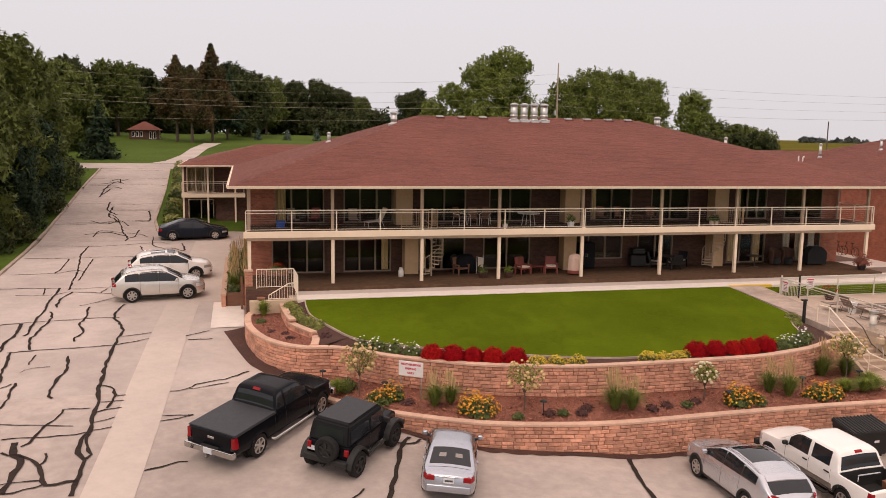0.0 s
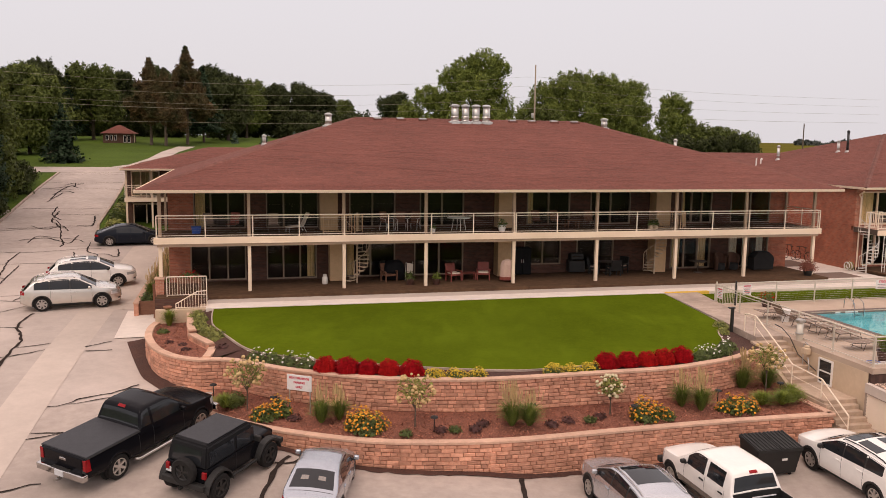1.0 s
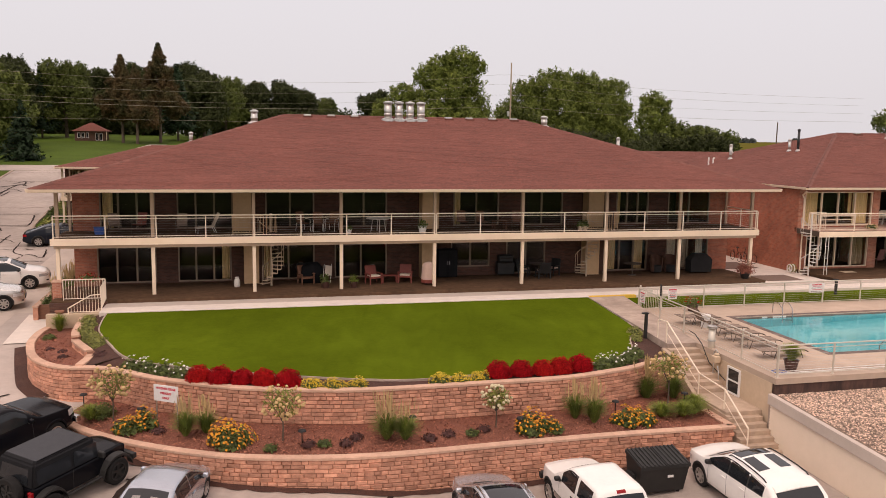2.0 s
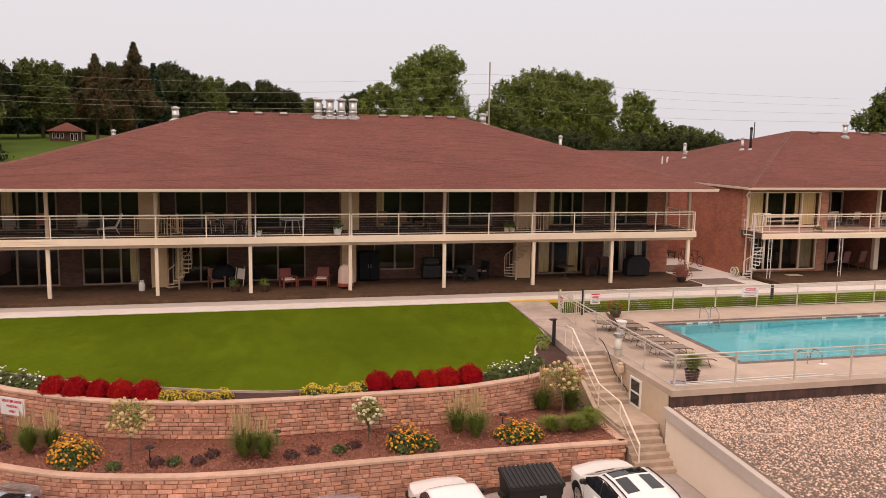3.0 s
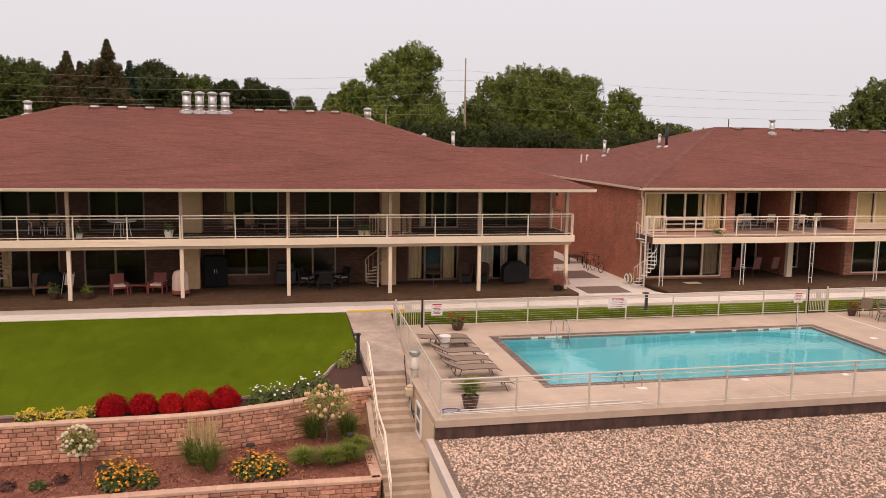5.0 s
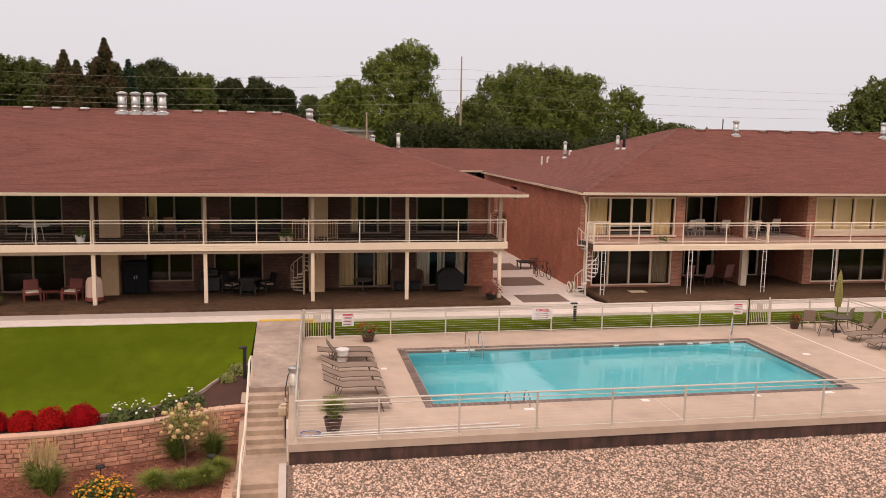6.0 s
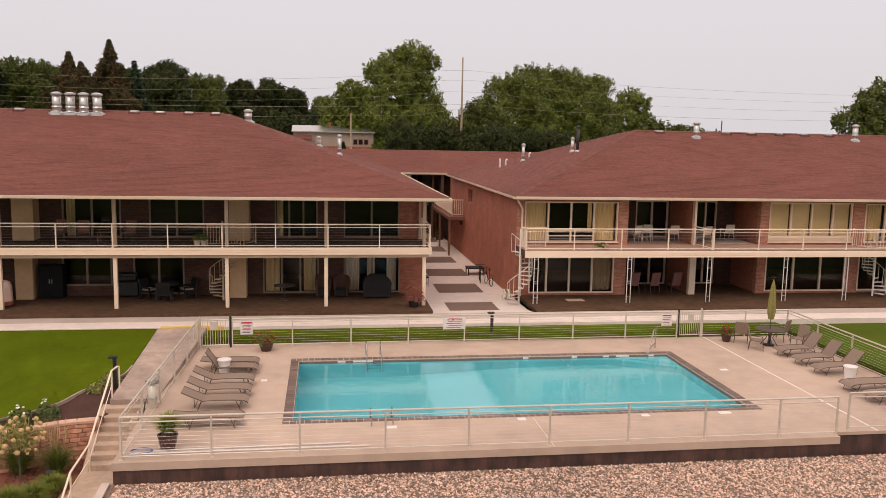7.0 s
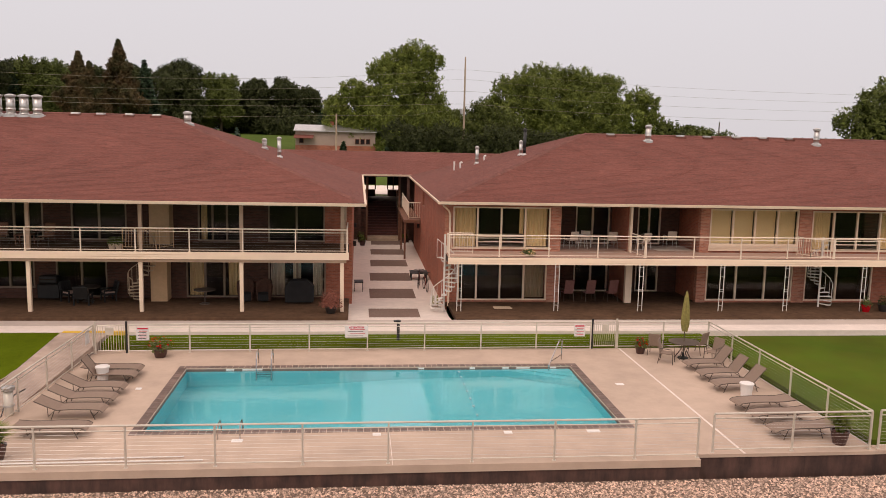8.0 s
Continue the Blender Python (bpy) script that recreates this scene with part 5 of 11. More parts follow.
# Recess piers use the shade-darkened brick; only the end piers keep the lit tone.
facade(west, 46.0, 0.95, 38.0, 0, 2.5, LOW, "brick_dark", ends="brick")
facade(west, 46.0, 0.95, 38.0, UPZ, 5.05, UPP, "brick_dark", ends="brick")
for k, (a, b, za, zb) in enumerate(LOW + UPP):
    window(west, a, b, 46.0, za, zb, [a + (b - a) / 3, a + (b - a) * 2 / 3] if k % 8 in (0, 1, 6) else [(a + b) / 2], name="sliding_door", mt="frame_shaded")
for a, b, za, mt in ((34.18, 34.88, 0.1, "curtain_white"), (36.28, 36.78, 0.1, "curtain_white"), (35.28, 35.68, 0.1, "curtain_white"), (30.18, 30.88, 0.1, "curtain"), (32.08, 32.68, 0.1, "curtain"), (10.18, 10.58, 0.1, "curtain"), (7.98, 8.38, 0.1, "curtain"), (30.78, 31.08, UPZ + 0.1, "curtain"), (2.08, 2.58, UPZ + 0.1, "curtain"), (20.78, 21.18, UPZ + 0.1, "curtain")):
    curtain(west, a, b, 46.35, za, za + 2.05, mt)
part("wall", bx(0.7, 0.95, 46.0, 67.4, -1.8, 5.05), "brick", west)
part("wall", bx(38.0, 38.25, 46.0, 67.4, -0.6, 5.05), "brick", west)
part("wall", bx(0.7, 38.25, 67.4, 67.65, -0.6, 5.05), "brick", west)
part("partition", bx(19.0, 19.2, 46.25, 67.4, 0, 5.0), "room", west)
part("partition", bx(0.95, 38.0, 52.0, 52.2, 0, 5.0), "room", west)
for x, low_x in ((8.6, 9.12), (18.7, 18.72), (28.55, 28.55)):
    part("storage_closet", bx(low_x, low_x + 0.78, 45.15, 46.0, 0.001, 2.5), "closet", west, "beige stucco closet wall end")
    part("storage_closet", bx(x, x + 0.95, 45.15, 46.0, UPZ + 0.001, 5.05), "closet", west, "beige stucco closet wall end")
POSTS = (0.55, 4.83, 9.62, 13.98, 18.89, 23.78, 28.68, 33.19, 37.8)
for k, x in enumerate(POSTS):
    if k:
        part("post", soft_box(x - 0.085, x + 0.085, 42.84, 43.01, -0.28, 2.5, 0.008, 1), "cream", west, "cream painted square post")
    else:
        part("corner_pier", bx(x - 0.26, x + 0.14, 42.62, 43.1, -1.6, 0.74), "brick_pier", west, "brick corner pier")
        part("pier_cap", soft_box(x - 0.3, x + 0.18, 42.58, 43.14, 0.74, 0.82, 0.015, 1), "cap", west, "stone cap of the corner pier")
        part("post", soft_box(x - 0.085, x + 0.085, 42.84, 43.01, 0.82, 2.5, 0.008, 1), "cream", west)
    part("post", soft_box(x - 0.08, x + 0.08, 42.95, 43.11, UPZ, 5.05, 0.008, 1), "post_tan", west)
for x in (0.6, 37.9):
    part("post", soft_box(x - 0.06, x + 0.06, 45.75, 45.87, UPZ, 5.05, 0.008, 1), "post_tan", west)
hip_roof(west, -0.4, 38.8, 41.9, 67.1, 5.2, (11.7, 54.5, 9.08), (27.45, 54.5, 9.08))
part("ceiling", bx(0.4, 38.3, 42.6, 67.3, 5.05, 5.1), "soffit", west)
for a, b, n in ((0.4, 18.85, 8), (18.95, 38.05, 8)):
    railing("balcony_railing", (a, 42.78, UPZ), (b, 42.78, UPZ), n, "cream metal balcony railing with thin horizontal cables", low=0.08)
railing("balcony_railing", (38.02, 42.9, UPZ), (38.02, 45.9, UPZ), 2, "cream metal railing at the balcony end", low=0.08)
for x, y in ((9.75, 43.5), (28.9, 43.5)):
    picket_rail("stairwell_railing", (x - 1.15, y, UPZ), (x + 0.35, y, UPZ), "tan picket railing round the spiral stair opening", 0.95, "closet")
    picket_rail("stairwell_railing", (x + 0.5, y, UPZ), (x + 1.0, y + 0.6, UPZ), "tan picket railing round the spiral stair opening", 0.95, "closet")
spiral_stair(10.5, 44.4, 0, UPZ, 200, 330, "stucco", "cream metal spiral stair up to the balcony", 0.65)
spiral_stair(28.3, 44.6, 0, UPZ, 120, 330, "stucco", "cream metal spiral stair up to the balcony", 0.65)


def roof_z(x, y):
    """Height of the west roof's front and side slopes."""
    return 5.2 + min((y - 41.9) * 3.88 / 12.6, (x + 0.4) * 3.88 / 12.1, (38.8 - x) * 3.88 / 11.35)


def flue(x, y, z, h, r, mt="galv", cap=True, label="galvanised flue pipe with a cap"):
    root = thing("flue_pipe", label, "flue", x, y, z, group="roof vents")
    part("flashing", lt([(r * 1.9, -0.12), (r * 1.85, 0.02), (r * 1.12, 0.09), (r * 1.06, 0.12)], 14), "galv", root)
    part("pipe", lt([(r, 0.0), (r, h)], 14), mt, root, smooth=True)
    part("collar", lt([(r * 1.12, 0.3), (r * 1.15, 0.32), (r * 1.02, 0.4)], 14), mt, root)
    if cap:
        part("cap", lt([(r * 0.95, h), (r * 1.3, h + 0.02), (r * 1.3, h + 0.1), (r * 1.05, h + 0.12), (r * 0.4, h + 0.18)], 14), mt, root)
    return root


for k in range(4):
    x = 18.3 + k * 0.72
    flue(x, 53.9, roof_z(x, 53.9), 1.0, 0.24)
for x, y, h, r in ((9.9, 53.3, 0.65, 0.2), (6.0, 56.4, 0.5, 0.12), (28.8, 53.5, 0.55, 0.2), (34.0, 53.0, 1.0, 0.11), (32.8, 56.3, 0.45, 0.13)):
    flue(x, y, roof_z(x, y), h, r)
for x in (13.2, 14.7, 16.2, 22.4, 23.8, 25.4, 26.9):
    root = thing("roof_vent", "low galvanised box vent near the ridge", "roof vent", x, 54.3, roof_z(x, 54.3) + 0.02, group="box vents")
    part("hood", soft_box(-0.22, 0.22, -0.2, 0.25, -0.1, 0.10, 0.03, 2), "galv", root)
    part("base", bx(-0.3, 0.3, -0.3, 0.3, -0.12, 0.0), "ridge_cap", root)

# east building
east = thing("apartment_building", "two-storey red brick apartment building with open terrace balcony and hip roof", "apartment building")
EF = -0.1
EUP = 2.56
part("patio_deck", soft_box(43.1, 84, 41.85, 45.6, -0.32, EF, 0.02, 1), "carpet", east, "dark carpeted ground-floor deck")
part("floor", bx(43.0, 84, 45.6, 68, -0.32, EF), "carpet", east)
part("balcony_slab", bx(42.87, 84, 43.5, 45.6, 2.22, EUP - 0.012), "soffit", east)
part("balcony_floor", bx(42.86, 84, 43.46, 45.6, EUP - 0.012, EUP), "deck_grey", east, "pinkish coated balcony floor")
for k in range(3):
    z = 2.2 + k * 0.108
    part("fascia_board", ring_loft(bmesh.new(), [[(x, 43.5, z), (x, 43.41, z), (x, 43.445, z + 0.106), (x, 43.5, z + 0.106)] for x in (42.85, 84)]), "cream", east)
part("floor", bx(43.0, 84, 45.6, 68, 2.3, EUP), "deck_grey", east)
ELOW = [(43.6, 48.2, 0.0, 2.05), (48.81, 56.25, EF, 2.3), (56.74, 61.5, 0.0, 2.05), (62.2, 66.0, 0.0, 2.05), (67.2, 74.5, EF, 2.3), (75, 80, 0.0, 2.05)]
EUPP = [(43.3, 48.3, EUP + 0.12, 4.8), (48.82, 56.28, EUP, 5.0), (56.78, 61.62, EUP + 0.12, 4.84), (62.38, 67.3, EUP + 0.12, 4.8), (67.8, 74.5, EUP, 5.0), (75, 80, EUP + 0.12, 4.8)]
facade(east, 45.6, 42.87, 84, EF, 2.3, ELOW, "brick")
facade(east, 45.6, 42.87, 84, EUP, 5.0, EUPP, "brick")
window(east, 43.6, 48.2, 45.6, 0.0, 2.05, [44.55, 45.77, 47.0], name="picture_window")
window(east, 56.74, 61.5, 45.6, 0.0, 2.05, [58.38, 59.97], name="picture_window")
window(east, 62.2, 66.0, 45.6, 0.0, 2.05, [63.98], name="picture_window")
window(east, 43.3, 48.3, 45.6, EUP + 0.12, 4.8, [44.55, 45.77, 47.0], name="picture_window")
window(east, 56.78, 61.62, 45.6, EUP + 0.4, 4.84, [58.04, 59.24, 60.48], name="picture_window")
window(east, 62.38, 67.3, 45.6, EUP + 0.12, 4.8, [63.6, 64.92, 66.2], name="picture_window")
window(east, 75, 80, 45.6, EUP + 0.12, 4.8, [76.2, 77.4, 78.7], 3.3, name="picture_window")
window(east, 75, 80, 45.6, 0.0, 2.05, [76.6, 78.3], name="picture_window")
# low sashes and sill boards of the upper windows
for a, b in ((44.6, 45.72), (45.82, 46.95), (63.65, 64.87), (64.97, 66.15)):
    sash = part("low_sash", bx(a, b, 45.572, 45.72, 3.28, 3.36), "cream", east, "cream sash bar")
    for z in (2.72, 3.0):
        part("sash_rail", bx(a, b, 45.58, 45.70, z, z + 0.05), "cream", east)
for a, b in ((43.25, 48.35), (56.72, 61.68), (62.33, 67.35)):
    part("window_sill", bx(a, b, 45.5, 45.6, EUP + 0.1, EUP + 0.17), "cream", east)
part("sill_panel", bx(56.74, 61.66, 45.56, 45.68, EUP + 0.1, EUP + 0.42), "siding", east, "cream ribbed panel below the window")
for k in range(4):
    part("panel_rib", bx(56.77, 61.63, 45.535, 45.56, EUP + 0.18 + 0.06 * k, EUP + 0.205 + 0.06 * k), "cream", east)
# brick piers at the openings, in a lighter brick
for z0, z1, ps in ((EF, 2.3, ((48.22, 48.84), (56.22, 56.72), (61.52, 62.18))), (EUP, 5.0, ((42.88, 43.28), (48.32, 48.85), (56.25, 56.74), (61.66, 62.34)))):
    for a, b in ps:
        part("pier", bx(a, b, 45.56, 45.9, z0, z1), "brick_pier", east, "tan-red brick pier beside the windows")
for a, b in ((43.4, 44.5), (47.08, 48.2), (62.48, 63.55), (66.3, 67.2)):
    curtain(east, a, b, 45.92, EUP + 0.2, 4.74)
for a, b in ((56.9, 57.98), (58.12, 59.18), (59.32, 60.42), (60.56, 61.52)):
    part("window_blind", bx(a, b, 45.8, 45.815, EUP + 0.46, 4.78), "curtain", east, "plain pale roller blind")
curtain(east, 46.75, 46.96, 45.94, EUP + 0.85, 4.74)
curtain(east, 47.08, 48.1, 45.92, 0.1, 1.98, "curtain_dim")
for z0, z1 in ((EF, 2.3), (EUP, 5.0)):
    for x in (48.62, 56.28):
        part("wall", bx(x, x + 0.2, 45.91, 48.5, z0, z1), "brick", east)
    part("wall", bx(52.42, 52.58, 45.66, 48.5, z0, z1), "brick", east)
    half = 0.17 if z0 < 1 else 0.06
    part("end_post", bx(52.5 - half, 52.5 + half, 45.4, 45.66, z0, z1), "cream", east, "cream end post of the dividing wall")
    # Back walls of the recess: shade put into the brick colour.
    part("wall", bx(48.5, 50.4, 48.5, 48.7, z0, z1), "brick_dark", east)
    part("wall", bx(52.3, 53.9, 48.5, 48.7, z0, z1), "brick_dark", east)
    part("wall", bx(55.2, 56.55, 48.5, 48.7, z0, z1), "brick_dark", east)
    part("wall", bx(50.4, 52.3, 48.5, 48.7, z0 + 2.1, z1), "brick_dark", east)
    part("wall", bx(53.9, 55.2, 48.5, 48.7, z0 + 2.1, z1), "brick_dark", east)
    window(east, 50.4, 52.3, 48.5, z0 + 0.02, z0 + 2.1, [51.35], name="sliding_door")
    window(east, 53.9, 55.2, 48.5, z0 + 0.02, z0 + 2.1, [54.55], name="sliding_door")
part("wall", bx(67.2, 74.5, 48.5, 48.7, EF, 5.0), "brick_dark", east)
part("wall", bx(42.87, 43.12, 45.85, 58.4, -0.6, 5.0), "brick", east)
part("wall", bx(42.87, 43.12, 60.0, 68, -0.6, 5.0), "brick", east)
part("wall", bx(42.87, 43.12, 58.4, 60.0, -0.6, 3.6), "brick", east)
part("wall", bx(42.87, 43.12, 58.4, 60.0, 4.5, 5.0), "brick", east)
part("wall", bx(84, 84.25, 45.6, 68, -0.6, 5.0), "brick", east)
part("wall", bx(43.12, 84, 53, 53.2, 0, 5.0), "room", east)
part("ceiling", bx(42.9, 84, 44.9, 67.3, 5.0, 5.05), "soffit", east)
hip_roof(east, 42.5, 85, 44.4, 67.4, 5.14, (52.2, 54.2, 8.58), (75, 54.2, 8.58))
part("downspout", tb([(42.72, 44.75, 4.88), (43.05, 45.5, 4.6), (43.12, 45.4, 4.4), (43.12, 45.4, -0.25)], 0.05, 8), "cream", east, "cream downspout")
for x in (43.42, 48.22, 52.46, 56.62, 60.02, 64.14, 68.3):
    root = thing("trellis_post", "slender white metal ladder post under the balcony", "post", x, 43.44, EF, group="trellis posts")
    for o in (-0.1, 0.1):
        part("upright", tb([(o, 0, 0), (o, 0, 2.4)], 0.022, 6), "white_metal", root)
    for z in (0.3, 1.0, 1.1, 1.75, 2.2):
        part("rung", tb([(-0.1, 0, z), (0.1, 0, z)], 0.013, 5), "white_metal", root)
railing("balcony_railing", (42.9, 43.55, EUP), (62.44, 43.55, EUP), 8, "pale metal railing at the terrace edge", 1.05, low=0.08, cables=4)
railing("balcony_railing", (62.5, 43.55, EUP), (83.8, 43.55, EUP), 9, "pale metal railing at the terrace edge", 1.05, low=0.08, cables=4)
railing("terrace_divider", (52.62, 43.6, EUP), (52.5, 45.38, EUP), 2, "pale metal railing between two terraces", 1.0, low=0.08, cables=4)
picket_rail("stairwell_railing", (42.92, 43.6, EUP), (42.92, 44.6, EUP), "pale picket railing at the spiral stair", 1.0)
picket_rail("stairwell_railing", (43.0, 44.7, EUP), (44.2, 44.7, EUP), "pale picket railing at the spiral stair", 1.0)
arc = [(62.35 - 1.1 * math.sin(a), 44.75 - 1.1 * math.cos(a)) for a in np.linspace(0, 1.7, 5)]
for p, q in zip(arc, arc[1:]):
    picket_rail("stairwell_railing", (*p, EUP), (*q, EUP), "pale curved picket railing at the spiral stair", 0.95)
spiral_stair(42.75, 44.1, -0.26, EUP, 160, 320, "white_metal", "white metal spiral stair at the terrace corner", 0.62)
spiral_stair(62.45, 44.55, EF, EUP, 290, 330, "white_metal", "white metal spiral stair up to the terrace", 0.62)


def east_roof_z(x, y):
    return 5.14 + min((y - 44.4) * 3.44 / 9.8, (x - 42.5) * 3.44 / 9.7)


for x, y, h, r in ((48.35, 54.3, 0.72, 0.1), (48.4, 53.4, 1.42, 0.09), (55.9, 53.2, 0.8, 0.17), (66.6, 53.2, 0.85, 0.17), (46.3, 58.6, 0.98, 0.11)):
    flue(x, y, east_roof_z(x, y), h, r, "black_pipe" if h > 1 else "galv")
for x, h in ((44.9, 0.65), (45.3, 0.4), (46.9, 0.3)):
    root = thing("vent_pipe", "white plastic vent pipe on the roof", "vent pipe", x, 59.4, east_roof_z(x, 59.4) - 0.05, group="plastic vents")
    part("pipe", tb([(0, 0, 0), (0, 0, h), (0.06, 0, h + 0.06), (0.12, 0, h)] if h < 0.6 else [(0, 0, 0), (0, 0, h)], 0.058, 8), "white_plastic", root)
for x in (53.8, 58.2, 59.9, 61.8, 63.5, 65.2):
    root = thing("roof_vent", "low galvanised box vent near the ridge", "roof vent", x, 54.0, east_roof_z(x, 54.0) + 0.02, group="box vents")
    part("hood", soft_box(-0.22, 0.22, -0.2, 0.25, -0.1, 0.10, 0.03, 2), "galv", root)
    part("base", bx(-0.3, 0.3, -0.3, 0.3, -0.12, 0.0), "ridge_cap", root)

# rear building that links both, with the open stair through it
rear = thing("apartment_building", "long rear brick building with red-brown roof and an open stairway", "apartment building", -0.35, -0.9)
hip_roof(rear, -4.35, 90, 70.4, 83.5, 5.12, (2.0, 76.9, 6.72), (84, 76.9, 6.72))
for a, b in ((-1.6, 39.1), (42.75, 88)):
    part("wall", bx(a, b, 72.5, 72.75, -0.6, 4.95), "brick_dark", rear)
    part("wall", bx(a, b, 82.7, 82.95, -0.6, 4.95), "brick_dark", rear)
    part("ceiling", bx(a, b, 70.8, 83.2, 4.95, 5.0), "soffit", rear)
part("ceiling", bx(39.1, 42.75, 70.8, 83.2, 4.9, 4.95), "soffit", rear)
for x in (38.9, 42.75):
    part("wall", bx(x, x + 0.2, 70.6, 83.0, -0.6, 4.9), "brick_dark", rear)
for k in range(15):
    y, z = 71.35 + 0.37 * k, -0.28 + 0.183 * (k + 1)
    part("stair", bx(39.66, 42.14, y, y + 0.4, -0.6, z), "step" if k < 2 else "stair_brown", rear)
    if k > 1:
        part("nosing", bx(39.68, 42.12, y - 0.03, y + 0.03, z + 0.001, z + 0.014), "redwood", rear)
for x in (39.1, 42.14):
    part("stair_side", bx(x, x + 0.56, 72.2, 76.95, -0.6, 2.2), "brick_dark", rear)
part("landing", bx(39.1, 42.75, 76.95, 83.2, 2.2, 2.46), "path_old", rear)
for x in (39.6, 42.2):
    part("post", bx(x - 0.07, x + 0.07, 71.6, 71.75, -0.3, 4.95), "wood", rear)
    part("handrail", tb([(x, 71.7, 0.7), (x, 76.9, 3.45)], 0.04, 6), "cream", rear)
for x0, x1 in ((39.15, 40.5), (41.65, 42.7)):
    part("screen", bx(x0, x1, 82.9, 83.0, 2.46, 3.02), "brick_dark", rear, "dark screen wall beside the rear exit")
    part("screen_sill", bx(x0, x1, 82.86, 83.04, 3.02, 3.08), "cream", rear, "white sill of the screen opening")
    part("screen_panel", bx(x0, x1, 82.93, 82.97, 3.5, 4.9), "black_plastic", rear, "dark panel above the opening")
    for x in (x0, (x0 + x1) / 2, x1):
        part("screen_post", bx(x - 0.05, x + 0.05, 82.84, 83.06, 3.08, 4.9), "wood", rear)
# west end balcony of the rear building
part("balcony_slab", bx(-4.3, 0.8, 71.6, 73.6, 2.4, 2.7), "cream", rear)
part("floor", bx(-4.2, 0.8, 71.7, 82, -0.4, -0.05), "concrete_strip", rear)
for x in (-4.15, -2.2, 0.0):
    part("post", bx(x - 0.07, x + 0.07, 71.7, 71.84, -0.1, 4.95), "cream", rear)
part("wall", bx(-4.3, -4.1, 73.6, 82.7, -0.5, 4.95), "brick_dark", rear)
facade(rear, 73.6, -4.1, -1.6, 2.7, 4.95, [(-4.0, -1.75, 2.75, 4.8)], "brick_dark")
facade(rear, 73.6, -4.1, -1.6, -0.2, 2.4, [(-3.9, -1.8, -0.1, 2.1)], "brick_dark")
curtain(rear, -3.95, -1.8, 73.95, 2.8, 4.75, "curtain_dim")
window(rear, -4.0, -1.75, 73.6, 2.75, 4.8, [-3.25, -2.5], name="sliding_door")
window(rear, -3.9, -1.8, 73.6, -0.1, 2.1, [-2.85], name="sliding_door")
part("wall", bx(-4.1, -1.6, 76.0, 76.2, -0.5, 4.95), "room", rear)
part("ceiling", bx(-4.2, -1.6, 70.8, 83, 4.95, 5.0), "soffit", rear)
railing("balcony_railing", (-4.6, 70.75, 2.7), (0.35, 70.75, 2.7), 3, "cream metal railing of the rear corner balcony", 1.0, low=0.08, cables=4)
# side landing in the passage
part("side_landing", bx(42.05, 43.15, 61.8, 71.3, 2.25, 2.45), "wood", rear)
for y in (61.9, 66.6):
    part("post", bx(42.06, 42.19, y, y + 0.13, -0.28, 2.25), "wood", rear)
for p, q in (((42.08, 61.85, 2.45), (42.08, 71.2, 2.45)), ((42.08, 61.85, 2.45), (42.98, 61.85, 2.45))):
    picket_rail("landing_railing", p, q, "cream picket railing of the passage landing", 1.12)
for k in range(6):
    y = 43.46 + 5.22 * k
    root = thing("walk_mat", "brown ribbed mat on the passage floor", "mat", 40.3 + 0.1 * k, y, -0.28, group="passage mats")
    part("mat", soft_box(-1.22, 1.22, -1.28, 1.28, 0.002, 0.022, 0.008, 1), "mat_brown", root)


# ---- pool fence, gates and steps railing ----
FZ = DECK
FH = 1.17


def pool_fence(p, q, posts):
    return railing("pool_fence", (*p, FZ), (*q, FZ), posts, "pale metal pool fence with thin horizontal cables", FH, "rail_grey", low=0.1, cables=8, group="pool fence", category="fence")


pool_fence((28.1, 37.7), (27.78, 26.3), 5)
pool_fence((29.43, 37.82), (48.47, 38.15), 8)
pool_fence((49.66, 38.17), (53.72, 38.2), 2)
pool_fence((53.72, 38.2), (53.68, 26.6), 5)
pool_fence((27.78, 26.25), (46.35, 26.2), 8)
pool_fence((46.35, 26.2), (48.2, 26.22), 1)
pool_fence((48.8, 26.55), (53.66, 26.58), 2)
railing("pool_fence", (53.95, 26.6, FZ + 0.02), (74, 26.6, FZ + 0.02), 8, "pale metal fence along the lawn edge", FH, "rail_grey", low=0.1, cables=8, group="pool fence", category="fence")


def gate(p, q):
    root = thing("pool_gate", "pale metal pool gate with upright pickets", "gate", group="pool gates")
    p, q = Vector((*p, FZ)), Vector((*q, FZ))
    d, up = q - p, Vector((0, 0, 1))
    for k, o in enumerate((p, q)):
        part("gate_post", tb([o, o + up * 1.3], 0.045, 8), "rail_grey" if k else "black_metal", root)
    a, b = p + d * 0.08, q - d * 0.08
    for h in (0.12, 1.15):
        part("rail", tb([a + up * h, b + up * h], 0.022), "rail_grey", root)
    for k in range(11):
        o = a + (b - a) * k / 10
        part("picket", tb([o + up * 0.12, o + up * 1.15], 0.012, 5), "rail_grey", root)
    part("lock_plate", soft_box(-0.15, 0.15, -0.02, 0.02, 0, 0.32, 0.01, 1), "rail_grey", root).matrix_basis = Matrix.Translation(a + (b - a) * 0.55 + up * 0.75) @ pose(0, 0, 0, 0, 0, math.degrees(math.atan2(d.y, d.x)))
    return root


gate((29.36, 37.81), (28.18, 37.71))
gate((48.53, 38.15), (49.6, 38.17))

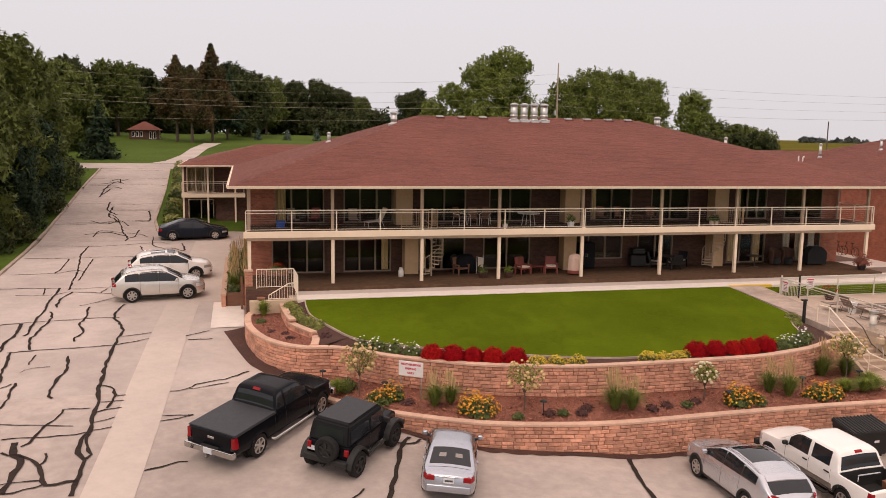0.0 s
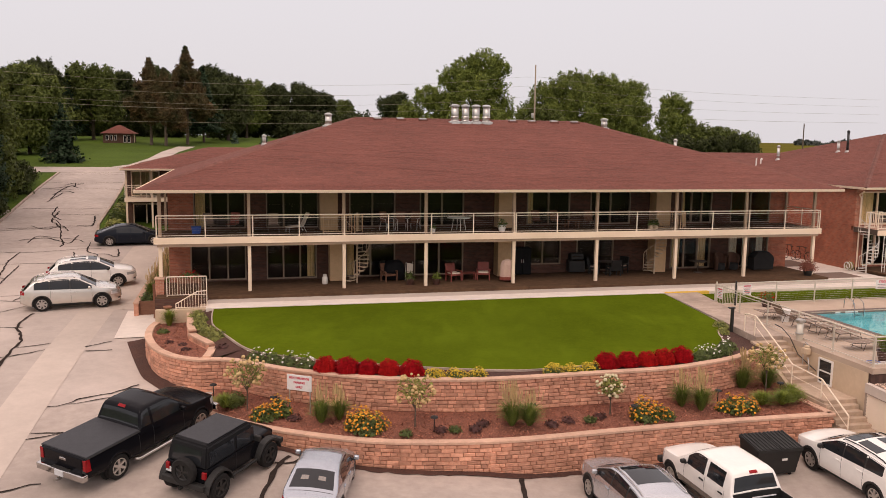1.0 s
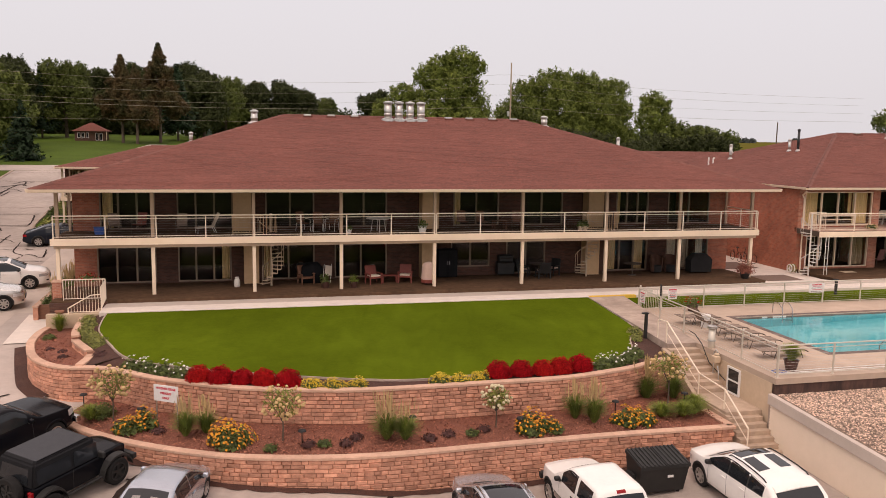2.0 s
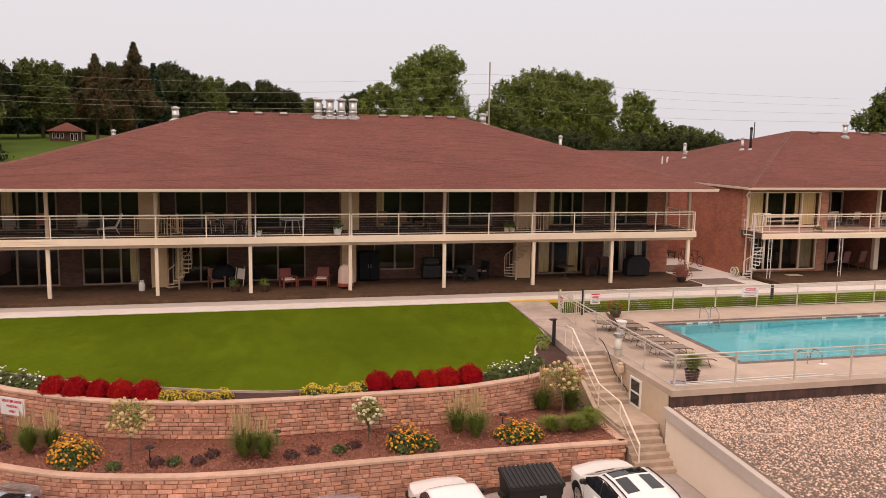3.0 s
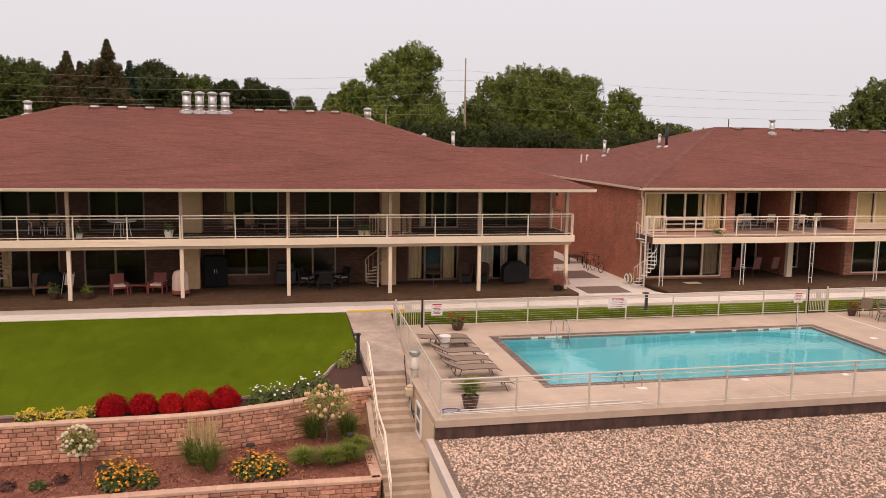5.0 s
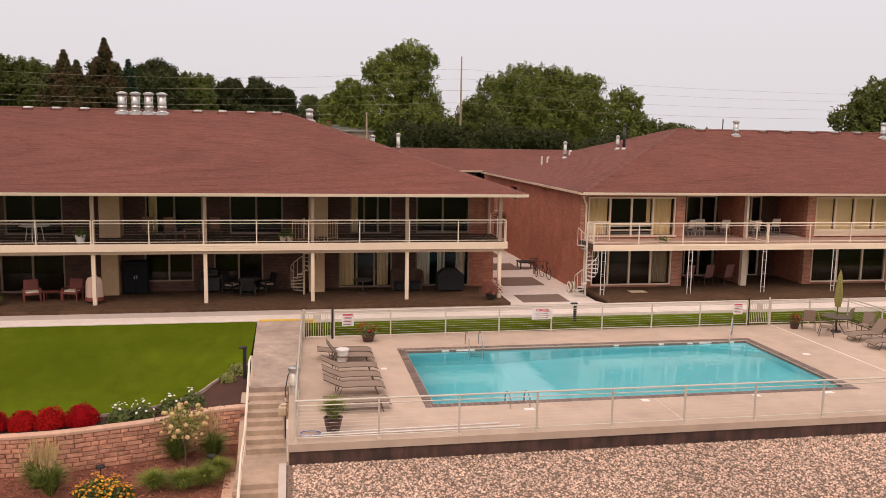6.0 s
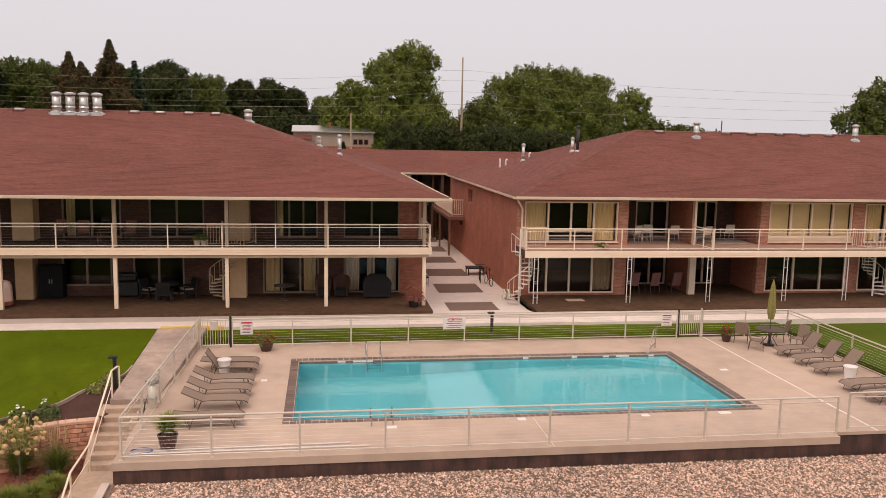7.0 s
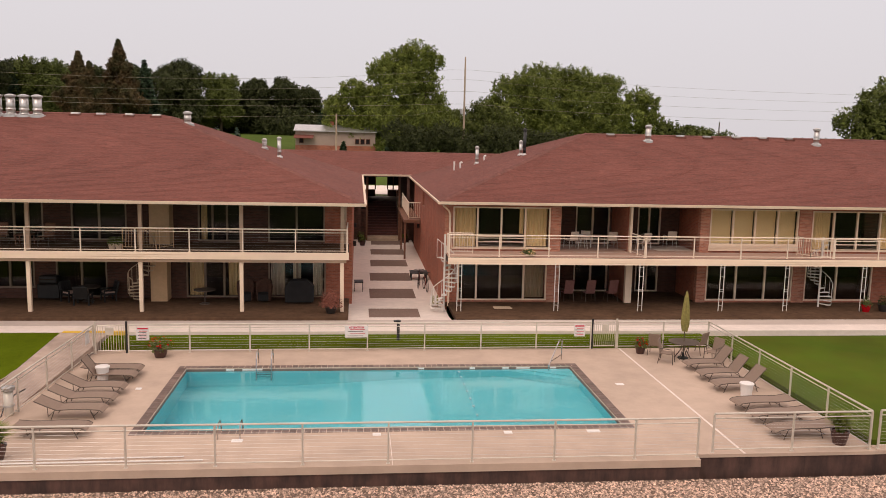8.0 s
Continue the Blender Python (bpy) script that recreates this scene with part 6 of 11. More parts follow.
LZ = DECK - 8 * 0.17
rail = thing("stair_handrail", "cream metal handrail down both flights of steps", "handrail")
line = [(26.32, 32.42, DECK + 0.8), (26.3, 32.25, DECK + 0.86), (26.28, 31.6, DECK + 0.9), (26.25, 28.9, LZ + 0.82), (26.24, 27.1, LZ + 0.72), (26.2, 25.5, -2.15)]
part("top_rail", tb(line, 0.032, 8), "rail", rail)
part("lower_rail", tb([(x, y, z - 0.45) for x, y, z in line[2:]], 0.014, 6), "rail", rail)
for (x, y, z), base in zip([line[0], line[2], line[3], line[4], line[5]], (DECK - 0.05, DECK - 0.2, LZ, LZ, -3.1)):
    part("post", tb([(x, y, base), (x, y, z)], 0.026, 6), "rail", rail)
rail = thing("wall_handrail", "dark metal handrail on the steps wall", "handrail")
part("rail", tb([(27.65, 32.1, DECK + 0.35), (27.55, 31.5, DECK + 0.35), (27.47, 30.8, DECK + 0.1), (27.47, 30.2, -1.1), (27.47, 29.0, -1.5)], 0.02, 6), "black_metal", rail)
for y, z in ((31.0, -0.85), (29.8, -1.4)):
    part("bracket", tb([(27.58, y - 0.4, z - 0.05), (27.47, y - 0.4, z)], 0.012, 5), "black_metal", rail)

# railings at the west corner of the deck, and steps down to the driveway
picket_rail("deck_railing", (0.88, 42.0, -0.03), (2.74, 42.0, -0.03), "cream picket railing at the deck corner", 1.0, n=15)
tagged(part("deck_skirt", bx(0.35, 2.85, 41.56, 41.68, -1.8, -0.05), "brick_dark"), "dark brick skirt below the deck corner", "wall", kind="structure")
ob = thing("entry_steps", "short concrete steps from the walk down to the driveway", "steps", kind="structure")
for k in range(7):
    part("step", soft_box(0.42 if k == 6 else 2.44 - 0.3 * k, 2.76 - 0.3 * k, 40.3, 41.56, -1.9, -0.32 - 0.17 * k, 0.012, 1), "step", ob)
tagged(part("entry_wall", soft_box(0.5, 2.78, 40.02, 40.3, -1.8, -0.25, 0.015, 1), "stucco"), "low tan concrete wall beside the entry steps", "wall", kind="structure")
rail = thing("entry_railing", "cream picket railing with a sloping top on the tan wall", "railing")
TOPS = ((1.42, 0.0), (2.38, 0.56), (2.82, 0.6))
top_at = lambda x: float(np.interp(x, [p[0] for p in TOPS], [p[1] for p in TOPS]))
part("top_rail", tb([(x, 40.12, z) for x, z in TOPS], 0.026, 8), "rail", rail)
part("bottom_rail", tb([(1.42, 40.12, -0.18), (2.82, 40.12, -0.18)], 0.018, 6), "rail", rail)
for k in range(12):
    x = 1.42 + 1.4 * k / 11
    end = k in (0, 11)
    part("picket", tb([(x, 40.12, -0.25 if end else -0.18), (x, 40.12, 0.95 if k == 11 else top_at(x))], 0.024 if end else 0.011, 6), "rail", rail)
part("side_rail", tb([(2.74, 42.0, 0.95), (2.82, 40.12, 0.93)], 0.024, 6), "rail", rail)
part("side_rail", tb([(2.74, 42.0, 0.05), (2.82, 40.12, -0.05)], 0.018, 6), "rail", rail)
for k in range(1, 13):
    y = 42.0 - 1.88 * k / 13
    part("picket", tb([(2.74 + 0.08 * k / 13, y, 0.05 - 0.1 * k / 13), (2.74 + 0.08 * k / 13, y, 0.94)], 0.011, 6), "rail", rail)
tagged(part("gate_post", soft_box(0.08, 0.2, 43.4, 43.52, -1.5, 0.4, 0.01, 1), "wood"), "dark wooden post beside the pier", "post")
bowl = thing("clay_bowl", "shallow brown clay bowl on the tan wall", "bowl", 1.05, 40.16, -0.25)
part("bowl", lt([(0.1, 0.0), (0.17, 0.05), (0.21, 0.14), (0.19, 0.145), (0.14, 0.08)], 14), "clay", bowl, smooth=True)

# side wall fittings: window, flue, gas meter
win = thing("basement_window", "white framed window in the tan terrace wall", "window", 27.55, 28.55, -1.93)
bm = bmesh.new()
for a in ((-0.42, -0.35, 0, 1.05), (0.35, 0.42, 0, 1.05), (-0.35, 0.35, 0, 0.07), (-0.35, 0.35, 0.98, 1.05), (-0.35, 0.35, 0.5, 0.56)):
    box(bm, -0.04, 0.02, a[0], a[1], a[2], a[3])
part("window_frame", bm, "white_plastic", win)
for z in (0.07, 0.56):
    part("pane", bx(-0.015, -0.008, -0.35, 0.35, z, z + 0.43), "car_glass", win)
ob = thing("flue_pipe", "galvanised flue standing beside the pool terrace", "flue", 27.75, 30.55, -0.6)
part("pipe", lt([(0.14, -0.3), (0.14, 0.82)], 16), "rail_grey", ob, smooth=True)
part("collar", lt([(0.17, 0.3), (0.175, 0.33), (0.17, 0.36)], 16), "galv", ob)
part("cap", lt([(0.15, 0.82), (0.2, 0.83), (0.2, 0.93), (0.1, 0.97)], 16), "galv", ob)
ob = thing("gas_meter", "beige gas meter with bent pipes on the wall", "gas meter", 27.42, 29.6, -1.15)
part("body", soft_box(-0.16, 0.1, -0.16, 0.16, 0.2, 0.5, 0.05, 2), "stucco", ob)
part("dial_cover", lt([(0.1, 0.5), (0.11, 0.56), (0.06, 0.6)], 12), "stucco", ob)
part("pipe", tb([(0.0, 0.2, -0.8), (0.0, 0.2, 0.6), (0.05, 0.15, 0.7), (0.05, 0.0, 0.62)], 0.025, 6), "galv", ob)
part("pipe", tb([(0.0, -0.1, 0.1), (0.0, -0.2, -0.2), (0.0, -0.22, -0.8)], 0.025, 6), "galv", ob)


def writing(text, size, x, y, z, parent, mt, name="lettering", m=None):
    cu = bpy.data.curves.new(name, "FONT")
    cu.body, cu.size, cu.align_x, cu.align_y, cu.extrude, cu.offset = text, size, "CENTER", "CENTER", 0.002, size * 0.045
    tmp = bpy.data.objects.new(name, cu)
    scene.collection.objects.link(tmp)
    bpy.context.view_layer.update()
    me = bpy.data.meshes.new_from_object(tmp.evaluated_get(bpy.context.evaluated_depsgraph_get()))
    bpy.data.objects.remove(tmp)
    me.materials.clear()
    ob = share(name, me, mt, parent)
    ob.matrix_basis = pose(x, y, z, 90, 0, 0)
    return ob


sign = thing("parking_sign", "white sign with red lettering on two thin posts", "sign", 6.4, 29.75, -2.2, -33)
part("board", soft_box(-0.5, 0.5, -0.015, 0.015, 0.92, 1.5, 0.008, 1), "sign_white", sign)
for x in (-0.42, 0.42):
    part("post", bx(x - 0.02, x + 0.02, 0.016, 0.05, -0.3, 1.4), "galv", sign)
for z, w in ((1.38, "HEATHER RIDGE"), (1.215, "PARKING"), (1.05, "ONLY")):
    writing(w, 0.108, 0, -0.018, z, sign, "sign_red")


def fence_sign(x, y, w, h, turn, head, bars, label):
    s = thing("fence_sign", label, "sign", x, y, FZ + 1.08 - h, turn, group="pool signs")
    part("board", soft_box(-w / 2, w / 2, -0.012, 0.0, 0, h, 0.005, 1), "sign_white", s)
    if head == "ATTENTION":
        writing(head, h * 0.22, 0, -0.0135, h * 0.84, s, "sign_red")
    else:
        part("header_bar", bx(-w * 0.42, w * 0.42, -0.0145, -0.012, h * 0.82, h * 0.93), "sign_red", s)
    for k in range(bars):
        z = h * (0.66 - 0.54 * k / max(1, bars - 1))
        part("text_bar", bx(-w * (0.28 + 0.1 * (k % 2)), w * (0.28 + 0.08 * ((k + 1) % 2)), -0.0145, -0.012, z, z + h * 0.045), "sign_black" if k % 2 else "sign_red", s)
    return s


fence_sign(38.5, 37.93, 0.95, 0.5, 1, "ATTENTION", 4, "white fence sign with red heading and small lines")
fence_sign(30.0, 37.78, 0.5, 0.55, 1, "bar", 6, "white pool rules sign with red heading bar")
fence_sign(47.95, 38.08, 0.48, 0.52, 1, "bar", 5, "white pool rules sign on the fence")
fence_sign(28.05, 37.2, 0.5, 0.55, 270, "bar", 5, "white notice on the side fence")

# ---- pool furniture ----
def lounger(x, y, turn, back, label):
    """Chaise longue: head at local -x, foot at +x."""
    t = thing("sun_lounger", label, "sun lounger", x, y, FZ, turn, group="sun loungers")
    w, hz = 0.32, 0.32
    hinge = -0.25
    a = radians(back)
    bed = [(hinge, hz), (0.2, hz + 0.02), (0.7, hz + 0.015), (1.0, hz - 0.01), (1.12, hz - 0.08)]
    ring = lambda dx, dz, y0: [(p[0] + dx, y0, p[1] + dz) for p in bed]
    part("seat_sling", ring_loft(bmesh.new(), [ring(0, 0, -w) + ring(0, -0.02, -w)[::-1], ring(0, 0, w) + ring(0, -0.02, w)[::-1]]), "sling", t)
    L = 0.72
    tip = (hinge - L * math.cos(a), hz + L * math.sin(a))
    mid = ((hinge + tip[0]) / 2 + 0.02, (hz + tip[1]) / 2 - 0.02)
    bk = [(hinge, hz), mid, tip]
    ring = lambda dz, y0: [(p[0], y0, p[1] + dz) for p in bk]
    part("back_sling", ring_loft(bmesh.new(), [ring(0, -w) + ring(-0.022, -w)[::-1], ring(0, w) + ring(-0.022, w)[::-1]]), "sling", t)
    for s in (-1, 1):
        y0 = s * (w + 0.018)
        part("side_rail", tb([(tip[0], y0, tip[1]), (mid[0], y0, mid[1]), (hinge, y0, hz)] + [(p[0], y0, p[1]) for p in bed[1:]], 0.016, 6), "bronze", t)
        for lx, sp in ((-0.3, -0.12), (0.75, 0.14)):
            part("leg", tb([(lx, y0, hz), (lx + sp, y0, 0.0)], 0.014, 6), "bronze", t)
    part("back_prop", tb([(tip[0] * 0.4 + hinge * 0.6, -w, hz + 0.4 * L * math.sin(a)), (hinge - 0.25, -w, 0.12), (hinge - 0.25, w, 0.12)], 0.012, 5), "bronze", t)
    part("cross_bar", tb([(0.86, -w, 0.12), (0.86, w, 0.12)], 0.012, 5), "bronze", t)
    return t


for y, b in ((34.9, 5), (34.1, 55), (32.75, 26), (31.6, 24), (30.45, 24), (28.85, 3)):
    lounger(29.6, y - 0.1, 0, b, "taupe sling sun lounger with raised back" if b > 10 else "taupe sling sun lounger lying flat")
for y, b in ((35.0, 52), (33.7, 52), (32.4, 48), (30.3, 4), (29.1, 4), (27.8, 6)):
    lounger(52.5 if y > 32 else 52.3, y, 184, b, "taupe sling sun lounger with raised back" if b > 10 else "taupe sling sun lounger lying flat")


def bucket(x, y):
    t = thing("waste_bucket", "white plastic bucket standing on the pool deck", "bucket", x, y, FZ, group="white buckets")
    part("body", lt([(0.17, 0), (0.22, 0.5), (0.24, 0.5), (0.24, 0.55), (0.215, 0.55), (0.2, 0.45), (0.16, 0.05)], 18), "white_plastic", t, smooth=False)
    part("rim", lt([(0.235, 0.52), (0.25, 0.53), (0.25, 0.56), (0.235, 0.57)], 18), "white_plastic", t)


bucket(29.55, 34.0)
bucket(52.15, 31.35)
ladder = thing("pool_ladder", "stainless steel pool ladder at the far edge", "pool ladder", 35.0, 35.98, DECK)
for x in (-0.28, 0.28):
    part("rail", tb([(x, 0.3, 0.0), (x, 0.29, 0.4), (x, 0.18, 0.56), (x, -0.15, 0.56), (x, -0.42, 0.36), (x, -0.5, 0.0), (x, -0.5, -1.3)], 0.024, 8), "chrome", ladder)
for z in (-0.25, -0.55, -0.85):
    part("rung", tb([(-0.28, -0.5, z), (0.28, -0.5, z)], 0.025, 6), "chrome", ladder)
ladder = thing("pool_ladder", "stainless steel grab rails at the near edge", "pool ladder", 34.8, 28.5, DECK)
for x in (-0.32, 0.32):
    part("rail", tb([(x, -0.3, 0.0), (x, -0.28, 0.3), (x, -0.1, 0.42), (x, 0.2, 0.4), (x, 0.38, 0.2), (x, 0.4, -0.9)], 0.024, 8), "chrome", ladder)
ob = thing("step_handrail", "stainless handrail at the corner entry steps", "handrail", 46.5, 36.2, DECK)
part("rail", tb([(0.3, 0.3, 0.0), (0.3, 0.3, 0.85), (0.1, 0.0, 0.85), (-0.5, -0.9, 0.1), (-0.5, -0.9, -0.5)], 0.024, 8), "chrome", ob)
part("brace", tb([(0.3, 0.3, 0.2), (-0.35, -0.65, 0.2)], 0.016, 6), "chrome", ob)
ob = thing("float_rope", "rope with small blue-white floats across the pool", "float rope", 0, 0, 0)
part("rope", tb([(42.35, PY1 - CW, DECK - 0.1), (42.45, 34, DECK - 0.14), (42.45, 31, DECK - 0.14), (42.35, PY0 + CW, DECK - 0.1)], 0.004, 5), "blue", ob)
M["float_blue"] = mat("faded_blue_float", (0.42, 0.62, 0.66), (0.34, 0.54, 0.6), 0.5, scale=6)
for y in (35.2, 34.5, 33.6, 32.8, 32.0, 31.2, 30.3):
    part("float", tb([(42.45, y - 0.09, DECK - 0.125), (42.45, y + 0.09, DECK - 0.125)], 0.042, 8), "float_blue", ob)
ob = thing("pool_net", "pool skimmer net with blue frame lying on the deck", "pool net", 28.2, 26.75, FZ)
part("handle", tb([(0.3, 0.0, 0.04), (5.6, 0.12, 0.04)], 0.018, 6), "white_plastic", ob)
part("hoop", tb([(0.28 * math.cos(k * 0.5236) , 0.2 * math.sin(k * 0.5236), 0.05) for k in range(13)], 0.015, 6), "blue", ob)
ob = thing("pool_pole", "long white pool pole lying on the deck", "pole", 27.95, 26.55, FZ)
part("pole", tb([(0, 0, 0.04), (6.4, 0.05, 0.04)], 0.02, 6), "white_plastic", ob)


def patio_chair(x, y, z, turn, mt, frame_mt, label, back=0.55):
    t = thing("patio_chair", label, "chair", x, y, z, turn, group="patio chairs")
    part("seat", soft_box(-0.25, 0.25, -0.25, 0.25, 0.40, 0.44, 0.015, 1), mt, t)
    bk = soft_box(-0.25, 0.25, -0.02, 0.02, 0, back, 0.015, 1, m=pose(0, 0.24, 0.42, -14))
    part("backrest", bk, mt, t)
    for s in (-1, 1):
        part("arm", tb([(s * 0.28, -0.24, 0.42), (s * 0.28, -0.22, 0.62), (s * 0.28, 0.25, 0.64)], 0.016, 5), frame_mt, t)
        for yy, sp in ((-0.24, -0.04), (0.24, 0.08)):
            part("leg", tb([(s * 0.26, yy, 0.42), (s * 0.27, yy + sp, 0.0)], 0.016, 5), frame_mt, t)
    return t


for x, y, a in ((51.0, 37.2, 150), (51.0, 35.9, 60), (52.9, 37.35, 215), (53.0, 36.0, 300)):
    patio_chair(x, y, FZ, a, "sling", "bronze", "brown sling patio chair at the umbrella table")
t = thing("patio_table", "round dark metal patio table", "table", 51.95, 36.55, FZ)
part("tabletop", lt([(0.6, 0.68), (0.62, 0.69), (0.62, 0.715), (0.58, 0.72)], 24), "bronze", t)
for k in range(4):
    a = radians(45 + 90 * k)
    part("leg", tb([(0.3 * math.cos(a), 0.3 * math.sin(a), 0.69), (0.12 * math.cos(a), 0.12 * math.sin(a), 0.35), (0.36 * math.cos(a), 0.36 * math.sin(a), 0)], 0.02, 5), "bronze", t)
t = thing("patio_umbrella", "closed olive canvas umbrella standing in the table", "umbrella", 51.95, 36.55, FZ)
part("pole", tb([(0, 0, 0.02), (0, 0, 2.85)], 0.022, 8), "bronze", t)
part("base", lt([(0.22, 0), (0.22, 0.05), (0.06, 0.09), (0.04, 0.25)], 16), "black_metal", t)
bm = bmesh.new()
rings = []
for z, r in ((1.15, 0.09), (1.5, 0.13), (2.0, 0.115), (2.55, 0.07), (2.82, 0.02)):
    rings.append([(r * (1 + 0.35 * (k % 2)) * math.cos(2 * math.pi * k / 16), r * (1 + 0.35 * (k % 2)) * math.sin(2 * math.pi * k / 16), z) for k in range(16)])
part("canopy", ring_loft(bm, rings), "umbrella", t)
part("tie", lt([(0.165, 1.55), (0.175, 1.57), (0.17, 1.6)], 12), "umbrella", t)

# ---- path lights ----
def bollard(x, y, z, h=1.0):
    t = thing("path_light", "black metal bollard light beside the path", "path light", x, y, z, group="bollard lights")
    part("post", soft_box(-0.06, 0.06, -0.06, 0.06, -0.1, h, 0.012, 1), "black_metal", t)
    part("hood", soft_box(-0.2, 0.1, -0.09, 0.09, h - 0.06, h, 0.015, 1), "black_metal", t)
    return t


bollard(26.05, 33.0, -0.62, 1.05)
bollard(40.25, 38.6, -0.28, 0.85)


def bed_light(x, y, z):
    t = thing("garden_light", "small black mushroom garden light in the mulch", "garden light", x, y, z, group="garden lights")
    part("stem", tb([(0, 0, -0.05), (0, 0, 0.5)], 0.02, 6), "black_metal", t)
    part("hood", lt([(0.03, 0.46), (0.14, 0.47), (0.12, 0.52), (0.02, 0.55)], 12), "black_metal", t)


for x, y in ((3.3, 32.4), (5.5, 30.4), (10.8, 27.1), (14.6, 27.7), (18.2, 26.85), (22.25, 27.9), (25.3, 28.3)):
    bed_light(x, y, -2.16)


# ---- vehicles ----
def plate(p, t, n):
    """A slab over the quad p, pushed t along n."""
    bm = bmesh.new()
    return ring_loft(bm, [[Vector(q) - n * 0.004 for q in p], [Vector(q) + n * t for q in p]])


def lerp(a, b, f):
    return Vector(a) * (1 - f) + Vector(b) * f


def wheel_set(root, wb, track, r, rim_mt, offset=0.0, width=0.22, spokes=5):
    for sx in (1, -1):
        for sy in (1, -1):
            w = new("wheel")
            w.parent = root
            w.matrix_basis = pose(offset + sx * wb / 2, sy * track / 2, r, 0, 0, 0 if sy > 0 else 180)
            hw = width / 2
            prof = [(r * 0.62, -hw), (r * 0.93, -hw), (r, -hw * 0.7), (r, hw * 0.7), (r * 0.93, hw), (r * 0.64, hw * 0.95)]
            ringf = lambda rad, yy: [(rad * math.cos(2 * math.pi * k / 24), yy, rad * math.sin(2 * math.pi * k / 24)) for k in range(24)]
            part("tyre", ring_loft(bmesh.new(), [ringf(a, b) for a, b in prof], True, False), "rubber", w)
            part("rim", ring_loft(bmesh.new(), [ringf(r * 0.64, -hw * 0.3), ringf(r * 0.66, hw * 0.96), ringf(r * 0.6, hw * 0.98), ringf(r * 0.56, hw * 0.55), ringf(r * 0.1, hw * 0.5)]), "black_plastic", w)
            for k in range(spokes):
                a = 2 * math.pi * k / spokes
                bm = bmesh.new()
                m = Matrix.Rotation(a, 4, "Y")
                box(bm, -r * 0.1, r * 0.1, hw * 0.5, hw * 0.9, r * 0.05, r * 0.62, m=m)
                part("spoke", bm, rim_mt, w)
            part("hub", ring_loft(bmesh.new(), [ringf(r * 0.16, hw * 0.5), ringf(r * 0.15, hw * 0.95)]), rim_mt, w)
            part("rim_lip", ring_loft(bmesh.new(), [ringf(r * 0.66, hw * 0.7), ringf(r * 0.67, hw * 0.985), ringf(r * 0.59, hw * 0.99), ringf(r * 0.58, hw * 0.7)], True, False), rim_mt, w)


def body_loft(top, half, zb, n=30):
    """Car body lofted along x; top and half are lists of (x, value)."""
    xs = np.linspace(top[0][0], top[-1][0], n)
    rings = []
    for x in xs:
        zt, w = float(np.interp(x, *zip(*top))), float(np.interp(x, *zip(*half)))
        h = zt - zb
        pts = [(0.0, zb), (0.84 * w, zb), (0.95 * w, zb + 0.07), (0.99 * w, zb + 0.3 * h), (w, zb + 0.5 * h), (0.985 * w, zb + 0.72 * h), (0.955 * w, zb + 0.9 * h), (0.87 * w, zb + 0.985 * h), (0.55 * w, zt + 0.008), (0.0, zt + 0.015)]
        rings.append([(x, y, z) for y, z in pts] + [(x, -y, z) for y, z in pts[-2:0:-1]])
    bm = ring_loft(bmesh.new(), rings)
    bmesh.ops.recalc_face_normals(bm, faces=bm.faces)
    return bm


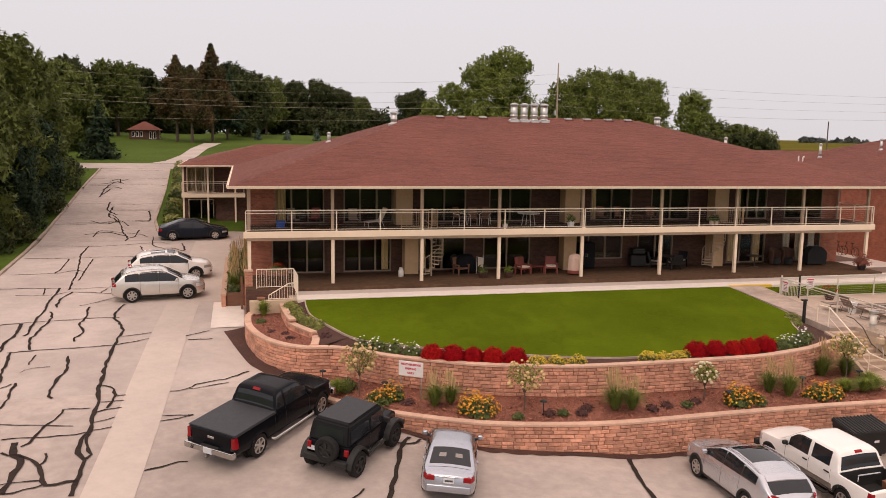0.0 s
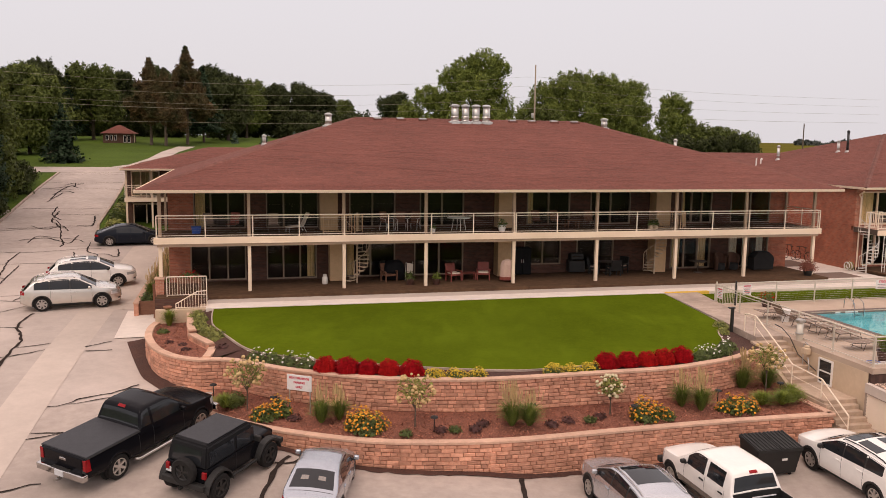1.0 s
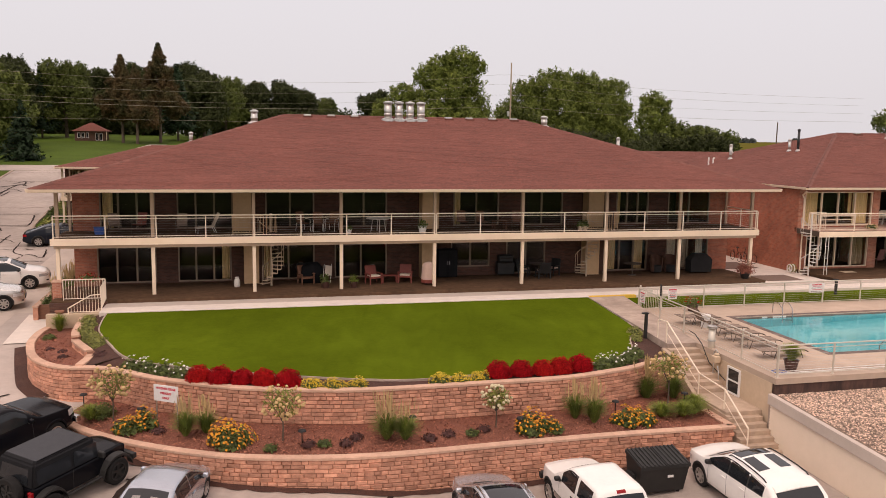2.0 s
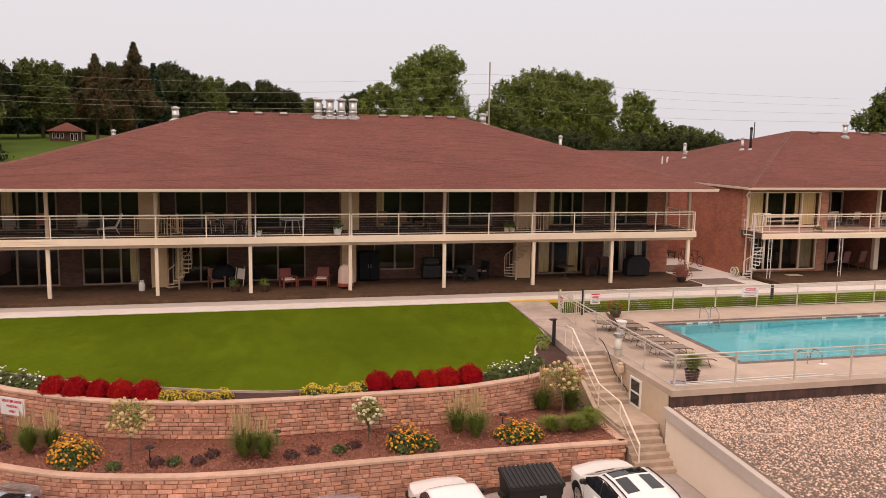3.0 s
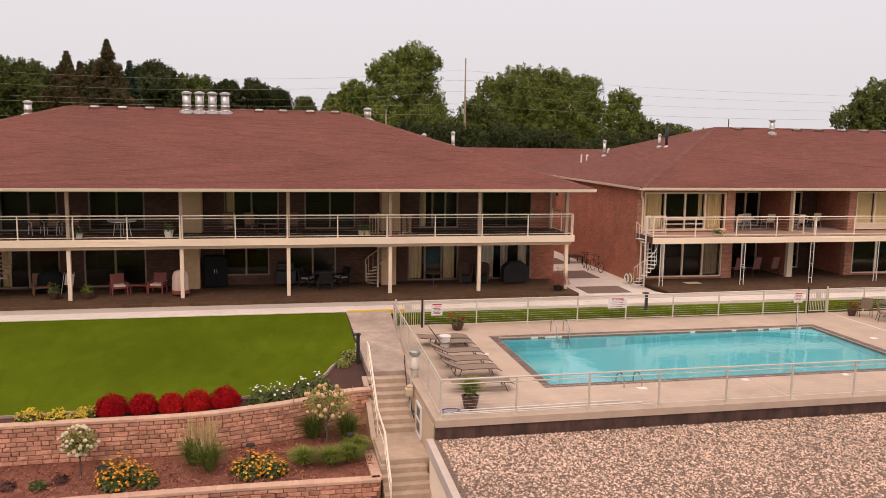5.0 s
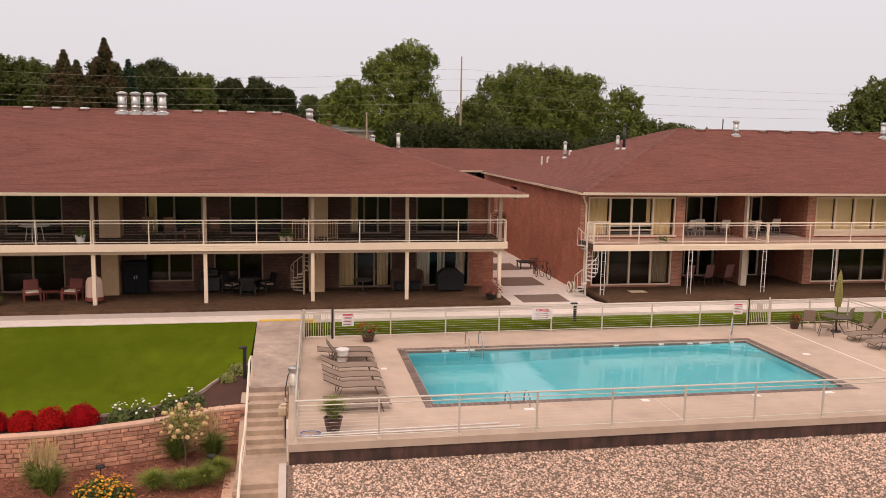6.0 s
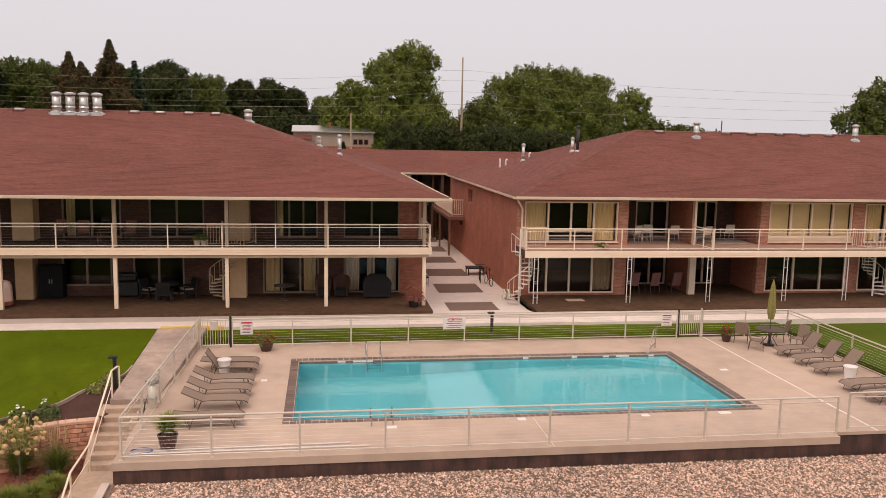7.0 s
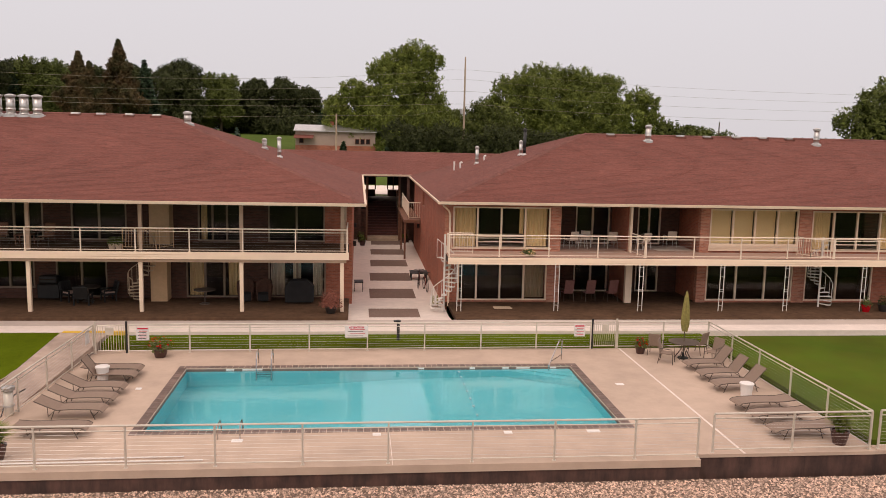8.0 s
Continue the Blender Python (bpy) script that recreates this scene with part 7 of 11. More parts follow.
class Shell:
    """Sheet-metal form of a car: plan half width, top line, belt line and underside, each a line of (x, value)."""
    SIDE = ((0.0, 0.90), (0.07, 0.955), (0.18, 0.985), (0.32, 0.998), (0.47, 1.0), (0.6, 0.99), (0.74, 0.98), (0.87, 0.968), (1.0, 0.945))
    UP = ((0.2, 0.0), (0.45, 0.0), (0.68, 0.002), (0.84, 0.012), (0.95, 0.035), (1.0, 0.075))
    CROWN = (0.84, 0.62, 0.36, 0.12)

    def __init__(self, L, half, top, belt, under, lean=0.3, crown=0.05, ease=0.1):
        self.x = np.linspace(-L / 2, L / 2, 97)
        self.L, self.lean, self.crown = L, lean, crown
        self.w, self.zt = self.eased(half, ease), self.eased(top, ease)
        self.belt, self.zb = self.eased(belt, ease), self.eased(under, ease)

    def eased(self, line, r):
        fine = np.linspace(-self.L / 2 - r, self.L / 2 + r, 1200)
        v = np.interp(fine, *zip(*line))
        k = max(1, int(r / (fine[1] - fine[0])))
        v = np.convolve(np.pad(v, k, mode="edge"), np.ones(2 * k + 1) / (2 * k + 1), mode="valid")
        return np.interp(self.x, fine, v)

    def at(self, x):
        return [float(np.interp(x, self.x, q)) for q in (self.w, self.zt, self.belt, self.zb)]

    def shoulder(self, x):
        w, zt, belt, zb = self.at(x)
        return min(belt, zt - self.crown - 0.05)

    def side(self, x, z):
        """Half width of the skin at height z."""
        w, zt, belt, zb = self.at(x)
        zs = self.shoulder(x)
        if z <= zs:
            return w * float(np.interp((z - zb) / (zs - zb), *zip(*self.SIDE)))
        ze = zt - self.crown
        return w * 0.945 - self.lean * (z - zs) - float(np.interp((z - zs) / max(ze - zs, 0.01), (0.6, 0.84, 0.95, 1), (0, 0.012, 0.035, 0.075)))

    def edge(self, x):
        w, zt, belt, zb = self.at(x)
        return w * 0.945 - self.lean * (zt - self.crown - self.shoulder(x)) - 0.075

    def over(self, x, y):
        e = self.edge(x)
        return self.at(x)[1] - self.crown * (y / e) ** 2

    def skin(self, arches=(), open_bed=None):
        """The whole skin as one mesh, with round wheel openings (x, z, radius) and an open bed (x0, x1, half width)."""
        bm = bmesh.new()
        grid = []
        for x in self.x:
            w, zt, belt, zb = self.at(x)
            zs, ze, e = self.shoulder(x), zt - self.crown, self.edge(x)
            half = [(0.0, zb), (w * 0.55, zb)] + [(w * f, zb + u * (zs - zb)) for u, f in self.SIDE]
            half += [(w * 0.945 - self.lean * v * (ze - zs) - r, zs + v * (ze - zs)) for v, r in self.UP]
            half += [(e * c, zt - self.crown * c * c) for c in self.CROWN] + [(0.0, zt)]
            ring = half + [(-y, z) for y, z in half[-2:0:-1]]
            row = []
            for y, z in ring:
                px, pz = x, z
                for ax, az, ar in arches:
                    d = math.hypot(px - ax, pz - az)
                    if abs(y) > 0.6 * w and abs(d - ar) < 0.045 and d > 0.01:
                        px, pz = ax + (px - ax) * ar / d, az + (pz - az) * ar / d
                row.append(bm.verts.new((px, y, pz)))
            grid.append(row)
        n = len(grid[0])
        for a, b in zip(grid, grid[1:]):
            for i in range(n):
                q = (a[i], a[(i + 1) % n], b[(i + 1) % n], b[i])
                mid = sum((v.co for v in q), Vector()) / 4
                if any(max(math.hypot(v.co.x - ax, v.co.z - az) for v in q) <= ar + 0.002 and abs(mid.y) > 0.3 for ax, az, ar in arches):
                    continue
                if open_bed and open_bed[0] < mid.x < open_bed[1] and abs(mid.y) < open_bed[2] and mid.z > 0.7:
                    continue
                bm.faces.new(q)
        bm.faces.new(grid[0][::-1])
        bm.faces.new(grid[-1])
        bmesh.ops.recalc_face_normals(bm, faces=bm.faces)
        return bm

    def side_panel(self, s, x0, x1, lo, hi, off=0.006, n=14, m=6, thick=0.02):
        """A panel bent to the skin's flank; lo and hi give its lower and upper edge at x."""
        rings = []
        for x in np.linspace(x0, x1, n):
            a, b = lo(x), max(hi(x), lo(x) + 0.004)
            zz = [a + (b - a) * k / (m - 1) for k in range(m)]
            out = [(x, s * (self.side(x, z) + off), z) for z in zz]
            rings.append(out + [(x, s * (self.side(x, z) - thick), z) for z in zz[::-1]])
        bm = ring_loft(bmesh.new(), rings)
        bmesh.ops.recalc_face_normals(bm, faces=bm.faces)
        return bm

    def top_panel(self, x0, x1, y0, y1, off=0.006, n=14, m=9, thick=0.02):
        """A panel bent to the top skin between two shares of its half width."""
        rings = []
        for x in np.linspace(x0, x1, n):
            e = self.edge(x)
            dx = (self.over(x + 0.02, 0) - self.over(x - 0.02, 0)) / 0.04
            k = 1 / math.hypot(dx, 1)
            yy = [e * (y0 + (y1 - y0) * j / (m - 1)) for j in range(m)]
            pt = lambda y, o: (x - dx * k * o, y, self.over(x, y) + k * o)
            rings.append([pt(y, off) for y in yy] + [pt(y, -thick) for y in yy[::-1]])
        bm = ring_loft(bmesh.new(), rings)
        bmesh.ops.recalc_face_normals(bm, faces=bm.faces)
        return bm


def vehicle(name, label, category, x, y, heading):
    slope = math.degrees(math.atan((lot(x, y + 1) - lot(x, y - 1)) / 2))
    lean = math.degrees(math.atan((lot(x - 1, y) - lot(x + 1, y)) / 2))
    root = thing(name, label, category, group="parked cars")
    root.matrix_basis = Matrix.Translation((x, y, lot(x, y) + 0.03)) @ pose(0, 0, 0, slope, lean) @ pose(0, 0, 0, 0, 0, heading)
    return root



def dress(root, sh, paint, wheels, r, doors, glass, screens, lamps, plate_z, mirror_x, handles=None, cladding=None, clad_h=0.16, arch=1.16, bed=None, lip="black_plastic", gap_low=0.14):
    """Skin, glass, lamps, door gaps, mirrors and arches of one car on its shell."""
    L = sh.L
    arches = [(x, r, r * arch) for x in wheels]
    part("body", sh.skin(arches, bed), paint, root, smooth=True)
    for nm, x0, x1, y in screens:
        part(nm, sh.top_panel(x0, x1, -y, y), "car_glass", root, smooth=False)
    belt = lambda x: sh.shoulder(x)
    for s in (1, -1):
        for x0, x1, up, rise_ in glass:
            part("side_window", sh.side_panel(s, x0, x1, lambda x: belt(x) + 0.03 + rise_, lambda x: min(sh.at(x)[1] - sh.crown - up, 9), n=18), "car_glass", root)
        for x in doors:
            part("door_gap", sh.side_panel(s, x - 0.006, x + 0.006, lambda q: sh.at(q)[3] + gap_low, lambda q: belt(q), off=0.002, n=2, m=10), "black_plastic", root)
        for x in (handles or [d + 0.16 for d in doors[1:]]):
            z = belt(x) - 0.13
            part("door_handle", sh.side_panel(s, x - 0.11, x + 0.11, lambda q: z - 0.018, lambda q: z + 0.018, off=0.03, n=6, m=4), paint if cladding != "paint_grey_trim" else "black_plastic", root)
        for nm, x0, x1, z0, z1, mt in lamps:
            part(nm, sh.side_panel(s, x0, x1, lambda q: z0, lambda q: z1, off=0.007, n=12), mt, root)
        bz, by = belt(mirror_x), sh.side(mirror_x, belt(mirror_x))
        m = soft_box(mirror_x - 0.06, mirror_x + 0.08, min(s * (by + 0.02), s * (by + 0.2)), max(s * (by + 0.02), s * (by + 0.2)), bz + 0.03, bz + 0.17, 0.045, 3)
        part("mirror", m, paint if paint != "paint_white" else "black_plastic", root, smooth=True)
        part("mirror_arm", bx(mirror_x - 0.03, mirror_x + 0.05, min(s * (by - 0.04), s * (by + 0.06)), max(s * (by - 0.04), s * (by + 0.06)), bz + 0.0, bz + 0.06), "black_plastic", root)
        for ax, az, ar in arches:
            ang = np.linspace(-0.25, math.pi + 0.25, 23)
            rings = []
            for a in ang:
                ring = []
                for rad, o in ((ar - 0.05, -0.2), (ar - 0.045, 0.006), (ar + 0.02, 0.012), (ar + 0.035, 0.0)):
                    px, pz = ax + rad * math.cos(a), max(az + rad * math.sin(a), sh.at(ax)[3] + 0.0)
                    ring.append((px, s * (sh.side(px, pz) + o), pz))
                rings.append(ring)
            bm = ring_loft(bmesh.new(), rings)
            bmesh.ops.recalc_face_normals(bm, faces=bm.faces)
            part("wheel_arch", bm, lip, root, smooth=True)
            w = sh.at(ax)[0]
            well = lambda y: [(ax + ar * math.cos(2 * math.pi * k / 20), y, az + ar * math.sin(2 * math.pi * k / 20)) for k in range(20)]
            part("wheel_well", ring_loft(bmesh.new(), [well(s * (w - 0.36)), well(s * (w - 0.35))]), "black_plastic", root)
        if cladding:
            part("lower_cladding", sh.side_panel(s, min(wheels) + r * arch + 0.02, max(wheels) - r * arch - 0.02, lambda q: sh.at(q)[3] + 0.004, lambda q: sh.at(q)[3] + clad_h, off=0.008, n=10), cladding, root)
    part("number_plate", bx(-L / 2 - 0.022, -L / 2 + 0.03, -0.16, 0.16, plate_z - 0.08, plate_z + 0.08), "plate", root, "pale number plate with a dark bar")
    part("plate_bar", bx(-L / 2 - 0.026, -L / 2 - 0.022, -0.12, 0.12, plate_z - 0.028, plate_z + 0.028), "sign_black", root)


def suv(x, y, heading, paint, label, L=4.8, W=1.92, H=1.7, r=0.37, wb=2.85, sunroof="wide", rails="chrome"):
    root = vehicle("parked_suv", label, "car", x, y, heading)
    h, e = W / 2, L / 2
    half = [(-e, h * 0.80), (-e + 0.12, h * 0.90), (-e + 0.5, h * 0.985), (-0.9, h), (0.9, h), (e - 0.7, h * 0.97), (e - 0.3, h * 0.87), (e - 0.06, h * 0.66), (e, h * 0.52)]
    top = [(-e, 0.96), (-e + 0.06, 1.03), (-e + 0.55, H - 0.2), (-e + 0.72, H - 0.12), (-1.1, H - 0.045), (-0.2, H), (0.3, H - 0.05), (1.2, 1.2), (1.35, 1.14), (e - 0.55, 1.07), (e - 0.15, 0.97), (e, 0.78)]
    belt = [(-e, 1.14), (-1.2, 1.11), (0.6, 1.05), (1.3, 1.04), (e, 0.88)]
    under = [(-e, 0.44), (-e + 0.4, 0.27), (e - 0.5, 0.24), (e, 0.3)]
    sh = Shell(L, half, top, belt, under)
    dress(root, sh, paint, (wb / 2 + 0.02, -wb / 2 + 0.02), r, (0.98, -0.02, -0.98),
          ((-0.02, 0.98, 0.05, 0.0), (-0.98, -0.08, 0.05, 0.0), (-1.72, -1.05, 0.07, 0.03)),
          (("windscreen", 0.46, 1.2, 0.95), ("rear_window", -e + 0.16, -e + 0.5, 0.92)),
          (("head_light", e - 0.5, e - 0.06, 0.7, 0.85, "head"), ("tail_light", -e + 0.0, -e + 0.2, 0.9, 1.08, "tail"), ("fog_light", e - 0.14, e - 0.03, 0.42, 0.5, "black_plastic")),
          0.80, 0.86, cladding="black_plastic", clad_h=0.12)
    for s in (1, -1):
        part("window_trim", sh.side_panel(s, -1.74, 0.96, lambda q: sh.shoulder(q) + 0.02, lambda q: sh.at(q)[1] - sh.crown - 0.045, off=0.003, n=20), "black_plastic", root)
    if sunroof == "wide":
        part("sunroof", sh.top_panel(-1.05, 0.12, -0.8, 0.8, 0.01), "car_glass", root)
    if sunroof == "panels":
        part("sunroof", sh.top_panel(-0.16, 0.3, -0.78, 0.78, 0.01), "car_glass", root)
        for a, b in ((-0.78, -0.26), (0.26, 0.78)):
            part("sunroof", sh.top_panel(-1.1, -0.28, a, b, 0.01), "car_glass", root)
    for s in (1, -1):
        ys = lambda q: s * (sh.edge(q) * 0.99)
        part("roof_rail", tb([(q, ys(q), sh.over(q, ys(q)) + o) for q, o in ((0.2, 0.0), (0.1, 0.05), (-0.5, 0.06), (-1.2, 0.06), (-1.55, 0.045), (-1.66, 0.0))], 0.02, 8), rails, root, smooth=True)
    part("rear_bumper", soft_box(-e - 0.03, -e + 0.2, -h * 0.8, h * 0.8, 0.42, 0.66, 0.05, 3), paint, root, smooth=True)
    part("spoiler", sh.top_panel(-e + 0.5, -e + 0.68, -0.93, 0.93, 0.03), paint, root)
    part("grille", soft_box(e - 0.04, e + 0.03, -h * 0.4, h * 0.4, 0.48, 0.66, 0.02, 2), "black_plastic", root)
    part("wiper", tb([(1.16, 0.5, sh.over(1.16, 0.5) + 0.02), (1.1, -0.1, sh.over(1.1, 0.1) + 0.02)], 0.008, 5), "black_plastic", root)
    wheel_set(root, wb, W - 0.3, r, "alloy", offset=0.02, spokes=7)
    return root


def sedan(x, y, heading, paint, label, L=4.5, W=1.72, H=1.44, r=0.31, wb=2.62, seats=True):
    root = vehicle("parked_sedan", label, "car", x, y, heading)
    h, e, k = W / 2, L / 2, H / 1.44
    half = [(-e, h * 0.78), (-e + 0.12, h * 0.89), (-e + 0.5, h * 0.975), (-0.9, h), (0.9, h), (e - 0.7, h * 0.96), (e - 0.3, h * 0.86), (e - 0.06, h * 0.66), (e, h * 0.5)]
    top = [(-e, 0.84 * k), (-e + 0.06, 0.96 * k), (-e + 0.32, 1.0 * k), (-e + 0.42, 1.04 * k), (-1.12, H - 0.07), (-0.75, H - 0.005), (0.0, H), (0.3, H - 0.05), (1.2, 0.96 * k), (1.4, 0.9 * k), (e - 0.45, 0.79 * k), (e - 0.12, 0.69 * k), (e, 0.55)]
    belt = [(-e, 0.93 * k), (-1.0, 0.93 * k), (0.6, 0.88 * k), (1.3, 0.85 * k), (e, 0.6)]
    under = [(-e, 0.36), (-e + 0.4, 0.2), (e - 0.5, 0.18), (e, 0.24)]
    sh = Shell(L, half, top, belt, under, lean=0.36)
    dress(root, sh, paint, (wb / 2, -wb / 2), r, (0.95, -0.05, -0.98),
          ((-0.05, 1.02, 0.05, 0.0), (-1.02, -0.11, 0.05, 0.0)),
          (("windscreen", 0.4, 1.2, 0.94), ("rear_window", -e + 0.48, -1.14, 0.93)),
          (("head_light", e - 0.46, e - 0.07, 0.52, 0.64, "head"), ("tail_light", -e + 0.0, -e + 0.24, 0.72, 0.88, "tail")),
          0.74, 0.82)
    if seats:
        for s in (1, -1):
            part("headrest", sh.top_panel(-1.5, -1.36, min(s * 0.22, s * 0.56), max(s * 0.22, s * 0.56), 0.008, n=5, m=5), "paint_grey_trim", root, "pale headrest behind the rear window")
    part("boot_lid_gap", sh.top_panel(-e + 0.36, -e + 0.375, -0.95, 0.95, 0.003, n=2), "black_plastic", root)
    part("rear_bumper", soft_box(-e - 0.05, -e + 0.2, -h * 0.78, h * 0.78, 0.36, 0.6, 0.05, 3), paint, root, smooth=True)
    part("boot_trim", soft_box(-e - 0.02, -e + 0.03, -0.34, 0.34, 0.845, 0.87, 0.008, 1), "chrome", root)
    for s in (1, -1):
        part("tail_light", soft_box(-e - 0.02, -e + 0.05, min(s * h * 0.5, s * h * 0.78), max(s * h * 0.5, s * h * 0.78), 0.72, 0.87, 0.02, 2), "tail", root)
    part("grille", soft_box(e - 0.04, e + 0.02, -h * 0.35, h * 0.35, 0.42, 0.55, 0.02, 2), "black_plastic", root)
    wheel_set(root, wb, W - 0.27, r, "alloy", width=0.19, spokes=7)
    return root


def pickup(x, y, heading, paint, label, L, W, H, r, wb, cab_end, cover, bumper="chrome", two_tone=None, glass=((-0.2, 0.98, 0.06, 0.0), (-0.78, -0.3, 0.07, 0.03)), doors=(1.1, -0.25, -0.85)):
    root = vehicle("pickup_truck", label, "pickup truck", x, y, heading)
    h, e = W / 2, L / 2
    k = H / 1.87
    bz = 1.22 * k
    half = [(-e, h * 0.95), (-e + 0.08, h * 0.985), (1.2, h), (e - 0.7, h * 0.975), (e - 0.3, h * 0.9), (e - 0.06, h * 0.76), (e, h * 0.66)]
    top = [(-e, bz), (cab_end - 0.06, bz), (cab_end + 0.0, bz + 0.02), (cab_end + 0.14, H - 0.06), (cab_end + 0.4, H), (0.45, H - 0.015), (0.65, H - 0.06), (1.4, bz + 0.07), (1.55, bz + 0.02), (e - 0.5, bz - 0.06), (e - 0.12, bz - 0.15), (e, bz - 0.36)]
    belt = [(-e, bz + 0.02), (1.2, bz - 0.02), (e, bz - 0.2)]
    under = [(-e, 0.55), (-wb / 2, 0.44), (e - 0.6, 0.4), (e, 0.42)]
    sh = Shell(L, half, top, belt, under, lean=0.26, crown=0.035, ease=0.055)
    wheels = (wb / 2 + 0.12, -wb / 2 + 0.12)
    bed = None if cover else (-e + 0.12, cab_end - 0.05, h - 0.12)
    dress(root, sh, paint, wheels, r, doors, glass, (("windscreen", 0.7, 1.38, 0.95), ("rear_window", cab_end + 0.0, cab_end + 0.125, 0.95)),
          (("head_light", e - 0.4, e - 0.06, bz - 0.4, bz - 0.2, "head"), ("tail_light", -e + 0.0, -e + 0.15, bz - 0.42, bz - 0.06, "tail")),
          0.62, 1.0, cladding=two_tone or "black_plastic", clad_h=0.3 if two_tone else 0.06, arch=1.2, bed=bed, lip=paint if not two_tone else "black_plastic")
    for s in (1, -1):
        part("tail_light", soft_box(-e - 0.012, -e + 0.05, min(s * (h * 0.95 - 0.14), s * h * 0.95), max(s * (h * 0.95 - 0.14), s * h * 0.95), bz - 0.42, bz - 0.06, 0.02, 2), "tail", root)
        part("running_board", tb([(-wb / 2 + 0.75, s * (h - 0.04), 0.4), (-wb / 2 + 0.85, s * (h + 0.04), 0.36), (wb / 2 - 0.55, s * (h + 0.04), 0.36), (wb / 2 - 0.45, s * (h - 0.04), 0.4)], 0.045, 8), "alloy" if cover else "black_plastic", root, smooth=True)
        if not cover:
            part("bed_side", bx(-e + 0.06, cab_end - 0.04, min(s * (h - 0.13), s * (h - 0.1)), max(s * (h - 0.13), s * (h - 0.1)), 0.6, bz - 0.04), "black_plastic", root)
    if cover:
        part("bed_cover", soft_box(-e + 0.05, cab_end - 0.05, -h * 0.925, h * 0.925, bz - 0.05, bz + 0.035, 0.025, 2), "soft_top", root, "black soft bed cover")
        for s in (1, -1):
            part("bed_rail", tb([(-e + 0.06, s * h * 0.94, bz - 0.02), (cab_end - 0.04, s * h * 0.94, bz - 0.02)], 0.02, 6), "black_plastic", root)
    else:
        part("bed_floor", bx(-e + 0.08, cab_end - 0.04, -h + 0.13, h - 0.13, 0.62, 0.68), "black_plastic", root)
        part("bed_front", bx(cab_end - 0.07, cab_end - 0.045, -h + 0.13, h - 0.13, 0.62, bz + 0.02), "black_plastic", root)
        part("tow_bar", tb([(cab_end - 0.2, -0.55, bz - 0.1), (cab_end - 0.25, 0.3, bz - 0.06), (cab_end - 0.55, 0.6, bz - 0.1)], 0.03, 8), "chrome", root)
        part("bed_box", soft_box(cab_end - 0.8, cab_end - 0.4, -0.75, -0.45, 0.68, 0.95, 0.02, 1), "wood", root)
    part("tailgate", soft_box(-e - 0.008, -e + 0.07, -h * 0.78, h * 0.78, bz - 0.54, bz - 0.03, 0.03, 2), paint, root)
    part("tailgate_badge", soft_box(-e - 0.02, -e + 0.03, -0.13, 0.13, bz - 0.26, bz - 0.17, 0.015, 1), "chrome", root)
    part("brake_light", sh.top_panel(cab_end + 0.14, cab_end + 0.2, -0.2, 0.2, 0.012, n=4), "tail", root)
    part("rear_bumper", soft_box(-e - 0.17, -e + 0.05, -h * 0.97, h * 0.97, 0.5, 0.72, 0.04, 3), bumper, root)
    part("bumper_step", bx(-e - 0.16, -e - 0.02, -0.35, 0.35, 0.722, 0.735), "black_plastic", root)
    part("plate_holder", bx(-e - 0.19, -e - 0.165, -0.17, 0.17, 0.52, 0.7), "plate", root)
    part("front_bumper", soft_box(e - 0.12, e + 0.1, -h * 0.9, h * 0.9, 0.44, 0.66, 0.05, 3), bumper, root)
    part("tow_hitch", bx(-e - 0.28, -e - 0.1, -0.04, 0.04, 0.4, 0.47), "chrome", root)
    part("grille", soft_box(e - 0.04, e + 0.03, -h * 0.5, h * 0.5, bz - 0.66, bz - 0.42, 0.02, 2), "chrome", root)
    wheel_set(root, wb, W - 0.32, r, "alloy", width=0.26, spokes=6, offset=0.12)
    return root


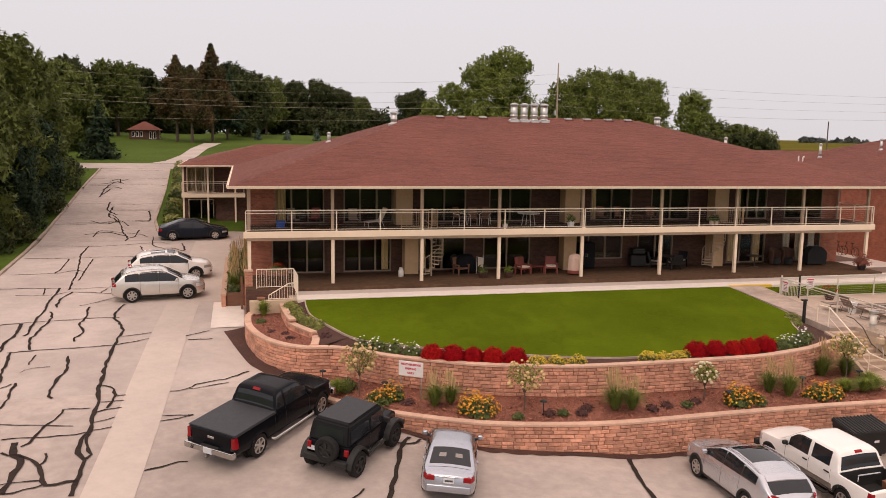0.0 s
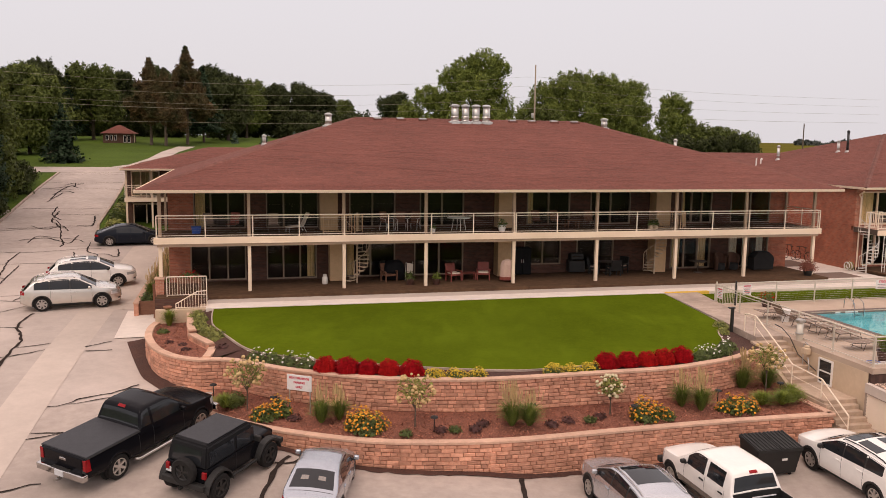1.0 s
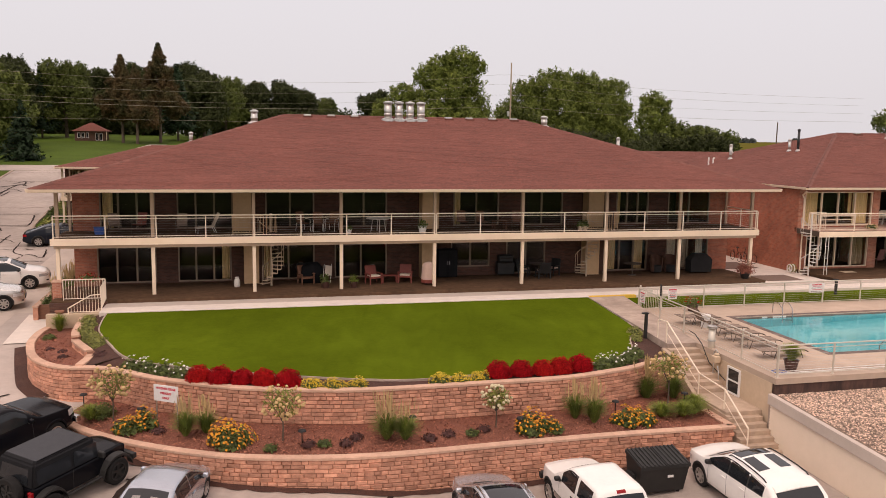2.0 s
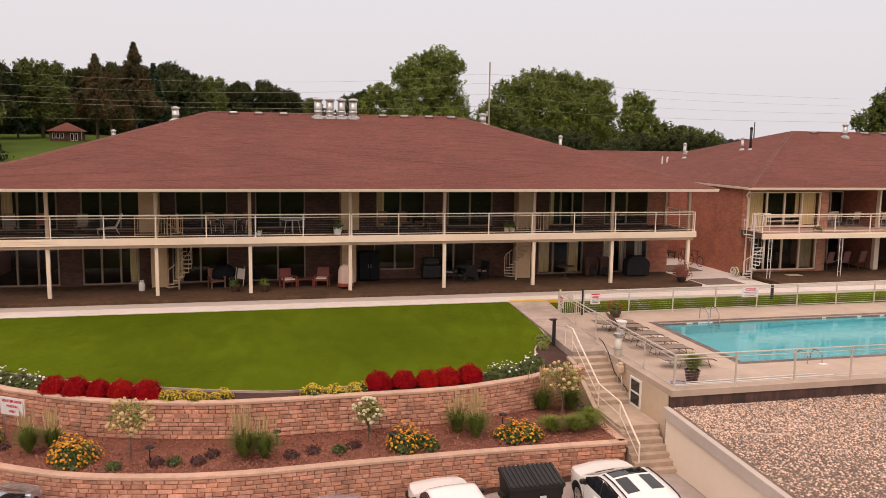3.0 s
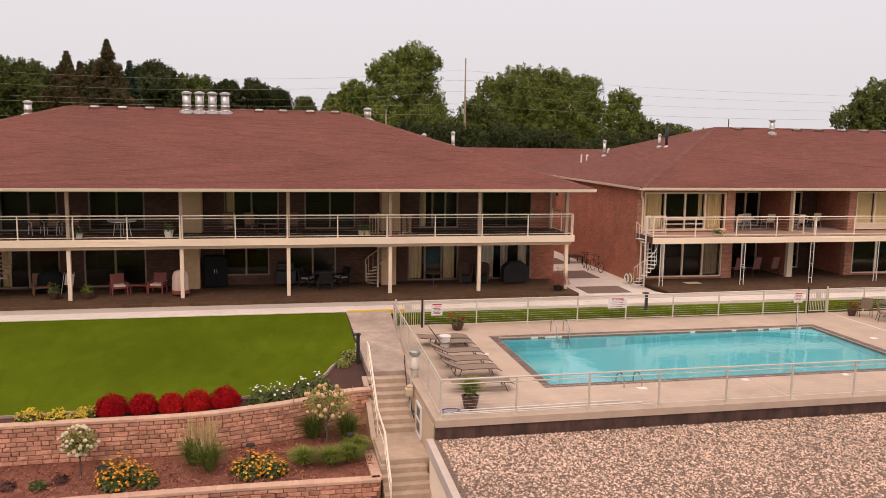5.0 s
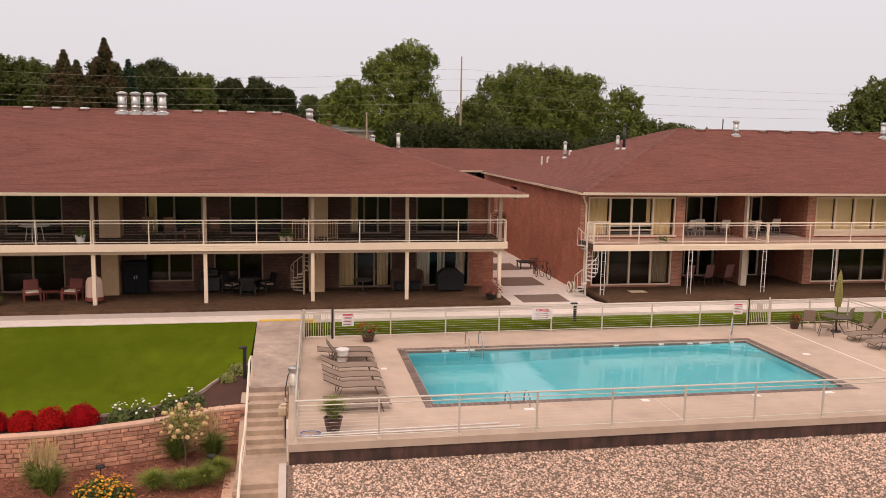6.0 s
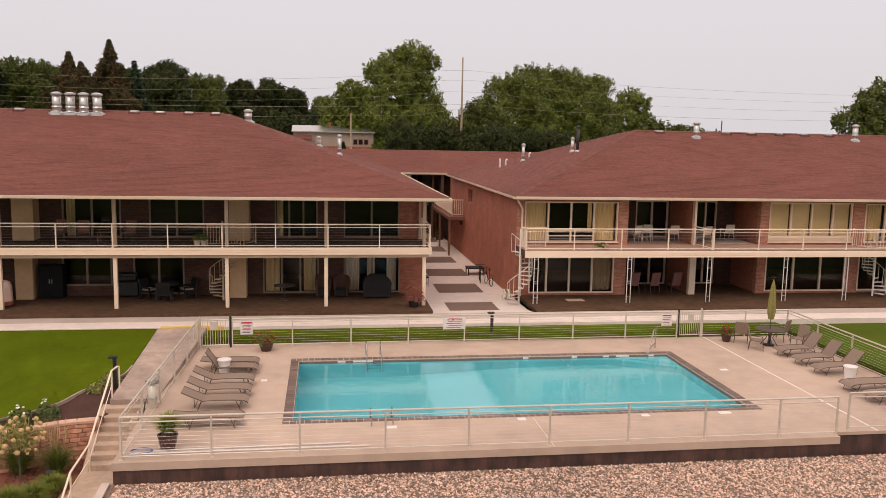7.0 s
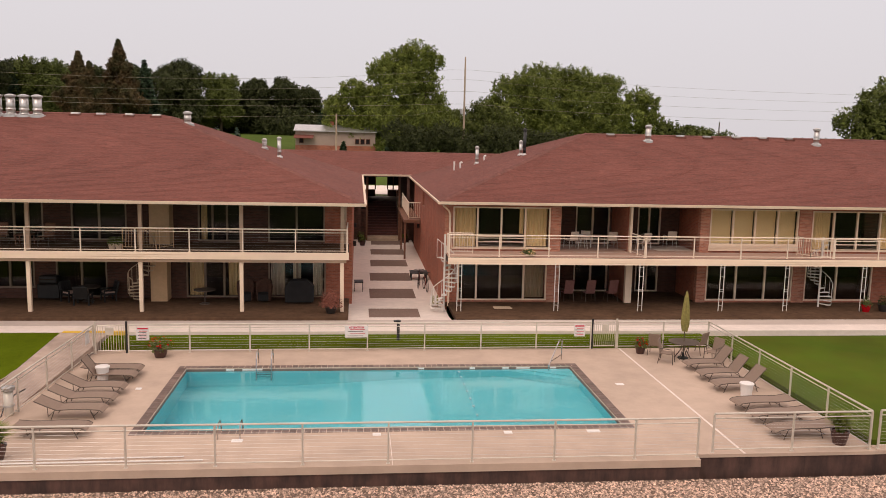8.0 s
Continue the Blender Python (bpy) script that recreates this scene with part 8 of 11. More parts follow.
def jeep(x, y, heading):
    root = vehicle("off_road_car", "boxy black off-road car with soft top and spare wheel", "car", x, y, heading)
    L, W, H, r, wb = 3.9, 1.87, 1.82, 0.42, 2.42
    zb, belt = 0.5, 1.12
    part("body", soft_box(-L / 2 + 0.2, 0.75, -W * 0.4, W * 0.4, zb, belt, 0.06, 2), "paint_black", root)
    part("bonnet", body_loft([(0.6, belt), (0.8, belt - 0.01), (1.55, belt - 0.06), (1.72, belt - 0.12)], [(0.6, W * 0.38), (1.72, W * 0.29)], zb, 10), "paint_black", root)
    part("grille", soft_box(1.68, 1.76, -W * 0.29, W * 0.29, zb, belt - 0.14, 0.03, 1), "paint_black", root)
    bm = bmesh.new()
    rings = []
    for z, xa, xb, w in ((belt - 0.02, 0.62, -L / 2 + 0.2, W * 0.4), (1.5, 0.5, -L / 2 + 0.27, W * 0.375), (H - 0.06, 0.42, -L / 2 + 0.34, W * 0.35), (H, 0.3, -L / 2 + 0.46, W * 0.31)):
        rings.append([(xa, -w, z), (xa, w, z), (xb, w, z), (xb, -w, z)])
    ring_loft(bm, rings)
    bmesh.ops.recalc_face_normals(bm, faces=bm.faces)
    bmesh.ops.bevel(bm, geom=[e for e in bm.edges if e.calc_face_angle(0) > 0.5], offset=0.05, segments=2, affect="EDGES")
    part("soft_top", bm, "jeep_fabric", root, "black vinyl soft top")
    part("roof_panel", soft_box(-L / 2 + 0.47, 0.3, -W * 0.315, W * 0.315, H - 0.012, H + 0.008, 0.01, 1), "soft_top", root, "grey-black roof panel")
    for s in (1, -1):
        sg = lambda xa, xb, z0, z1: plate([(xa, s * W * 0.398, z0), (xb, s * W * 0.398, z0), (xb + 0.03, s * W * 0.372, z1), (xa - 0.02, s * W * 0.372, z1)], 0.012, Vector((0, s, 0)))
        part("side_window", sg(0.5, -0.35, belt + 0.06, 1.62), "car_glass", root)
        part("side_window", sg(-0.45, -1.6, belt + 0.08, 1.6), "car_glass", root)
        for sx in (1, -1):
            cx = sx * wb / 2 - 0.1
            arc = [(cx + 0.58 * math.cos(a), s * W * 0.46, r + 0.56 * math.sin(a)) for a in np.linspace(0.15, math.pi - 0.15, 11)]
            bm = bmesh.new()
            ring_loft(bm, [[(px, py - s * 0.13, pz + 0.03), (px, py + s * 0.08, pz), (px, py + s * 0.08, pz - 0.07), (px, py - s * 0.13, pz - 0.04)] for px, py, pz in arc])
            bmesh.ops.recalc_face_normals(bm, faces=bm.faces)
            part("fender_flare", bm, "black_plastic", root)
        part("tail_light", soft_box(-L / 2 + 0.14, -L / 2 + 0.24, s * W * 0.36 - 0.07, s * W * 0.36 + 0.07, 0.82, 1.04, 0.015, 1), "tail", root)
        part("head_light", lt([(0.1, 0), (0.1, 0.03)], 14), "head", root).matrix_basis = pose(1.75, s * 0.4, 0.85, 0, 90, 0)
        part("mirror", soft_box(0.5, 0.62, min(s * 0.72, s * 0.95), max(s * 0.72, s * 0.95), 1.12, 1.3, 0.03, 2), "black_plastic", root)
        part("side_step", tb([(0.65, s * W * 0.44, 0.48), (-0.85, s * W * 0.44, 0.48)], 0.045, 8), "black_plastic", root)
        part("door_gap", bx(-0.4, -0.385, s * W * 0.4 - 0.006, s * W * 0.4 + 0.006, zb + 0.05, belt), "black_plastic", root)
    part("rear_window", plate([(-L / 2 + 0.21, -0.55, belt + 0.08), (-L / 2 + 0.21, 0.55, belt + 0.08), (-L / 2 + 0.31, 0.5, 1.62), (-L / 2 + 0.31, -0.5, 1.62)], 0.015, Vector((-1, 0, 0.2))), "car_glass", root)
    part("rear_bumper", soft_box(-L / 2 + 0.0, -L / 2 + 0.18, -W * 0.42, W * 0.42, 0.48, 0.68, 0.03, 2), "black_plastic", root)
    part("front_bumper", soft_box(1.78, 1.95, -W * 0.45, W * 0.45, 0.5, 0.68, 0.03, 2), "black_plastic", root)
    part("number_plate", bx(-L / 2 + 0.16, -L / 2 + 0.18, 0.44, 0.74, 0.75, 0.9), "plate", root)
    sp = new("spare_wheel")
    sp.parent = root
    sp.matrix_basis = pose(-L / 2 + 0.05, -0.06, 0.98, 0, 0, 90)
    ringf = lambda rad, yy: [(rad * math.cos(2 * math.pi * k / 24), yy, rad * math.sin(2 * math.pi * k / 24)) for k in range(24)]
    part("tyre", ring_loft(bmesh.new(), [ringf(0.24, -0.12), ringf(0.38, -0.12), ringf(0.41, -0.07), ringf(0.41, 0.09), ringf(0.38, 0.13), ringf(0.25, 0.12)], True, False), "rubber", sp)
    part("rim", ring_loft(bmesh.new(), [ringf(0.25, 0.0), ringf(0.25, 0.1), ringf(0.22, 0.06), ringf(0.05, 0.08)]), "black_metal", sp)
    for k in range(5):
        part("spoke", bx(-0.03, 0.03, 0.06, 0.11, 0.03, 0.24, m=Matrix.Rotation(2 * math.pi * k / 5, 4, "Y")), "black_plastic", sp)
    part("tow_hitch", bx(-L / 2 - 0.12, -L / 2 + 0.02, -0.04, 0.04, 0.44, 0.5), "black_metal", root)
    wheel_set(root, wb, W - 0.26, r, "black_metal", offset=-0.1, width=0.27)
    return root


pickup(1.0, 28.45, 51, "paint_black", "black crew-cab pickup truck with covered bed and chrome bumper", 5.85, 2.02, 1.87, 0.41, 3.64, -0.75, True)
jeep(3.82, 26.34, 52)
sedan(6.68, 24.68, 74, "paint_steel", "silver-blue compact sedan parked facing the block wall", 4.45, 1.72)
suv(16.05, 22.42, 90.5, "paint_silver", "silver crossover car with glass roof and roof rails", 5.0, 1.92, 1.62, 0.37, 2.82)
pickup(19.25, 22.4, 91, "paint_white", "white extended-cab pickup truck with grey lower cladding", 5.7, 1.86, 1.82, 0.39, 3.6, -1.4, False, "black_plastic", "paint_grey_trim", glass=((0.0, 0.95, 0.06, 0.0), (-1.0, -0.16, 0.08, 0.03)), doors=(1.08, -0.08, -1.1))
suv(24.37, 22.45, 90.5, "paint_white", "white crossover car with dark glass roof panels", 5.15, 1.94, 1.66, 0.38, 2.95, "panels", "black_plastic")
suv(-4.3, 46.75, 9, "paint_champagne", "silver-beige crossover car parked on the driveway", 4.78, 1.93, 1.72, 0.38, 2.85, "none")
suv(-4.05, 51.4, 8, "paint_white", "white crossover car with roof panels on the driveway", 4.75, 1.88, 1.68, 0.37, 2.74, "panels")
sedan(-3.4, 64.65, 4, "paint_navy", "dark navy large sedan on the driveway", 5.0, 1.9, 1.48, 0.36, 3.05, False)

bin_ = thing("dumpster", "black steel dumpster with ribbed lid beside the wall", "dumpster", 21.95, 24.15, lot(21.95, 24.15) + 0.02, 1)
bm = bmesh.new()
ring_loft(bm, [[(-0.85, -0.5, 0.15), (0.85, -0.5, 0.15), (0.85, 0.6, 0.15), (-0.85, 0.6, 0.15)], [(-0.92, -0.75, 1.05), (0.92, -0.75, 1.05), (0.92, 0.68, 1.25), (-0.92, 0.68, 1.25)]])
bin_.matrix_basis = bin_.matrix_basis @ Matrix.Diagonal((0.92, 0.74, 0.97, 1.0))
part("body", bm, "black_metal", bin_)
part("rim", ring_loft(bmesh.new(), [[(-0.95, -0.79, 1.02), (0.95, -0.79, 1.02), (0.95, 0.71, 1.22), (-0.95, 0.71, 1.22)], [(-0.95, -0.79, 1.1), (0.95, -0.79, 1.1), (0.95, 0.71, 1.3), (-0.95, 0.71, 1.3)]]), "black_metal", bin_)
for h in (-1, 1):
    lid = part("lid", ring_loft(bmesh.new(), [[(h * 0.02, -0.8, 1.11), (h * 0.95, -0.8, 1.11), (h * 0.95, 0.7, 1.31), (h * 0.02, 0.7, 1.31)], [(h * 0.02, -0.8, 1.14), (h * 0.95, -0.8, 1.14), (h * 0.95, 0.7, 1.34), (h * 0.02, 0.7, 1.34)]]), "black_plastic", bin_)
    for k in range(6):
        x = h * (0.1 + 0.155 * k)
        part("rib", ring_loft(bmesh.new(), [[(x - 0.035, y, z), (x + 0.035, y, z), (x + 0.025, y, z + 0.035), (x - 0.025, y, z + 0.035)] for y, z in ((-0.78, 1.142), (0.68, 1.34))]), "black_plastic", lid)
    part("pocket", bx(h * 0.93, h * 1.05, -0.3, 0.3, 0.6, 0.75), "black_metal", bin_)
    for y in (-0.35, 0.45):
        part("caster", tb([(h * 0.7 - 0.04, y, 0.08), (h * 0.7 + 0.04, y, 0.08)], 0.08, 10), "rubber", bin_)
part("label_plate", bx(0.1, 0.32, -0.757, -0.745, 0.7, 0.78, m=None), "sign_white", bin_)


# ---- trees ----
def cards(centres, normals, width, length, rs, droop=0.2, grow=None):
    """Small leaf-clump faces: one pointed leaf at each centre, turned by chance about its normal or pointing along grow."""
    n = len(centres)
    t = rs.normal(size=(n, 3)) if grow is None else grow + rs.normal(scale=0.45, size=(n, 3))
    nn = normals / np.linalg.norm(normals, axis=1, keepdims=True)
    t -= nn * np.sum(t * nn, axis=1, keepdims=True)
    t /= np.linalg.norm(t, axis=1, keepdims=True)
    b = np.cross(nn, t)
    w = (width * rs.uniform(0.6, 1.3, n))[:, None] / 2
    l = (length * rs.uniform(0.6, 1.4, n))[:, None] / 2
    v = np.empty((n, 3, 3))
    v[:, 0] = centres - b * w - t * l
    v[:, 1] = centres + b * w - t * l
    v[:, 2] = centres + t * l - nn * l * droop
    return v.reshape(-1, 3), n


def leaf_cloud(blobs, per, width, length, seed, squash=0.85):
    """Leaves in many small upward-fanning sprays over a set of rounded lobes (x, y, z, r), with gaps between the sprays."""
    rs = np.random.default_rng(seed)
    C, N, G = [], [], []
    for x, y, z, r in blobs:
        tufts = int(46 + 16 * r)
        n = max(7, int(2.2 * per * r * r / tufts))
        for _ in range(tufts):
            o = rs.normal(size=3)
            o[2] += 0.25
            o /= np.linalg.norm(o)
            out = rs.uniform(0.62, 1.0) if rs.random() < 0.86 else rs.uniform(1.0, 1.12)
            g = o * 0.55 + np.array((0, 0, 0.75)) + rs.normal(scale=0.28, size=3)
            g /= np.linalg.norm(g)
            p = o * r * out * np.array((1, 1, squash)) + np.array((x, y, z))
            q = r * rs.uniform(0.14, 0.27) + 0.12
            f = rs.uniform(-0.8, 1.3, n) * q
            side = rs.normal(size=(n, 3)) * (q * 0.42 * np.clip(1.15 - f / (1.5 * q), 0.15, 1.2))[:, None]
            C.append(p + g * f[:, None] + side)
            N.append(o * 0.7 + rs.normal(scale=0.6, size=(n, 3)) + np.array((0, 0, 0.35)))
            G.append(np.repeat(g[None], n, 0) + side / q * 0.6)
    v, n = cards(np.concatenate(C), np.concatenate(N), width * 0.72, length * 0.78, rs, 0.15, np.concatenate(G))
    return v, [(3 * i, 3 * i + 1, 3 * i + 2) for i in range(n)]


def tree_of(name, label, x, y, z, blobs, leaf, per=60, width=0.5, length=0.85, seed=1, trunk_r=0.35, category="tree", lean=0.0):
    """A tapered trunk, limbs to every lobe, and a crown of leaf clumps. Lobes are relative to the foot."""
    root = thing(name, label, category, x, y, z)
    top = max(b[2] for b in blobs)
    rs = random.Random(seed)
    spine = [(0, 0, -0.5), (0.1 * trunk_r, 0, top * 0.25), (lean * 0.5, 0.2, top * 0.55), (lean, 0, top * 0.9)]
    part("trunk", tb([tuple(p) for p in spline(spine, 0.8)], trunk_r, 8, trunk_r * 0.15), "bark", root)
    for b in blobs:
        s = Vector(spine[1]).lerp(Vector(spine[2]), rs.random())
        e = Vector(b[:3])
        if s.z > e.z:
            s.z = e.z * 0.7
        mid = s.lerp(e, 0.5) + Vector((rs.uniform(-0.4, 0.4), rs.uniform(-0.4, 0.4), 0.3))
        part("limb", tb([s, mid, e], trunk_r * 0.38, 6, trunk_r * 0.08), "bark", root)
    v, f = leaf_cloud(blobs, per, width, length, seed)
    ob = soup("crown", v, f, leaf, root)
    ob["kind"] = "stuff"
    return root


def lobes(seed, n, radius, z0, z1, r0, r1, flat=1.0):
    rs = random.Random(seed)
    out = []
    for k in range(n):
        f = (k + 0.5) / n
        z = z0 + (z1 - z0) * f
        w = radius * math.sin(math.pi * (0.22 + 0.68 * f)) ** 0.8
        a = k * 2.4 + rs.uniform(-0.4, 0.4)
        d = w * rs.uniform(0.45, 0.85)
        out.append((d * math.cos(a), d * math.sin(a) * flat, z + rs.uniform(-0.5, 0.5), rs.uniform(r0, r1)))
    out.append((0, 0, z1, r0))
    return out


def conifer(x, y, z, h, r, leaf, label, seed, base=0.12, per_tier=70, width=0.35, length=0.8, name="conifer_tree"):
    """Straight trunk, whorls of drooping boughs and needle clumps along them."""
    root = thing(name, label, "tree", x, y, z, group="conifers")
    part("trunk", tb([(0, 0, -0.4), (0, 0, h * 0.5), (0, 0, h * 0.98)], max(0.08, h * 0.017), 8, 0.02), "bark", root)
    rs = np.random.default_rng(seed)
    C, N, bm = [], [], bmesh.new()
    tiers = max(8, int(h * 1.6))
    for k in range(tiers):
        f = k / (tiers - 1)
        zz = h * (base + (0.97 - base) * f)
        rad = r * (1 - f) ** 0.85 * rs.uniform(0.8, 1.12) + 0.12
        nb = 7 if h > 5 else 6
        for j in range(nb):
            a = 2 * math.pi * (j + rs.random() * 0.8) / nb
            L = rad * rs.uniform(0.7, 1.12)
            tip = (L * math.cos(a), L * math.sin(a), zz - L * 0.22 + (0.12 * h * 0.1 if f > 0.8 else 0))
            if h > 5:
                tube(bm, [(0, 0, zz), (tip[0] * 0.5, tip[1] * 0.5, zz - L * 0.02), tip], 0.035 * (1 - f) + 0.012, 4, 0.006)
            m = max(3, int(per_tier * L / max(r, 0.1) / nb * 2))
            t = rs.uniform(0.15, 1.05, m)
            c = np.stack([tip[0] * t, tip[1] * t, zz + (tip[2] - zz) * t], 1) + rs.normal(scale=(0.10 * L, 0.10 * L, 0.06 * L + 0.05), size=(m, 3))
            C.append(c)
            N.append(rs.normal(scale=0.5, size=(m, 3)) + np.array((math.cos(a) * 0.5, math.sin(a) * 0.5, 0.8)))
    if h > 5:
        part("bough", bm, "bark", root)["kind"] = "stuff"
    else:
        bm.free()
    v, n = cards(np.concatenate(C), np.concatenate(N), width, length, rs, 0.35)
    ob = soup("needles", v, [(3 * i, 3 * i + 1, 3 * i + 2) for i in range(n)], leaf, root)
    ob["kind"] = "stuff"
    return root


# tall uneven tree and the broad one behind the passage
g0 = land(49.5, 148.8)
tree_of("cottonwood_tree", "tall uneven green broadleaf tree with an open crown", 49.5, 148.8, g0, [(a - 49.5, dy, b - g0, r) for a, b, r, dy in ((48.4, 20.9, 3.0, 0), (45.0, 20.0, 2.8, 1), (51.5, 20.6, 1.7, 0), (42.6, 18.2, 2.6, 1), (49.2, 17.4, 3.0, 0), (45.8, 16.2, 3.8, -1), (50.2, 13.4, 3.2, 0), (52.2, 12.4, 2.2, 1), (37.6, 15.0, 2.3, 0), (34.6, 12.2, 2.1, 1), (40.2, 13.6, 3.0, 0), (36.0, 9.6, 3.0, 0), (42.5, 10.5, 4.2, -2), (48.0, 10.4, 4.4, -2), (52.6, 9.0, 3.2, 0), (45.0, 7.0, 4.2, -3), (38.6, 6.8, 3.2, -1))], "leaf_light", 210, 0.32, 0.62, 21, 0.5)
g0 = land(80.5, 170)
tree_of("maple_tree", "broad rounded green tree with dense crown", 80.5, 170, g0, [(a - 80.5, dy, b - g0, r) for a, b, r, dy in ((73.4, 18.2, 4.1, 0), (78.6, 18.5, 3.7, 0), (83.6, 18.1, 3.8, 1), (88.4, 17.7, 3.5, 0), (68.6, 16.2, 3.7, 0), (64.9, 12.6, 3.1, 0), (76.0, 13.8, 5.4, -3), (84.2, 13.4, 5.4, -2), (90.2, 13.0, 3.4, 0), (70.2, 11.4, 4.9, -2), (63.6, 8.6, 3.4, 0), (77.2, 8.8, 5.4, -4), (86.2, 8.4, 5.0, -3), (67.2, 7.0, 4.4, -2), (91.2, 8.4, 3.2, 0))], "leaf_light", 190, 0.34, 0.66, 22, 0.6)
g0 = land(62, 154)
tree_of("maple_tree", "dark green broadleaf tree between two taller ones", 62, 154, g0, [(a - 62, dy, b - g0, r) for a, b, r, dy in ((61.0, 11.6, 2.8, 0), (64.5, 10.2, 3.0, 1), (58.6, 9.0, 3.0, 0), (62.0, 7.5, 3.8, -1), (66.5, 7.2, 3.2, 0), (58.0, 5.8, 3.0, -1))], "leaf_mid", 150, 0.4, 0.7, 27, 0.3)
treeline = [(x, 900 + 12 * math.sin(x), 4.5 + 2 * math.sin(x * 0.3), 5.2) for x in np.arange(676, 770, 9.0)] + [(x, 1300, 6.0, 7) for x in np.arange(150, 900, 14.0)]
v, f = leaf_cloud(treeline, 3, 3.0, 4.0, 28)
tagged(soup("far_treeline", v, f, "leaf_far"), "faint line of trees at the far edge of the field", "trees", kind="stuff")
g0 = land(90.6, 154)
tree_of("maple_tree", "green broadleaf tree with spiky upper shoots", 90.6, 154, g0, [(a - 90.6, dy, b - g0, r) for a, b, r, dy in ((89.6, 15.2, 2.2, 0), (91.6, 14.2, 2.1, 0), (88.7, 12.0, 2.8, -1), (92.0, 11.0, 2.6, 0), (90.0, 8.0, 3.4, -1))], "leaf_light", 140, 0.4, 0.72, 23, 0.35)
for k, (x, y, h) in enumerate(((94.6, 152, 7.2), (98.2, 151, 6.8), (101.6, 152, 6.4), (104.8, 151, 4.9))):
    tree_of("hedgerow_tree", "low rounded green tree at the field edge", x, y, land(x, y), lobes(40 + k, 6, 2.6, h * 0.25, h * 0.8, 1.6, 2.2), "leaf_mid", 90, 0.45, 0.8, 50 + k, 0.2)
g0 = land(101.4, 99.8)
tree_of("maple_tree", "rounded green tree beyond the roof", 102.5, 99.8, g0, [(a - 102.5, dy, b - g0, r) for a, b, r, dy in ((101.2, 12.8, 2.5, 0), (98.9, 10.4, 2.6, 0), (104.5, 13.0, 3.4, 1), (102.0, 9.0, 3.8, -1), (106.5, 9.0, 4.0, 0), (100.0, 6.5, 3.2, 0))], "leaf_mid", 110, 0.4, 0.75, 24, 0.35)
# dark belt of trees in the north-west
BELT = ((-46, 205, 14.5), (-38, 198, 15.5), (-30, 212, 15), (-22, 205, 15.5), (-12, 200, 15.5), (-3, 205, 17.0), (6, 208, 13.8), (13, 215, 14.2), (20, 218, 14.0), (26, 222, 12.5), (33, 235, 10.5), (-55, 195, 16), (41, 200, 11.5), (-64, 205, 16), (62, 215, 9.5))
first = None
for k, (x, y, h) in enumerate(BELT):
    if k < 4:
        t = tree_of("oak_tree", "dark green broadleaf tree in the distant belt", x, y, land(x, y), lobes(60 + k, 19, 5.4, 2.4, h * 0.86, 1.5, 2.8), "leaf_mid" if k == 2 else "leaf_dark", 150, 0.42, 0.75, 70 + k, 0.4)
        tagged(t, group="distant trees")
        first = (first or []) + [(t, h)]
    else:
        t, h0 = first[k % 4]
        copy_thing(t, Matrix.Translation((x, y, land(x, y))) @ pose(0, 0, 0, 0, 0, 67 * k) @ Matrix.Scale(h / h0, 4))
for k, (x, y, h) in enumerate(((-33, 172, 15.5), (-24, 178, 14.5), (-41, 165, 15), (2, 182, 13.5), (-28, 150, 14))):
    t, h0 = first[(k + 1) % 4]
    copy_thing(t, Matrix.Translation((x, y, land(x, y))) @ pose(0, 0, 0, 0, 0, 41 * k + 10) @ Matrix.Scale(h / h0, 4))
rs_ = np.random.default_rng(77)
brush = [(x, 214 + 10 * math.sin(x * 0.21), land(x, 214) + rs_.uniform(0.8, 4.0), rs_.uniform(2.6, 4.2)) for x in np.arange(-78, 70, 2.0)]
v, f = leaf_cloud(brush, 44, 0.7, 1.1, 78)
# Bushy strip whose dark leaf colour also stands for shade on the lower crowns.
brush2 = [(x, 134 + 3 * math.sin(x * 0.4), land(x, 134) + rs_.uniform(0.6, 3.8), rs_.uniform(1.6, 2.6)) for x in np.arange(44.5, 96, 1.1)]
v2, f2 = leaf_cloud(brush2, 110, 0.34, 0.6, 79)
tagged(soup("hedgerow", v2, f2, "leaf_dark"), "undergrowth below the tall trees, kept dark for the shade under the crowns", "undergrowth", kind="stuff")
tagged(soup("distant_undergrowth", v, f, "leaf_dark"), "dark undergrowth below the distant belt of trees", "undergrowth", kind="stuff")
# rusty pines with broad uneven crowns, and dark conifers behind them
def pine_lobes(seed, h, r):
    rs = random.Random(seed)
    out = []
    for k in range(22):
        f = (k + 0.5) / 22
        w = r * (1 - f) ** 0.9 * (0.5 + 0.5 * rs.random())
        a = k * 2.4 + rs.uniform(-0.5, 0.5)
        out.append((w * math.cos(a), w * math.sin(a), h * (0.34 + 0.6 * f) + rs.uniform(-0.4, 0.4), rs.uniform(1.1, 1.7) * (1.3 - 0.85 * f)))
    return out + [(0, 0, h * 0.93, 0.75), (0, 0, h * 0.98, 0.5), (0, 0, h * 1.02, 0.3)]


